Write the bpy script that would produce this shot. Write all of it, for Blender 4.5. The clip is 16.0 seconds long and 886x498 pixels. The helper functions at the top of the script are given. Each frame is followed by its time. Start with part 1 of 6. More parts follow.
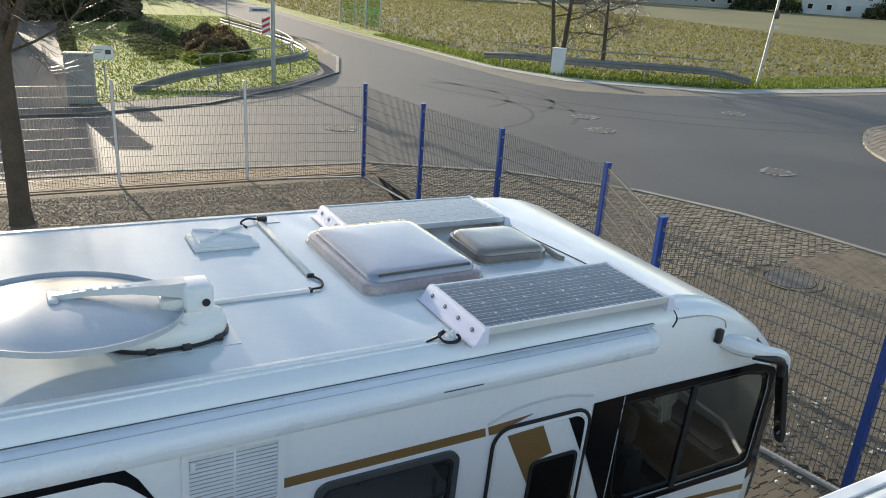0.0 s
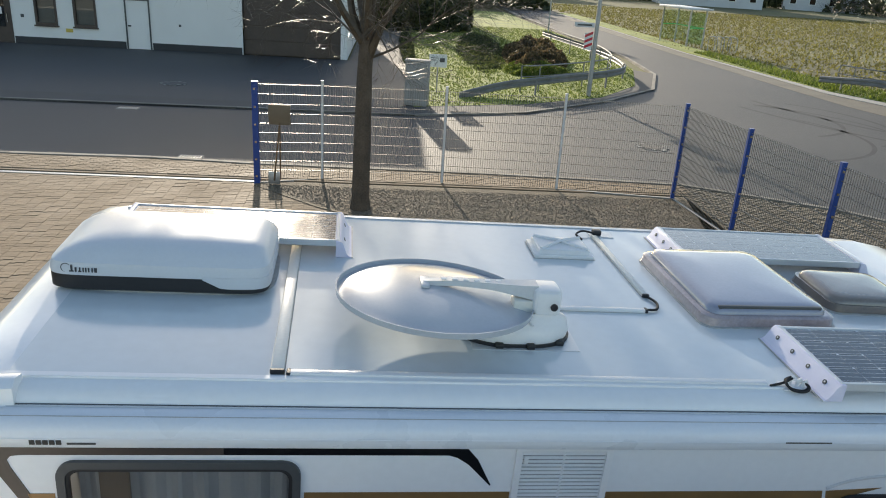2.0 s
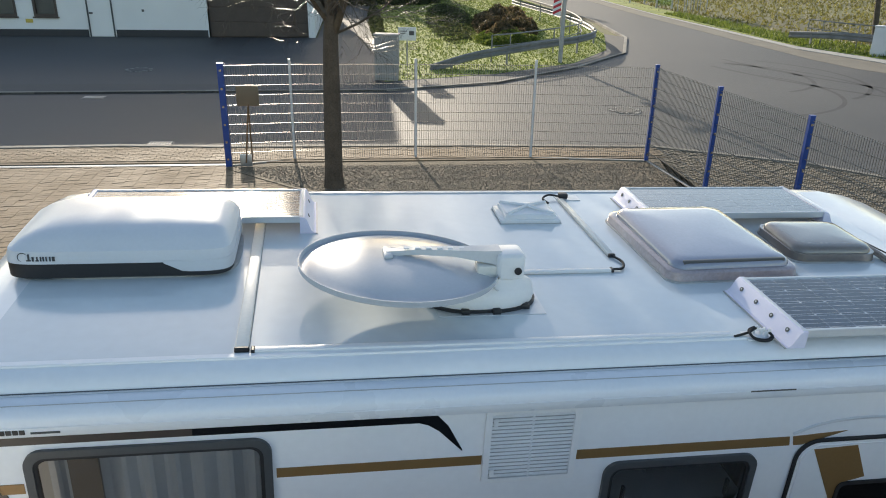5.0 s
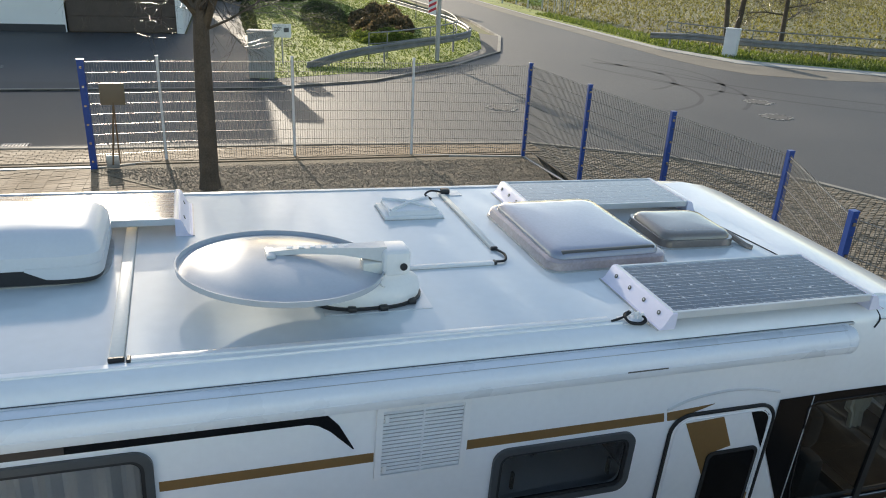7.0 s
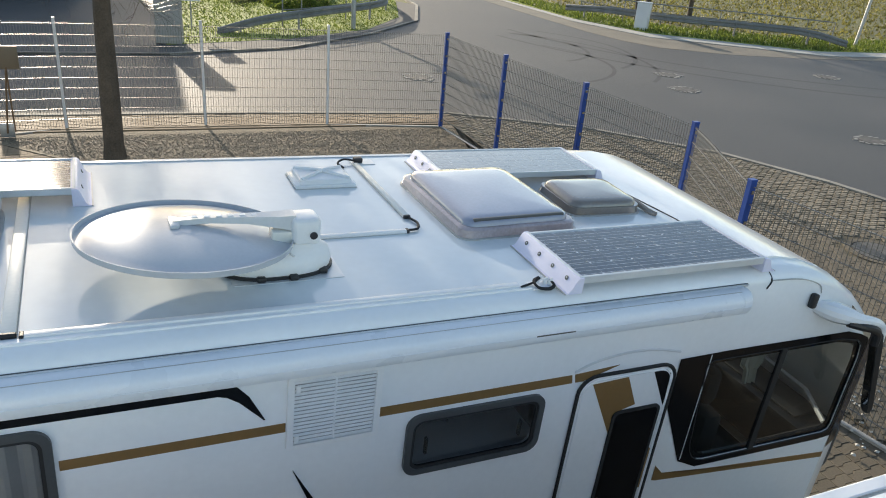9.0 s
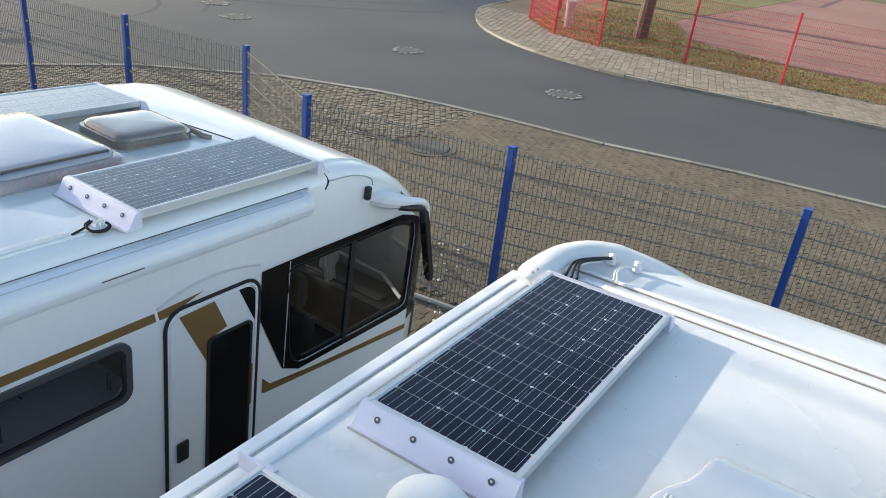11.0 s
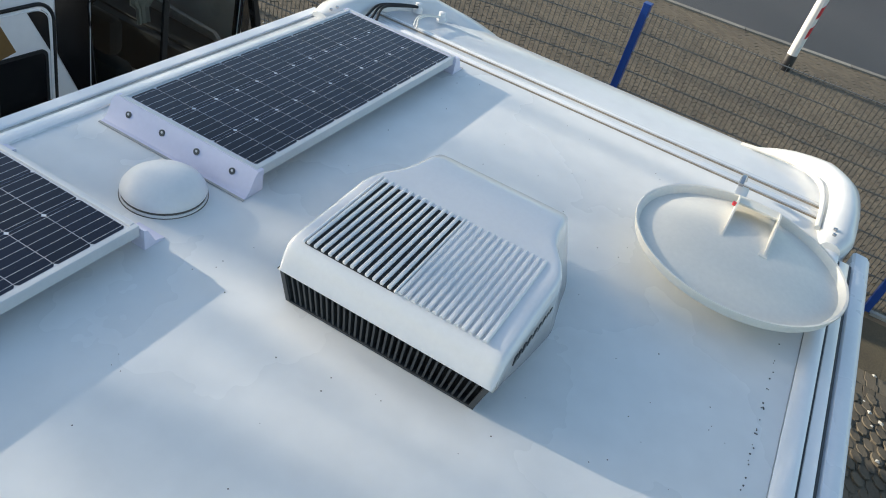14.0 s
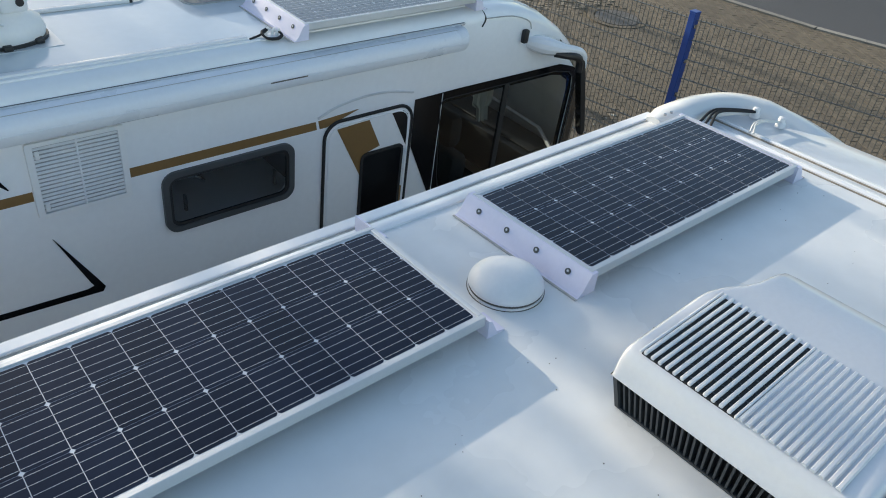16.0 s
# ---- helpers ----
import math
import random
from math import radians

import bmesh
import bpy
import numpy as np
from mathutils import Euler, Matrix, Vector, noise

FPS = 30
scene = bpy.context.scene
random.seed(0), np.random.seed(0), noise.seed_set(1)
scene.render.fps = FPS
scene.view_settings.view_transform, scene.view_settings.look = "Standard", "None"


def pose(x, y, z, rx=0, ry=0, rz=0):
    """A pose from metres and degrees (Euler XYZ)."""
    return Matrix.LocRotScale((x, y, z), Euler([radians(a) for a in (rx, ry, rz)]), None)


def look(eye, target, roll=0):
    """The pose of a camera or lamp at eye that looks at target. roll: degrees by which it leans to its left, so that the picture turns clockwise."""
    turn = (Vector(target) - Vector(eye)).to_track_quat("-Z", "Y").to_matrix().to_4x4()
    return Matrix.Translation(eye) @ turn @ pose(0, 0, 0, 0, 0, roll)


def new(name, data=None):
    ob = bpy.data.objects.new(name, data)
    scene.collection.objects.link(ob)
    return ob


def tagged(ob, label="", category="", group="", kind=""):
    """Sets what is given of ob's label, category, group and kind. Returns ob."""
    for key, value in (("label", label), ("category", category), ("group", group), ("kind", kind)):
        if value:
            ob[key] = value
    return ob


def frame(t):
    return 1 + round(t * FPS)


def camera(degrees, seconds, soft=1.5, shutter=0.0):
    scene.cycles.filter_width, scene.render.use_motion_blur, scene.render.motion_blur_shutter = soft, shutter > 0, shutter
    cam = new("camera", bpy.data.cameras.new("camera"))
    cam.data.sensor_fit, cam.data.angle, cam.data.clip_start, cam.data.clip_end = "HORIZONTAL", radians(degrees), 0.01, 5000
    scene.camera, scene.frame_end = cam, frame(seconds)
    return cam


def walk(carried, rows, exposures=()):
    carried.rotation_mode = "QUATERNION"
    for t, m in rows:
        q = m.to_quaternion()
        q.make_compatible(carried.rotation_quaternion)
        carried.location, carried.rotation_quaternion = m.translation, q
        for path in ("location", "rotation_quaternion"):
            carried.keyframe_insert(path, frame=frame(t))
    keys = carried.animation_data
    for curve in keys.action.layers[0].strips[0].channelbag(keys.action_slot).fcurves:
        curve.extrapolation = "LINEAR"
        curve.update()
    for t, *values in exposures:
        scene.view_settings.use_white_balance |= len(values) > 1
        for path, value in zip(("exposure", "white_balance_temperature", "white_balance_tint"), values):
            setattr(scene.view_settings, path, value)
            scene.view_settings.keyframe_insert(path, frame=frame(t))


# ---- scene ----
cam = camera(61.0, 16.0, soft=1.0)
PATH = [
    (0, (0.739, -2.721, 4.517), (1.608, -1.06, 3.819), 3.8),
    (0.5, (0.734, -2.735, 4.518), (1.545, -1.044, 3.822), 3.6),
    (1, (0.673, -2.715, 4.516), (1.333, -0.96, 3.819), 4.1),
    (1.5, (0.528, -2.692, 4.527), (0.918, -0.861, 3.824), 4.4),
    (2, (0.424, -2.7, 4.536), (0.58, -0.837, 3.825), 3.6),
    (2.5, (0.37, -2.717, 4.536), (0.382, -0.852, 3.814), 2.2),
    (3, (0.406, -2.739, 4.544), (0.32, -0.874, 3.826), 0.6),
    (3.5, (0.447, -2.753, 4.539), (0.35, -0.884, 3.833), 0.4),
    (4, (0.468, -2.753, 4.53), (0.389, -0.88, 3.831), 0.6),
    (4.5, (0.49, -2.749, 4.529), (0.504, -0.887, 3.801), 0.5),
    (5, (0.523, -2.706, 4.507), (0.725, -0.872, 3.736), 1.1),
    (5.2, (0.53, -2.7, 4.507), (0.807, -0.881, 3.723), 1.4),
    (7.3, (0.51, -2.712, 4.497), (1.018, -0.936, 3.731), 2.8),
    (7.5, (0.502, -2.719, 4.499), (1.013, -0.945, 3.728), 2.8),
    (8, (0.467, -2.715, 4.485), (1.007, -0.965, 3.683), 3.9),
    (8.2, (0.46, -2.707, 4.485), (1.015, -0.97, 3.664), 4.4),
    (10.3, (0.761, -2.824, 4.466), (1.98, -1.425, 3.721), 4.6),
    (10.5, (0.75, -2.846, 4.455), (2.067, -1.545, 3.698), 5.1),
    (11, (0.668, -2.877, 4.434), (2.155, -1.867, 3.558), 7.0),
    (11.5, (0.653, -2.96, 4.412), (2.199, -2.21, 3.388), 8.2),
    (12, (0.707, -3.131, 4.394), (2.259, -2.504, 3.3), 9.4),
    (12.5, (0.774, -3.336, 4.303), (2.308, -2.785, 3.144), 14.9),
    (13, (0.784, -3.438, 4.247), (2.292, -2.939, 3.032), 17.6),
    (13.5, (0.749, -3.469, 4.256), (2.234, -2.946, 3.021), 17.4),
    (14, (0.718, -3.452, 4.263), (2.19, -2.887, 3.032), 17.3),
    (14.5, (0.705, -3.444, 4.285), (2.14, -2.792, 3.054), 16.0),
    (15, (0.645, -3.386, 4.333), (1.921, -2.446, 3.113), 11.1),
    (15.5, (0.604, -3.339, 4.327), (1.707, -2.175, 3.131), 7.4),
    (16, (0.598, -3.337, 4.333), (1.659, -2.121, 3.151), 6.1),
]
walk(cam, [(t, look(eye, target, roll)) for t, eye, target, roll in PATH],
     [(0, 0.94, 6750, 9), (2.5, 0.70, 6700, 9), (3.5, 0.70, 6650, 9), (5, 0.80, 6700, 9), (8, 0.89, 6750, 9), (10.3, 1.10, 6900, 10), (11, 1.18, 6800, 10), (11.5, 1.00, 6800, 9), (12.2, 0.86, 6600, 8), (14, 0.79, 6600, 8), (16, 0.82, 6650, 8)])

# ---- light ----
SUN_EL, SUN_AZ = 14.2, -8.5          # degrees above the horizon; from +y towards +x
world = bpy.data.worlds.new("world")
scene.world = world
world.use_nodes = True
wn = world.node_tree
sky = wn.nodes.new("ShaderNodeTexSky")
sky.sky_type, sky.sun_disc = "NISHITA", False
sky.sun_elevation, sky.sun_rotation = radians(SUN_EL), radians(SUN_AZ)
wn.nodes["Background"].inputs["Strength"].default_value = 0.15
wn.links.new(sky.outputs["Color"], wn.nodes["Background"].inputs["Color"])
sun = new("sun", bpy.data.lights.new("sun", "SUN"))
sun.data.energy, sun.data.angle, sun.data.color = 4.27, radians(0.6), (1.0, 0.89, 0.74)
sdir = Vector((math.sin(radians(SUN_AZ)) * math.cos(radians(SUN_EL)), math.cos(radians(SUN_AZ)) * math.cos(radians(SUN_EL)), math.sin(radians(SUN_EL))))
sun.matrix_world = look(sdir * 60, (0, 0, 0))


# ---- materials ----
def material(name, color, rough=0.5, metal=0.0, vary=0.12, scale=3.0, fine=60.0, bump=0.0, color2=None, coat=0.0, trans=0.0, island=0.0, obj=0.0, bscale=None, spec=0.5):
    m = bpy.data.materials.new(name)
    m.use_nodes = True
    nt = m.node_tree
    b = nt.nodes["Principled BSDF"]
    b.inputs["Metallic"].default_value, b.inputs["Coat Weight"].default_value, b.inputs["Transmission Weight"].default_value = metal, coat, trans
    b.inputs["Coat Roughness"].default_value = 0.08
    b.inputs["Specular IOR Level"].default_value = spec
    tc = nt.nodes.new("ShaderNodeTexCoord")
    n1, n2 = nt.nodes.new("ShaderNodeTexNoise"), nt.nodes.new("ShaderNodeTexNoise")
    for n, s in ((n1, scale), (n2, fine)):
        n.inputs["Scale"].default_value, n.inputs["Detail"].default_value = s, 5.0
        nt.links.new(tc.outputs["Object"], n.inputs["Vector"])
    mix = nt.nodes.new("ShaderNodeMix")
    mix.inputs["Factor"].default_value = 0.45
    nt.links.new(n1.outputs["Fac"], mix.inputs["A"])
    nt.links.new(n2.outputs["Fac"], mix.inputs["B"])
    fac = mix.outputs["Result"]
    if island or obj:
        info = nt.nodes.new("ShaderNodeNewGeometry" if island else "ShaderNodeObjectInfo")
        add = nt.nodes.new("ShaderNodeMix")
        add.inputs["Factor"].default_value = island or obj
        nt.links.new(fac, add.inputs["A"])
        nt.links.new(info.outputs["Random Per Island" if island else "Random"], add.inputs["B"])
        fac = add.outputs["Result"]
    ramp = nt.nodes.new("ShaderNodeValToRGB")
    c2 = color2 or tuple(min(1, c * (1 + vary)) for c in color)
    c1 = color if color2 else tuple(c * (1 - vary) for c in color)
    ramp.color_ramp.elements[0].position, ramp.color_ramp.elements[1].position = 0.33, 0.67
    ramp.color_ramp.elements[0].color, ramp.color_ramp.elements[1].color = (*c1, 1), (*c2, 1)
    nt.links.new(fac, ramp.inputs["Fac"])
    nt.links.new(ramp.outputs["Color"], b.inputs["Base Color"])
    mr = nt.nodes.new("ShaderNodeMapRange")
    mr.inputs["To Min"].default_value, mr.inputs["To Max"].default_value = max(0.02, rough * 0.8), min(1, rough * 1.2)
    nt.links.new(n1.outputs["Fac"], mr.inputs["Value"])
    nt.links.new(mr.outputs["Result"], b.inputs["Roughness"])
    if bump:
        bp = nt.nodes.new("ShaderNodeBump")
        bp.inputs["Strength"].default_value, bp.inputs["Distance"].default_value = 0.6, bump
        n3 = n2
        if bscale:
            n3 = nt.nodes.new("ShaderNodeTexNoise")
            n3.inputs["Scale"].default_value, n3.inputs["Detail"].default_value = bscale, 4.0
            nt.links.new(tc.outputs["Object"], n3.inputs["Vector"])
        nt.links.new(n3.outputs["Fac"], bp.inputs["Height"])
        nt.links.new(bp.outputs["Normal"], b.inputs["Normal"])
    return m


def leafy(name, c1, c2):
    """Thin leaves or blades: the light that falls on one side glows through to the other."""
    m = material(name, c1, 0.6, color2=c2, scale=1, fine=6, island=0.55)
    nt = m.node_tree
    out, b = nt.nodes["Material Output"], nt.nodes["Principled BSDF"]
    tr, mix = nt.nodes.new("ShaderNodeBsdfTranslucent"), nt.nodes.new("ShaderNodeMixShader")
    mix.inputs["Fac"].default_value = 0.5
    nt.links.new(b.inputs["Base Color"].links[0].from_socket, tr.inputs["Color"])
    nt.links.new(b.outputs["BSDF"], mix.inputs[1])
    nt.links.new(tr.outputs["BSDF"], mix.inputs[2])
    nt.links.new(mix.outputs["Shader"], out.inputs["Surface"])
    return m


def glass(name, tint, rough=0.02, low=0.035):
    """A thin pane: clear and tinted, with the gloss of glass."""
    m = bpy.data.materials.new(name)
    m.use_nodes = True
    nt = m.node_tree
    out = nt.nodes["Material Output"]
    clear, gloss, mix, face, power, span = (nt.nodes.new("ShaderNode" + k) for k in ("BsdfTransparent", "BsdfGlossy", "MixShader", "LayerWeight", "Math", "MapRange"))
    clear.inputs["Color"].default_value = (*tint, 1)
    gloss.inputs["Roughness"].default_value = rough
    face.inputs["Blend"].default_value = 0.5
    power.operation = "POWER"
    power.inputs[1].default_value = 4.0
    span.inputs["To Min"].default_value, span.inputs["To Max"].default_value = low, 0.85
    nt.links.new(face.outputs["Facing"], power.inputs[0])
    nt.links.new(power.outputs["Value"], span.inputs["Value"])
    nt.links.new(span.outputs["Result"], mix.inputs["Fac"])
    nt.links.new(clear.outputs["BSDF"], mix.inputs[1])
    nt.links.new(gloss.outputs["BSDF"], mix.inputs[2])
    nt.links.new(mix.outputs["Shader"], out.inputs["Surface"])
    return m


WHITE = material("white_gelcoat", (0.84, 0.85, 0.86), 0.22, vary=0.03, scale=1.2, fine=25, coat=0.4)
ROOF_A = material("white_roof_sheet", (0.655, 0.705, 0.725), 0.15, vary=0.04, scale=1.0, fine=14, coat=0.35)
ROOF_B = material("dusty_white_roof", (0.77, 0.78, 0.77), 0.27, vary=0.06, scale=1.1, fine=9, coat=0.2)
AWNING = material("pale_blue_white_aluminium", (0.72, 0.75, 0.80), 0.28, vary=0.03, coat=0.2)
SEAMB = material("brown_seam", (0.30, 0.26, 0.21), 0.8, vary=0.3, scale=6)
RAILD = material("dirty_rail_groove", (0.30, 0.29, 0.26), 0.8, color2=(0.62, 0.61, 0.57), scale=5, fine=40)
# the front cap's dimmer, bluer light is put into this body colour
CAPW = material("shade_toned_gelcoat_cap", (0.68, 0.71, 0.735), 0.3, vary=0.07, scale=1.4, fine=12, coat=0.2)
SEAL = material("grey_sealant", (0.42, 0.42, 0.41), 0.6, vary=0.2, fine=30)
DIRT = material("dark_dirt", (0.10, 0.09, 0.08), 0.9, vary=0.4)
PLASTIC = material("white_plastic", (0.80, 0.80, 0.80), 0.35, vary=0.03)
GLOSSW = material("glossy_white_plastic", (0.80, 0.80, 0.81), 0.22, vary=0.03, coat=0.5)
LILAC = material("lilac_white_plastic", (0.70, 0.69, 0.83), 0.38, vary=0.03)
GREYP = material("pale_grey_plastic", (0.62, 0.63, 0.64), 0.4, vary=0.05)
CASEW = material("white_cooler_case", (0.64, 0.665, 0.70), 0.42, vary=0.03, spec=0.4)
CREAM = material("cream_painted_metal", (0.76, 0.74, 0.68), 0.35, vary=0.05)
DISHM = material("light_grey_dish_paint", (0.47, 0.495, 0.53), 0.24, vary=0.05, scale=2, coat=0.25)
BLACK = material("black_plastic", (0.018, 0.018, 0.02), 0.45, vary=0.2)
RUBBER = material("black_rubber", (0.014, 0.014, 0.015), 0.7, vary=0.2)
DARKGREY = material("dark_grey_plastic", (0.045, 0.05, 0.055), 0.5, vary=0.15)
FRAMEG = material("grey_window_frame", (0.065, 0.07, 0.074), 0.4, vary=0.1)
BLACKF = material("black_gloss_foil", (0.004, 0.0045, 0.006), 0.14, vary=0.1, spec=0.25)
BROWNF = material("bronze_foil", (0.26, 0.15, 0.055), 0.3, 0.25, vary=0.06)
DBROWN = material("dark_brown_foil", (0.055, 0.042, 0.036), 0.25, vary=0.08)
ALU = material("aluminium", (0.72, 0.72, 0.73), 0.3, 0.85, vary=0.05)
ALUW = material("dull_aluminium_frame", (0.62, 0.64, 0.66), 0.4, 0.35, vary=0.04)
STEEL = material("steel", (0.5, 0.5, 0.5), 0.25, 1.0, vary=0.1)
CHROME = material("chrome", (0.8, 0.8, 0.8), 0.08, 1.0, vary=0.02)
CELL = material("solar_cell", (0.006, 0.010, 0.024), 0.12, vary=0.25, scale=5, coat=0.0, obj=0.3, spec=0.28)
# cell colour lightened for the sky mirrored in the far panel
CELL2 = material("sky_paled_solar_cell", (0.035, 0.055, 0.075), 0.14, vary=0.15, scale=5, coat=1.0, obj=0.3)
CELL1 = material("dark_blue_solar_cell", (0.015, 0.032, 0.060), 0.14, vary=0.2, scale=5, coat=0.35, obj=0.3, spec=0.4)
# rougher copy of the cells, so that the sun's glare spreads wider
CELLR = material("rough_solar_cell", (0.03, 0.04, 0.055), 0.22, vary=0.2, scale=5, coat=0.3, obj=0.3)
BACKSHEET = material("white_backsheet", (0.62, 0.64, 0.68), 0.2, vary=0.03, coat=1.0)
BUSBAR = material("silver_busbar", (0.78, 0.80, 0.83), 0.3, 0.1, vary=0.05)
REDL = material("red_lens", (0.35, 0.015, 0.01), 0.2, vary=0.1, coat=0.6)
RED = material("red_paint", (0.52, 0.024, 0.040), 0.4, vary=0.1)
BLUE = material("blue_paint", (0.010, 0.052, 0.25), 0.38, vary=0.1, fine=40)
GALV = material("galvanised_steel", (0.40, 0.41, 0.42), 0.45, 0.7, vary=0.2, fine=30)
GUARD = material("weathered_guard_rail", (0.20, 0.205, 0.21), 0.55, 0.35, vary=0.25, fine=20)
WIRE = material("galvanised_wire", (0.17, 0.165, 0.155), 0.45, 0.4, vary=0.2)
PAINTW = material("white_paint", (0.75, 0.75, 0.73), 0.5, vary=0.04, scale=0.8)
PLINTH = material("black_plinth_paint", (0.04, 0.04, 0.042), 0.7, vary=0.2)
BROWND = material("dark_brown_door_paint", (0.07, 0.05, 0.04), 0.5, vary=0.2)
WORNP = material("worn_grey_path", (0.085, 0.082, 0.077), 0.85, vary=0.25, scale=1.2, fine=70, bump=0.003)
CABC = material("shaded_concrete_box", (0.36, 0.34, 0.31), 0.85, vary=0.15, scale=3, fine=60, bump=0.002)
CORNERP = material("pale_corner_slab", (0.19, 0.16, 0.12), 0.9, color2=(0.31, 0.27, 0.21), scale=0.8, fine=60, bump=0.003, island=0.3)
CONC = material("concrete", (0.38, 0.37, 0.34), 0.85, vary=0.15, scale=2, fine=60, bump=0.003)
ASPHALT = material("asphalt", (0.059, 0.0595, 0.061), 0.68, scale=0.22, fine=140, bump=0.004, vary=0.42)
PAVER = material("brown_grey_paver", (0.20, 0.145, 0.090), 0.85, color2=(0.265, 0.195, 0.122), scale=1.1, fine=90, bump=0.003, obj=0.28)
PAVERJ = material("brown_grey_pavers", (0.20, 0.145, 0.090), 0.85, color2=(0.265, 0.195, 0.122), scale=1.1, fine=90, bump=0.003, island=0.28)
JOINT = material("sandy_joint", (0.205, 0.148, 0.092), 0.95, vary=0.3, scale=1.5, fine=80, bump=0.006)
GRIDP = material("grass_paver_concrete", (0.115, 0.098, 0.072), 0.9, color2=(0.25, 0.214, 0.160), scale=1.2, fine=70, bump=0.004, island=0.35)
PATHP = material("footpath_paver", (0.085, 0.071, 0.051), 0.9, color2=(0.142, 0.119, 0.085), scale=0.7, fine=60, bump=0.004, island=0.22)
GRAVEL = material("earthy_gravel", (0.10, 0.078, 0.050), 0.95, color2=(0.27, 0.215, 0.145), scale=2.2, fine=35, bump=0.03, bscale=28)
SOIL = material("mossy_soil", (0.062, 0.050, 0.032), 0.95, color2=(0.115, 0.094, 0.056), scale=3, fine=50, bump=0.01)
GRASS = material("grass_ground", (0.13, 0.175, 0.028), 0.9, color2=(0.31, 0.34, 0.06), scale=0.6, fine=14, bump=0.05, bscale=9)
DRYGRASS = material("dry_grass_ground", (0.10, 0.10, 0.03), 0.9, color2=(0.24, 0.19, 0.075), scale=0.8, fine=16, bump=0.04, bscale=9)
FIELD = material("sown_field", (0.082, 0.072, 0.030), 0.9, color2=(0.142, 0.148, 0.044), scale=0.09, fine=3.5, bump=0.08, bscale=4)
BLADE = leafy("grass_blades", (0.072, 0.108, 0.018), (0.175, 0.215, 0.038))
BLADE2 = leafy("straw_blades", (0.12, 0.115, 0.032), (0.25, 0.21, 0.07))
BRAMBLE = leafy("bramble_leaves", (0.06, 0.055, 0.025), (0.18, 0.13, 0.07))
HEDGE = leafy("dark_leaves", (0.03, 0.045, 0.016), (0.09, 0.10, 0.04))
BARK = material("bark", (0.045, 0.034, 0.024), 0.9, color2=(0.12, 0.095, 0.07), scale=4, fine=40, bump=0.02)
TWIG = material("twig_bark", (0.035, 0.027, 0.02), 0.38, color2=(0.10, 0.08, 0.055), scale=4, fine=20)
REDLOT = material("red_gravel_lot", (0.22, 0.105, 0.085), 0.95, color2=(0.32, 0.17, 0.135), scale=0.3, fine=30, bump=0.01)
FABRIC = material("beige_fabric", (0.45, 0.41, 0.34), 0.9, vary=0.1, fine=80, bump=0.002)
SEATM = material("black_seat_fabric", (0.02, 0.02, 0.022), 0.85, vary=0.2, fine=80)
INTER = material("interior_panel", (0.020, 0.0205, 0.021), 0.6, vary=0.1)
WOOD = material("brown_furniture_wood", (0.14, 0.085, 0.045), 0.45, vary=0.2, scale=6)
DUSTW = material("pale_distant_wall", (0.55, 0.56, 0.57), 0.8, vary=0.15, scale=0.2)
TILE = material("red_roof_tiles", (0.30, 0.10, 0.06), 0.8, vary=0.2, scale=0.8)
DARKROOF = material("dark_roof", (0.06, 0.06, 0.065), 0.7, vary=0.2)
CHIP = material("chipped_mortar", (0.24, 0.235, 0.22), 0.9, vary=0.3, scale=12)
LIDM = material("worn_iron_and_concrete", (0.04, 0.04, 0.039), 0.8, color2=(0.13, 0.125, 0.118), scale=9, fine=22)
TYRE = material("tyre_mark", (0.036, 0.036, 0.038), 0.7, vary=0.3, scale=1.5, fine=30)
SHOOT = leafy("young_shoots", (0.11, 0.10, 0.03), (0.20, 0.19, 0.055))
GLASSD = glass("tinted_glass", (0.58, 0.59, 0.59), low=0.10)
GLASSC = glass("clear_glass", (0.56, 0.62, 0.63))
GLASSG = glass("shelter_glass", (0.70, 0.85, 0.72))
GREENB = material("green_band", (0.10, 0.55, 0.18), 0.5, vary=0.05)
MILKY = material("milky_acrylic", (0.35, 0.375, 0.47), 0.07, vary=0.08, scale=1.2, coat=1.0, trans=0.25)
SMOKY = material("smoky_acrylic", (0.28, 0.245, 0.215), 0.07, vary=0.12, scale=2, coat=1.0, trans=0.35)
PINKR = material("pinkish_clear_rim", (0.52, 0.44, 0.45), 0.15, vary=0.2, scale=4, coat=0.8, trans=0.25)


# ---- mesh helpers ----
def obj(name, bm, mat, smooth=25):
    me = bpy.data.meshes.new(name)
    bmesh.ops.recalc_face_normals(bm, faces=bm.faces)
    bm.to_mesh(me)
    bm.free()
    me.materials.append(mat)
    if smooth:
        me.shade_smooth()
        me.set_sharp_from_angle(angle=radians(smooth))
    return new(name, me)


def part(name, bm, mat, parent, label="", smooth=25):
    ob = obj(name, bm, mat, smooth)
    ob.parent = parent
    return tagged(ob, label)


def thing(name, label, category, m=None, group="", kind=""):
    ob = new(name)
    ob.empty_display_size = 0.2
    if m is not None:
        ob.matrix_world = m
    return tagged(ob, label, category, group, kind)


def solo(name, bm, mat, label, category, m=None, group="", kind="", smooth=25):
    ob = obj(name, bm, mat, smooth)
    if m is not None:
        ob.matrix_world = m
    return tagged(ob, label, category, group, kind)


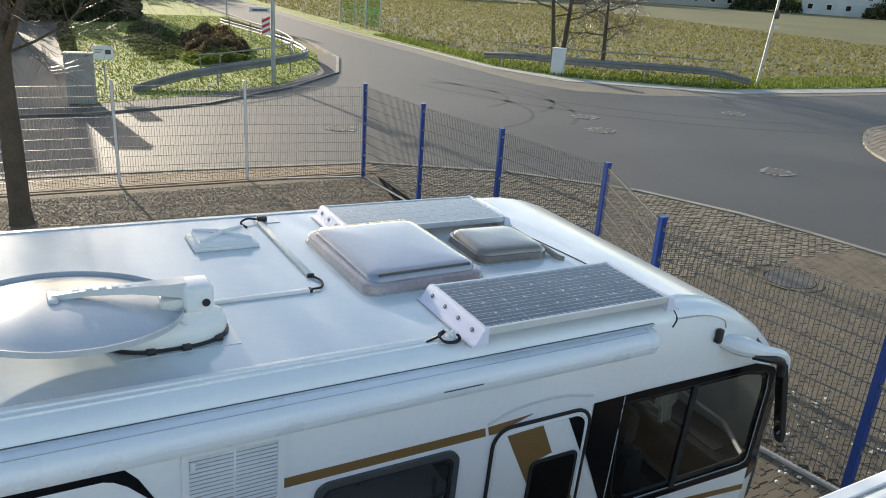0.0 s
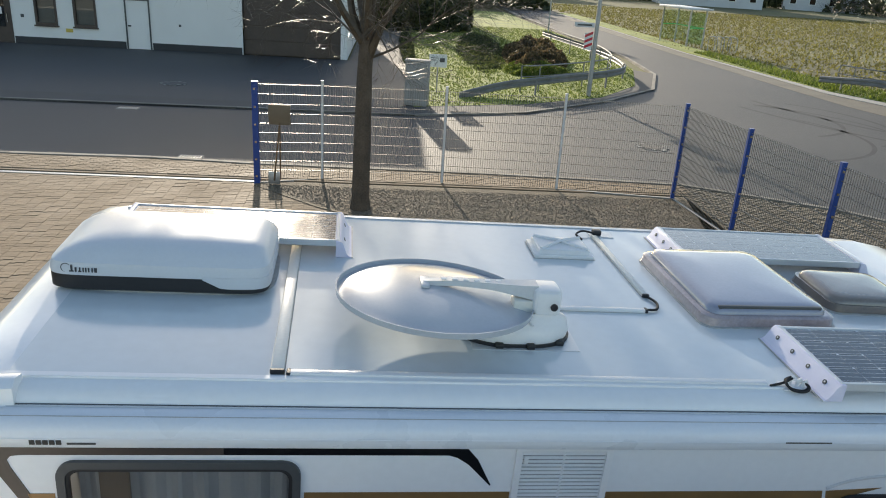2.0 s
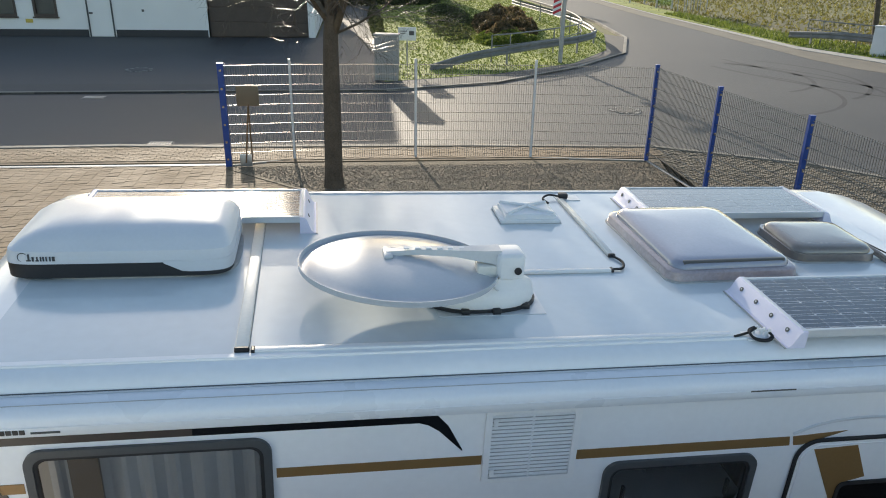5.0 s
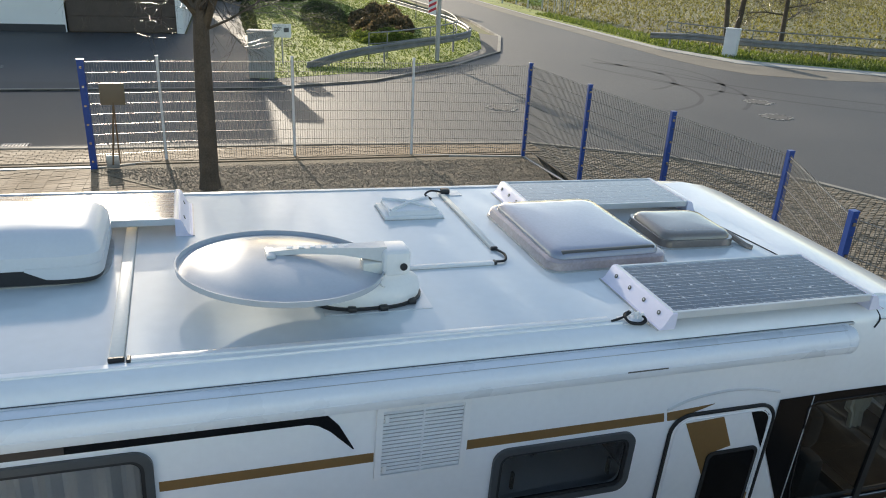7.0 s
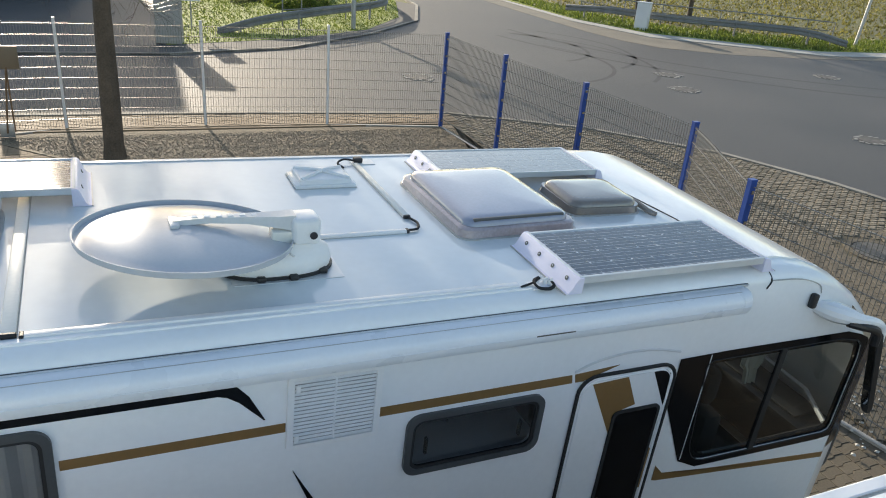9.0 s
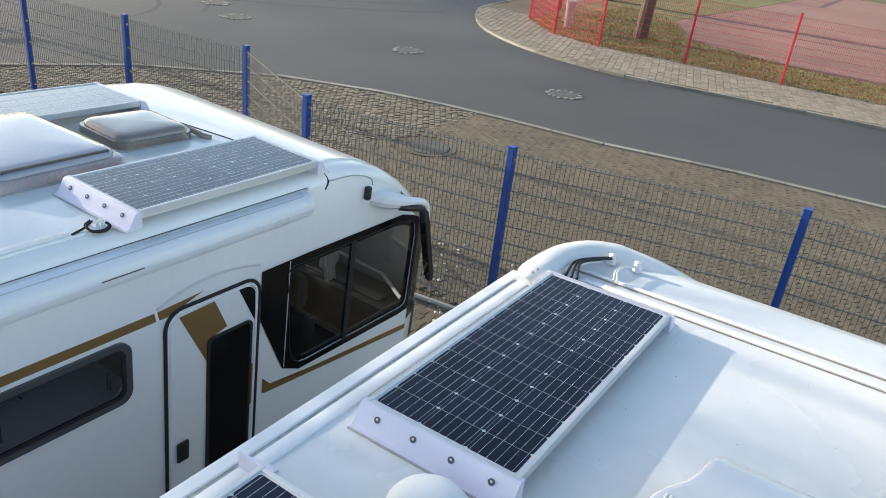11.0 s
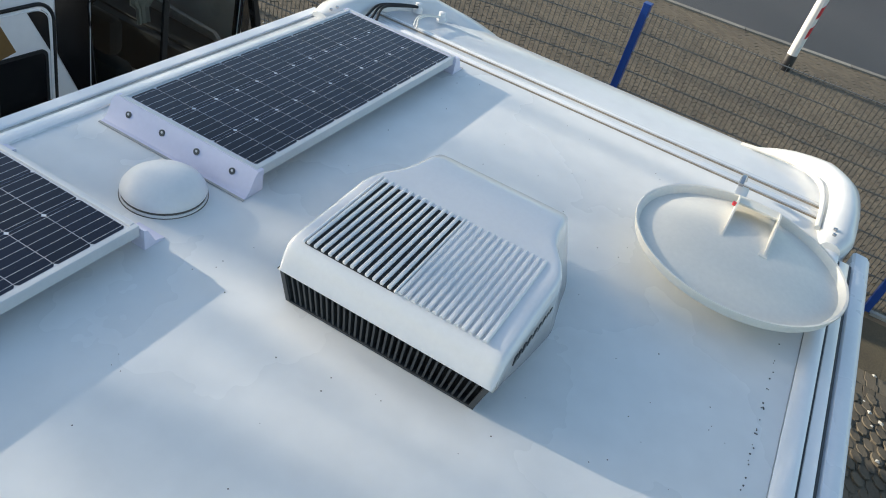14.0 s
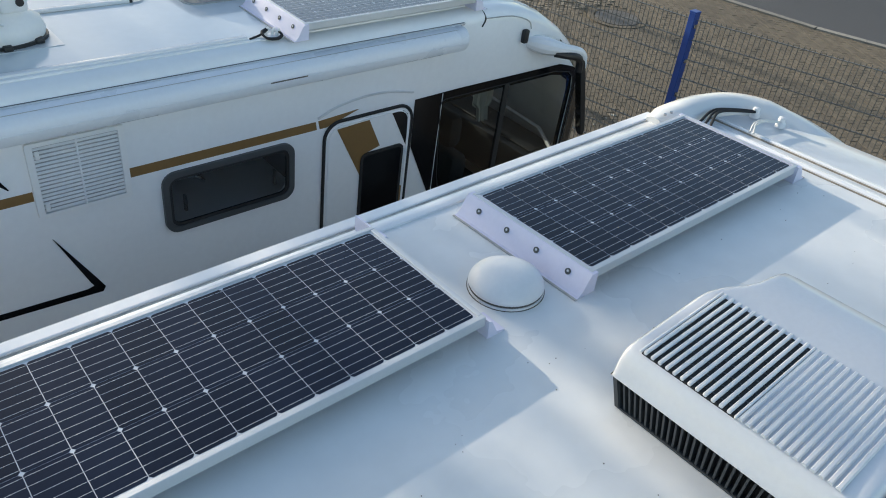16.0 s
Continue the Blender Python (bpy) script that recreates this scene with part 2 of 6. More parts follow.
def box(bm, x0, x1, y0, y1, z0, z1, bevel=0.0, seg=2, m=None):
    vs = [bm.verts.new((x, y, z)) for x in (x0, x1) for y in (y0, y1) for z in (z0, z1)]
    fs = [bm.faces.new([vs[i] for i in f]) for f in ((0, 1, 3, 2), (4, 6, 7, 5), (0, 4, 5, 1), (2, 3, 7, 6), (0, 2, 6, 4), (1, 5, 7, 3))]
    if bevel:
        es = list({e for f in fs for e in f.edges})
        r = bmesh.ops.bevel(bm, geom=es, offset=bevel, segments=seg, affect="EDGES", profile=0.5)
        vs = list({v for f in r["faces"] for v in f.verts})
    if m is not None:
        bmesh.ops.transform(bm, matrix=m, verts=vs)
    return bm


def B():
    return bmesh.new()


def loft(bm, rings, closed=True, caps=True):
    rows = [[bm.verts.new(p) for p in r] for r in rings]
    n = len(rows[0])
    for a, b in zip(rows, rows[1:]):
        for i in range(n if closed else n - 1):
            j = (i + 1) % n
            bm.faces.new((a[i], a[j], b[j], b[i]))
    if caps:
        bm.faces.new(rows[0][::-1])
        bm.faces.new(rows[-1])
    return bm


def tube(bm, pts, r, n=8, caps=True):
    """A round bar along points; r is one radius or one for each point."""
    pts = [Vector(p) for p in pts]
    rr = r if isinstance(r, (list, tuple)) else [r] * len(pts)
    rings, up = [], None
    for i, p in enumerate(pts):
        d = (pts[min(i + 1, len(pts) - 1)] - pts[max(i - 1, 0)]).normalized()
        if up is None:
            up = d.orthogonal().normalized()
        up = (up - d * up.dot(d)).normalized()
        side = d.cross(up)
        rings.append([p + (up * math.cos(2 * math.pi * k / n) + side * math.sin(2 * math.pi * k / n)) * rr[i] for k in range(n)])
    return loft(bm, rings, True, caps)


def curve_pts(pts, n=8):
    """A smooth line through points."""
    P = [Vector(p) for p in pts]
    P = [2 * P[0] - P[1]] + P + [2 * P[-1] - P[-2]]
    out = []
    for i in range(1, len(P) - 2):
        a, b, c, d = P[i - 1:i + 3]
        for k in range(n):
            t = k / n
            out.append(0.5 * ((2 * b) + (c - a) * t + (2 * a - 5 * b + 4 * c - d) * t * t + (3 * b - a - 3 * c + d) * t ** 3))
    return out + [P[-2]]


def rrect(x0, x1, z0, z1, r, n=5):
    """Corners of a rounded rectangle, anticlockwise, as (x, z)."""
    out = []
    for cx, cz, a in ((x1 - r, z1 - r, 0), (x0 + r, z1 - r, 90), (x0 + r, z0 + r, 180), (x1 - r, z0 + r, 270)):
        out += [(cx + r * math.cos(radians(a + 90 * k / n)), cz + r * math.sin(radians(a + 90 * k / n))) for k in range(n + 1)]
    return out


def slab(bm, poly, y0, y1, axis="y"):
    """A flat polygon given thickness: (x, z) along y, or (x, y) along z."""
    at = (lambda p, h: (p[0], h, p[1])) if axis == "y" else (lambda p, h: (p[0], p[1], h))
    a, b = [bm.verts.new(at(p, y0)) for p in poly], [bm.verts.new(at(p, y1)) for p in poly]
    fs = [bm.faces.new(a), bm.faces.new(b[::-1])]
    for i in range(len(a)):
        j = (i + 1) % len(a)
        bm.faces.new((a[i], b[i], b[j], a[j]))
    bmesh.ops.triangulate(bm, faces=fs)
    return bm


def ringslab(bm, outer, inner, y0, y1):
    """A frame between two loops of the same count, as (x, z), thick along y."""
    rings = [[(p[0], y, p[1]) for p in loop] for loop, y in ((outer, y0), (outer, y1), (inner, y1), (inner, y0), (outer, y0))]
    return loft(bm, rings, True, False)


def sheet(bm, outer, holes, y):
    """A flat wall with holes, in the plane of that y."""
    es = []
    for loop in [outer] + holes:
        vs = [bm.verts.new((p[0], y, p[1])) for p in loop]
        es += [bm.edges.new((vs[i], vs[(i + 1) % len(vs)])) for i in range(len(vs))]
    bmesh.ops.triangle_fill(bm, use_beauty=True, use_dissolve=False, edges=es)
    return bm


def toward(bm, axis, s):
    """Turn every face so that it looks along that axis in the sense s."""
    bm.normal_update()
    for f in bm.faces:
        if f.normal[axis] * s < 0:
            f.normal_flip()
    return bm


def pane(bm, poly, y):
    """One thin pane of glass in the plane of that y."""
    bm.faces.new([bm.verts.new((p[0], y, p[1])) for p in poly])
    bmesh.ops.triangulate(bm, faces=bm.faces[:])
    return bm


def lathe(bm, prof, n=32):
    rings = [[(r * math.cos(2 * math.pi * k / n), r * math.sin(2 * math.pi * k / n), z) for k in range(n)] for r, z in prof]
    return loft(bm, rings)


def disc(bm, x, y, z, r, h, n=12):
    return loft(bm, [[(x + r * math.cos(2 * math.pi * k / n), y + r * math.sin(2 * math.pi * k / n), zz) for k in range(n)] for zz in (z, z + h)])


T = Matrix.Translation
# the two vehicles stand a little out of true on the sloping yard
PIV_A, PIV_B = Vector((1.0, 0.0, 2.85)), Vector((2.0, -2.0, 2.69))
FA = T(PIV_A) @ pose(0, 0, 0, 1.35, 1.70, 3.13) @ T(-PIV_A)
FB = T(PIV_B + Vector((0, 0, 0.04))) @ pose(0, 0, 0, -1.60, 0.30, 2.20) @ T(-PIV_B)
RA, RB = 2.85, 2.69

# ---- ground ----
def flat(name, poly, z, mat, label, category, kind="structure", t=0.25):
    return solo(name, slab(B(), poly, z - t, z, "z"), mat, label, category, kind=kind, smooth=0)


NEAR_KERB = [(-40, 14.0), (-11, 14.15), (-4.9, 14.36), (-2.6, 14.19), (3, 14.1), (7.26, 13.83), (10.2, 12.3), (12.38, 10.1), (13.45, 8.0), (13.9, 6.55), (14.2, 5.2), (14.55, 2.95), (15.3, 0.47), (15.8, -2.13), (17.2, -8), (19, -16), (24, -34)]
RED_KERB = [(70, 17.8), (44, 16.2), (31.8, 15.2), (27.3, 14.5), (24.8, 13.2), (22.75, 11.3), (21.4, 8.6), (21.1, 5.5), (21.7, 2.8), (22.3, 0), (23.1, -4), (25, -11), (28, -20), (32, -34)]
RED_KERB = [(v.x, v.y) for v in curve_pts([(x, y, 0.0) for x, y in RED_KERB], 4)]
FAR_KERB = [(15, 160), (13, 79), (14.1, 41.3), (13.4, 34), (11.6, 28.8), (8.5, 25.05), (4.95, 22.0), (1.25, 20.7), (-4.2, 20.55), (-14.8, 20.2), (-40, 19.8)]
FIELD_KERB = [(120, 24), (60, 22.2), (38.3, 21.8), (28.0, 22.1), (21.6, 26.1), (20.1, 30.3), (19.2, 46.0), (18.7, 83), (21, 160)]

bm = B()
slab(bm, [(-900, -600), (1200, -600), (1200, 1500), (-900, 1500)], -0.6, -0.06, "z")
solo("ground", bm, FIELD, "wide sown field of thin green and brown", "field", kind="structure", smooth=0)
flat("road", NEAR_KERB + RED_KERB[::-1] + FIELD_KERB + FAR_KERB, 0.0, ASPHALT, "dark grey asphalt road with a wide junction", "road")
flat("forecourt", [(-40, 21.7), (-4.2, 21.7), (1.2, 22.1), (1.2, 33.4), (-40, 33.4)], 0.02, ASPHALT, "dark asphalt forecourt before the white building", "forecourt")

flat("side_path", [(-1.5, 33.4), (1.2, 33.4), (1.2, 79), (-1.5, 79)], 0.02, WORNP, "grey paved path beside the building", "footpath")
YARD = [(-40, 12.85), (-2.3, 12.85), (-2.3, 12.5), (-0.9, 11.2), (0.6, 10.2), (6.4, 9.6), (6.9, 3.2), (7.2, 0.7), (7.95, -2.0), (8.42, -5.17), (8.65, -7.6), (8.9, -10.0), (2, -16), (2, -30), (-40, -30)]
flat("pavement", YARD, 0.0, JOINT, "yard of brown-grey interlocking pavers with sandy joints", "paving", t=0.3)
flat("soil_bed", [(2.0, -4.3), (7.6, -4.3), (8.3, -5.17), (8.5, -7.6), (8.75, -9.88), (2.0, -9.88)], 0.004, SOIL, "mossy soil between the grass pavers", "soil", t=0.1)
flat("gravel_bed", [(-2.3, 12.85), (7.0, 12.85), (7.0, 9.9), (6.4, 9.6), (0.6, 10.2), (-0.9, 11.2), (-2.3, 12.5)], 0.015, GRAVEL, "bare earthy gravel bed along the fence", "gravel")
flat("footpath", NEAR_KERB[1:6] + [(7.26, 12.9), (-2.3, 12.9), (-11, 12.9)], 0.03, JOINT, "narrow paved strip between gate and street", "footpath")
VERGE = NEAR_KERB[5:] + [(2, -34), (2, -16), (8.9, -10.0), (8.65, -7.6), (8.42, -5.17), (8.03, -2.0), (7.2, 0.7), (6.9, 3.2), (6.4, 9.6), (7.0, 9.9), (7.0, 12.85)]
flat("verge", VERGE, 0.02, SOIL, "soil and moss under the grass pavers outside the fence", "verge")
flat("far_footpath", [(-40, 19.8), (-14.8, 20.2), (-4.2, 20.55), (1.25, 20.7), (4.95, 22.0), (8.5, 25.05), (11.6, 28.8), (13.4, 34), (12.6, 35.2), (11.0, 29.6), (8.6, 26.0), (5.2, 23.6), (1.2, 22.1), (-4.2, 21.7), (-40, 21.5)], 0.05, WORNP, "worn grey footpath along the far side of the street", "footpath")
flat("lawn", [(1.25, 22.1), (5.2, 23.6), (8.6, 26.0), (11.0, 29.6), (12.6, 35.2), (13.2, 42), (12.2, 79), (1.25, 79)], 0.06, GRASS, "sunlit green grass corner beside the junction", "lawn")
flat("field_verge", [(19.4, 46.0), (20.6, 31.2), (22.2, 27.2), (28.4, 23.2), (38.3, 23.0), (60, 23.4), (120, 25.2), (120, 27.5), (60, 26.5), (40, 26.6), (31.5, 26.2), (25, 29), (22.6, 34), (21.3, 47), (20.6, 84), (18.9, 84)], 0.05, GRASS, "bright green grass verge along the field", "verge")
flat("roadside_path", [(18.7, 83), (19.2, 46.0), (20.1, 30.3), (21.6, 26.1), (28.0, 22.1), (38.3, 21.8), (60, 22.2), (120, 24), (120, 25.2), (60, 23.4), (38.3, 23.0), (28.4, 23.2), (22.2, 27.2), (20.6, 31.2), (19.9, 46.0), (19.6, 83)], 0.03, CONC, "pale worn strip along the road edge", "footpath")
RED_FENCE = [(60.7, 15.95), (51.0, 15.38), (44.1, 14.4), (37.0, 13.6), (30.5, 12.9), (26.6, 12.06), (24.64, 9.88), (24.2, 7.94), (24.71, 5.14), (24.95, 2.2), (25.4, -0.8), (26.1, -3.8), (27.0, -6.8)]
flat("corner_footpath", RED_KERB + RED_FENCE[::-1][:-1] + [(70, 16.8)], 0.06, JOINT, "paved corner footpath round the red fence", "footpath")
flat("dry_lawn", RED_FENCE + [(30, -6.8), (28.6, 2.0), (29.6, 6.6), (34, 9.2), (45, 9.0), (63, 9.0)], 0.05, DRYGRASS, "dry brownish grass inside the red fence", "lawn")
flat("red_lot", [(63, 9.0), (45, 9.0), (34, 9.2), (29.6, 6.6), (28.6, 2.0), (30, -6.8), (32, -30), (70, -30)], 0.04, REDLOT, "reddish gravel lot behind the red fence", "lot")


def kerb(name, line, h, w, mat, label):
    """Kerb stones along a line, each about a metre long, as one run."""
    bm = B()
    for (x0, y0), (x1, y1) in zip(line, line[1:]):
        L = math.hypot(x1 - x0, y1 - y0)
        a = math.atan2(y1 - y0, x1 - x0)
        n = max(1, round(L))
        if L > 30:
            n = 6
        for k in range(n):
            m = T((x0 + (x1 - x0) * k / n, y0 + (y1 - y0) * k / n, 0)) @ Matrix.Rotation(a, 4, "Z")
            vs = [bm.verts.new(m @ Vector(p)) for p in ((0.006, -w, -0.2), (L / n - 0.006, -w, -0.2), (L / n - 0.006, 0, -0.2), (0.006, 0, -0.2), (0.006, -w, h), (L / n - 0.006, -w, h), (L / n - 0.006, 0, h), (0.006, 0, h))]
            for f in ((0, 3, 2, 1), (4, 5, 6, 7), (0, 1, 5, 4), (1, 2, 6, 5), (2, 3, 7, 6), (3, 0, 4, 7)):
                bm.faces.new([vs[i] for i in f])
    return solo(name, bm, mat, label, "kerb", kind="structure", smooth=0)


SHOULDER = material("dusty_road_shoulder", (0.115, 0.105, 0.085), 0.9, color2=(0.20, 0.18, 0.145), scale=0.9, fine=45, bump=0.006)
KERBM = material("pale_kerb_stone", (0.235, 0.22, 0.19), 0.85, vary=0.2, scale=3, fine=60, island=0.4)
kerb("kerb_near", NEAR_KERB, 0.06, 0.14, KERBM, "low pale kerb stones along the street")
kerb("kerb_corner", RED_KERB, 0.075, 0.12, KERBM, "pale kerb stones round the corner footpath")
kerb("kerb_far", FAR_KERB, 0.06, 0.14, KERBM, "pale kerb stones along the far footpath")
kerb("kerb_field", FIELD_KERB, 0.009, 0.14, SHOULDER, "flush tan kerb stones along the field road")
flat("field_shoulder", FIELD_KERB[1:-1] + [(17.5, 83), (18.1, 46), (18.75, 32), (19.06, 27.2), (19.5, 25.0), (20.3, 23.5), (22.9, 22.15), (26.5, 21.55), (30.6, 21.2), (38.3, 21.1), (60, 21.5)], 0.006, SHOULDER, "dusty tan shoulder between the road and the field's grass", "road shoulder")
kerb("gate_channel", [(-40, 12.9), (-2.3, 12.86)], 0.015, 0.12, SEAL, "flush steel gate rail with dirt across the entrance")


def tyre_mark(cx, cy, r, a0, a1, w):
    bm = B()
    P = [(cx + q * math.cos(radians(a0 + (a1 - a0) * k / 20)), cy + q * math.sin(radians(a0 + (a1 - a0) * k / 20)), 0.002) for k in range(21) for q in (r - w / 2, r + w / 2)]
    vs = [bm.verts.new(p) for p in P]
    for k in range(20):
        bm.faces.new((vs[2 * k], vs[2 * k + 1], vs[2 * k + 3], vs[2 * k + 2]))
    solo("tyre_mark", bm, TYRE, "faint dark curved tyre mark on the asphalt", "tyre mark", kind="structure", smooth=0)


for q in ((13.2, 23.5, 3.2, -70, 60, 0.16), (13.4, 23.4, 4.7, -60, 50, 0.16), (12.0, 21.5, 5.6, -50, 60, 0.14), (11.8, 21.0, 4.0, -80, 40, 0.14), (30, 30, 15, 190, 250, 0.2), (30, 30, 16.6, 195, 250, 0.2)):
    tyre_mark(*q)


def manhole(x, y, r, ring, name="manhole_cover", z=0.0):
    m = thing(name, "round iron and concrete manhole cover set in the ground", "manhole", T((x, y, z)), "manhole covers")
    bm = B()
    lathe(bm, [(r * 0.80, -0.05), (r * 0.80, 0.008), (r, 0.008), (r, -0.05)], 36)
    part("frame", bm, ring, m)
    part("lid", lathe(B(), [(r * 0.02, 0.011), (r * 0.76, 0.011), (r * 0.76, -0.05), (r * 0.02, -0.05)], 36), LIDM, m, "worn patterned lid")
    if ring is LIDM:
        rng, bm = random.Random(int(x * 100 + y * 10)), B()
        for k in range(15):
            a, q = math.tau * (k + rng.uniform(-0.3, 0.3)) / 15, r * rng.uniform(0.84, 1.12)
            w, d = rng.uniform(0.04, 0.11), rng.uniform(0.02, 0.05)
            cx, cy = q * math.cos(a), q * math.sin(a)
            slab(bm, [(cx + w * rng.uniform(0.6, 1.2) * math.cos(b), cy + d * 1.6 * rng.uniform(0.6, 1.2) * math.sin(b)) for b in [math.tau * n / 7 for n in range(7)]], 0.0, 0.012 + 0.0004 * k, "z")
        tagged(part("chipped_rim", bm, CHIP, m, "pale chipped mortar round the rim", smooth=0), kind="stuff")


for x, y in ((7.9, 17.85), (16.9, 18.3), (16.0, 16.2), (17.58, 10.65), (17.48, 5.5), (23.7, 18.0), (-7.1, 24.5)):
    manhole(x, y, 0.42, LIDM, z=0.02 if y > 21 else 0.0)
manhole(11.30, 4.95, 0.52, PATHP, z=0.030)


def drain(x, y):
    d = thing("street_drain", "small slotted iron street drain at the road edge", "drain", T((x, y, 0.032 if y < 14.2 else 0.0)))
    part("frame", ringslab(B(), rrect(-0.3, 0.3, -0.2, 0.2, 0.02, 2), rrect(-0.26, 0.26, -0.16, 0.16, 0.01, 2), 0, 0.012), GALV, d)
    d.children[0].matrix_local = Matrix.Rotation(radians(-90), 4, "X")
    part("pit", box(B(), -0.26, 0.26, -0.16, 0.16, -0.1, 0.003), RUBBER, d)
    for k in range(8):
        part("bar", box(B(), -0.25 + k * 0.066, -0.215 + k * 0.066, -0.16, 0.16, 0.0, 0.011), GALV, d)


drain(-4.1, 14.6)
drain(-7.2, 19.9)


# ---- fences ----
def post(parent, o, x, y, h, mat, w, label, clips=True):
    p = part("post", box(B(), -w / 2, w / 2, -w * 0.45, w * 0.45, -0.1, h, 0.004, 1), mat, parent, label)
    p.location = (x - o[0], y - o[1], 0)
    part("cap", box(B(), -w / 2 - 0.003, w / 2 + 0.003, -w * 0.45 - 0.003, w * 0.45 + 0.003, h - 0.01, h + 0.012, 0.004, 1), mat, p)
    for k in range(6 if clips else 0):
        part("clip", box(B(), -0.02, 0.02, -w * 0.45 - 0.012, -w * 0.45, 0.15 + k * (h - 0.3) / 5, 0.19 + k * (h - 0.3) / 5), STEEL, p, "small steel clip")
    return p


def mesh_panel(parent, o, x0, y0, x1, y1, h, mat, step=0.05, rod=0.003, z0=0.05, row=0.2, single=False):
    """A double-rod mesh panel between two posts: upright rods and pairs of level rods."""
    L, a = math.hypot(x1 - x0, y1 - y0), math.atan2(y1 - y0, x1 - x0)
    rw = 0.003
    f = part("panel", box(B(), 0.0, L, -0.009, 0.009, h - 0.03 - rw, h - 0.03 + rw), mat, parent, "double-rod wire mesh panel", smooth=0)
    flats = None
    z = h - 0.03 - row
    while z > z0:
        for s in (-0.008, 0.008):
            if flats is None:
                r = part("level_rod", box(B(), 0.0, L, -rw, rw, -rw, rw), mat, f, smooth=0)
                flats = r.data
            else:
                r = new("level_rod", flats)
                r.parent = f
            r.location = (0, s, z)
        z -= row
    f.matrix_local = T((x0 - o[0], y0 - o[1], 0)) @ Matrix.Rotation(a, 4, "Z")
    n = round(L / step)
    xs = [0.03 + (L - 0.06) * k / n for k in range(n + 1)]
    if single:
        me = None
        for x in xs:
            if me is None:
                r = part("rod", box(B(), -rod, rod, -rod, rod, z0, h), mat, f, smooth=0)
                me = r.data
            else:
                r = new("rod", me)
                r.parent = f
            r.location.x = x
    else:
        bm = B()
        for x in xs:
            box(bm, x - rod, x + rod, -rod, rod, z0, h)
        tagged(part("rod_mesh", bm, mat, f, smooth=0), kind="stuff")
    return f


H = 2.08
BLUE_P = [(-2.26, 12.68), (6.65, 12.69), (6.90, 10.25), (7.27, 7.92), (7.595, 5.51), (6.60, 3.26), (7.10, 0.785), (7.985, -1.915), (8.42, -5.17), (8.65, -7.6), (8.9, -10.0)]
GREY_P = [(-0.96, 13.13), (1.63, 13.17), (4.15, 13.05)]
line = [BLUE_P[0]] + GREY_P + BLUE_P[1:]
fc = thing("mesh_fence", "galvanised double-rod mesh fence on blue and pale posts", "fence", T((line[0][0], line[0][1], 0)))
for i, (x, y) in enumerate(BLUE_P):
    post(fc, line[0], x, y, H + (0.02 if i == 0 else 0), BLUE, 0.12 if i == 0 else 0.08, "thick blue gate post" if i == 0 else "blue painted steel post")
for x, y in GREY_P:
    post(fc, line[0], x, y, H + 0.03, GREYP, 0.05, "slim pale grey post", clips=False)
for i, ((x0, y0), (x1, y1)) in enumerate(zip(line, line[1:])):
    mesh_panel(fc, line[0], x0, y0 + (0.3 if i == 0 else 0), x1, y1, H - 0.04, WIRE, single=4 <= i <= 9)
bm = B()
for (x0, y0), (x1, y1) in zip(line, line[1:]):
    d = Vector((x1 - x0, y1 - y0, 0)).normalized()
    nrm = Vector((-d.y, d.x, 0)) * 0.03
    a, b = Vector((x0, y0, 0)), Vector((x1, y1, 0))
    vs = [bm.verts.new(p + Vector((0, 0, z))) for p in (a - nrm, b - nrm, b + nrm, a + nrm) for z in (-0.1, 0.035)]
    for f in ((0, 2, 3, 1), (2, 4, 5, 3), (4, 6, 7, 5), (6, 0, 1, 7), (1, 3, 5, 7)):
        bm.faces.new([vs[i] for i in f])
solo("plinth_kerb", bm, CABC, "low concrete edging under the mesh fence", "edging", kind="structure", smooth=0)

rf = thing("red_mesh_fence", "red painted mesh fence round the gravel lot", "fence", T((RED_FENCE[5][0], RED_FENCE[5][1], 0)))
for x, y in RED_FENCE:
    post(rf, RED_FENCE[5], x, y, 2.15, RED, 0.07, "", clips=False)
for i, ((x0, y0), (x1, y1)) in list(enumerate(zip(RED_FENCE, RED_FENCE[1:])))[1:]:
    mesh_panel(rf, RED_FENCE[5], x0, y0, x1, y1, 2.05, RED, step=0.06 if i > 4 else 0.1)
solo("fence_sign", box(B(), -0.004, 0.004, -0.21, 0.21, 1.72, 1.96, 0.003, 1), CREAM, "small blank cream sign on the red fence", "sign", T((24.35, 8.7, 0)) @ Matrix.Rotation(radians(12), 4, "Z"))
bm = B()
solo("litter_bin", lathe(bm, [(0.16, 0.05), (0.19, 0.8), (0.20, 0.84), (0.20, 1.0), (0.02, 1.05)], 20), PINKR, "pale pink litter bin behind the red fence", "bin", T((26.6, 10.4, 0)))
gate = thing("red_gate", "closed red mesh double gate of the lot", "gate", T((51.12, 15.39, 0)) @ Matrix.Rotation(radians(3.4), 4, "Z"))
for x in (0, 4.75, 9.5):
    part("post", box(B(), x - 0.06, x + 0.06, -0.06, 0.06, -0.05, 2.3), RED, gate)
for x in (0, 4.75):
    leaf = part("leaf", ringslab(B(), rrect(x + 0.09, x + 4.66, 0.1, 2.2, 0.01, 1), rrect(x + 0.15, x + 4.60, 0.16, 2.14, 0.01, 1), -0.03, 0.03), RED, gate)
    bm = B()
    for k in range(44):
        box(bm, x + 0.2 + k * 0.1, x + 0.206 + k * 0.1, -0.004, 0.004, 0.12, 2.18)
    tagged(part("rod_mesh", bm, RED, leaf, smooth=0), kind="stuff")

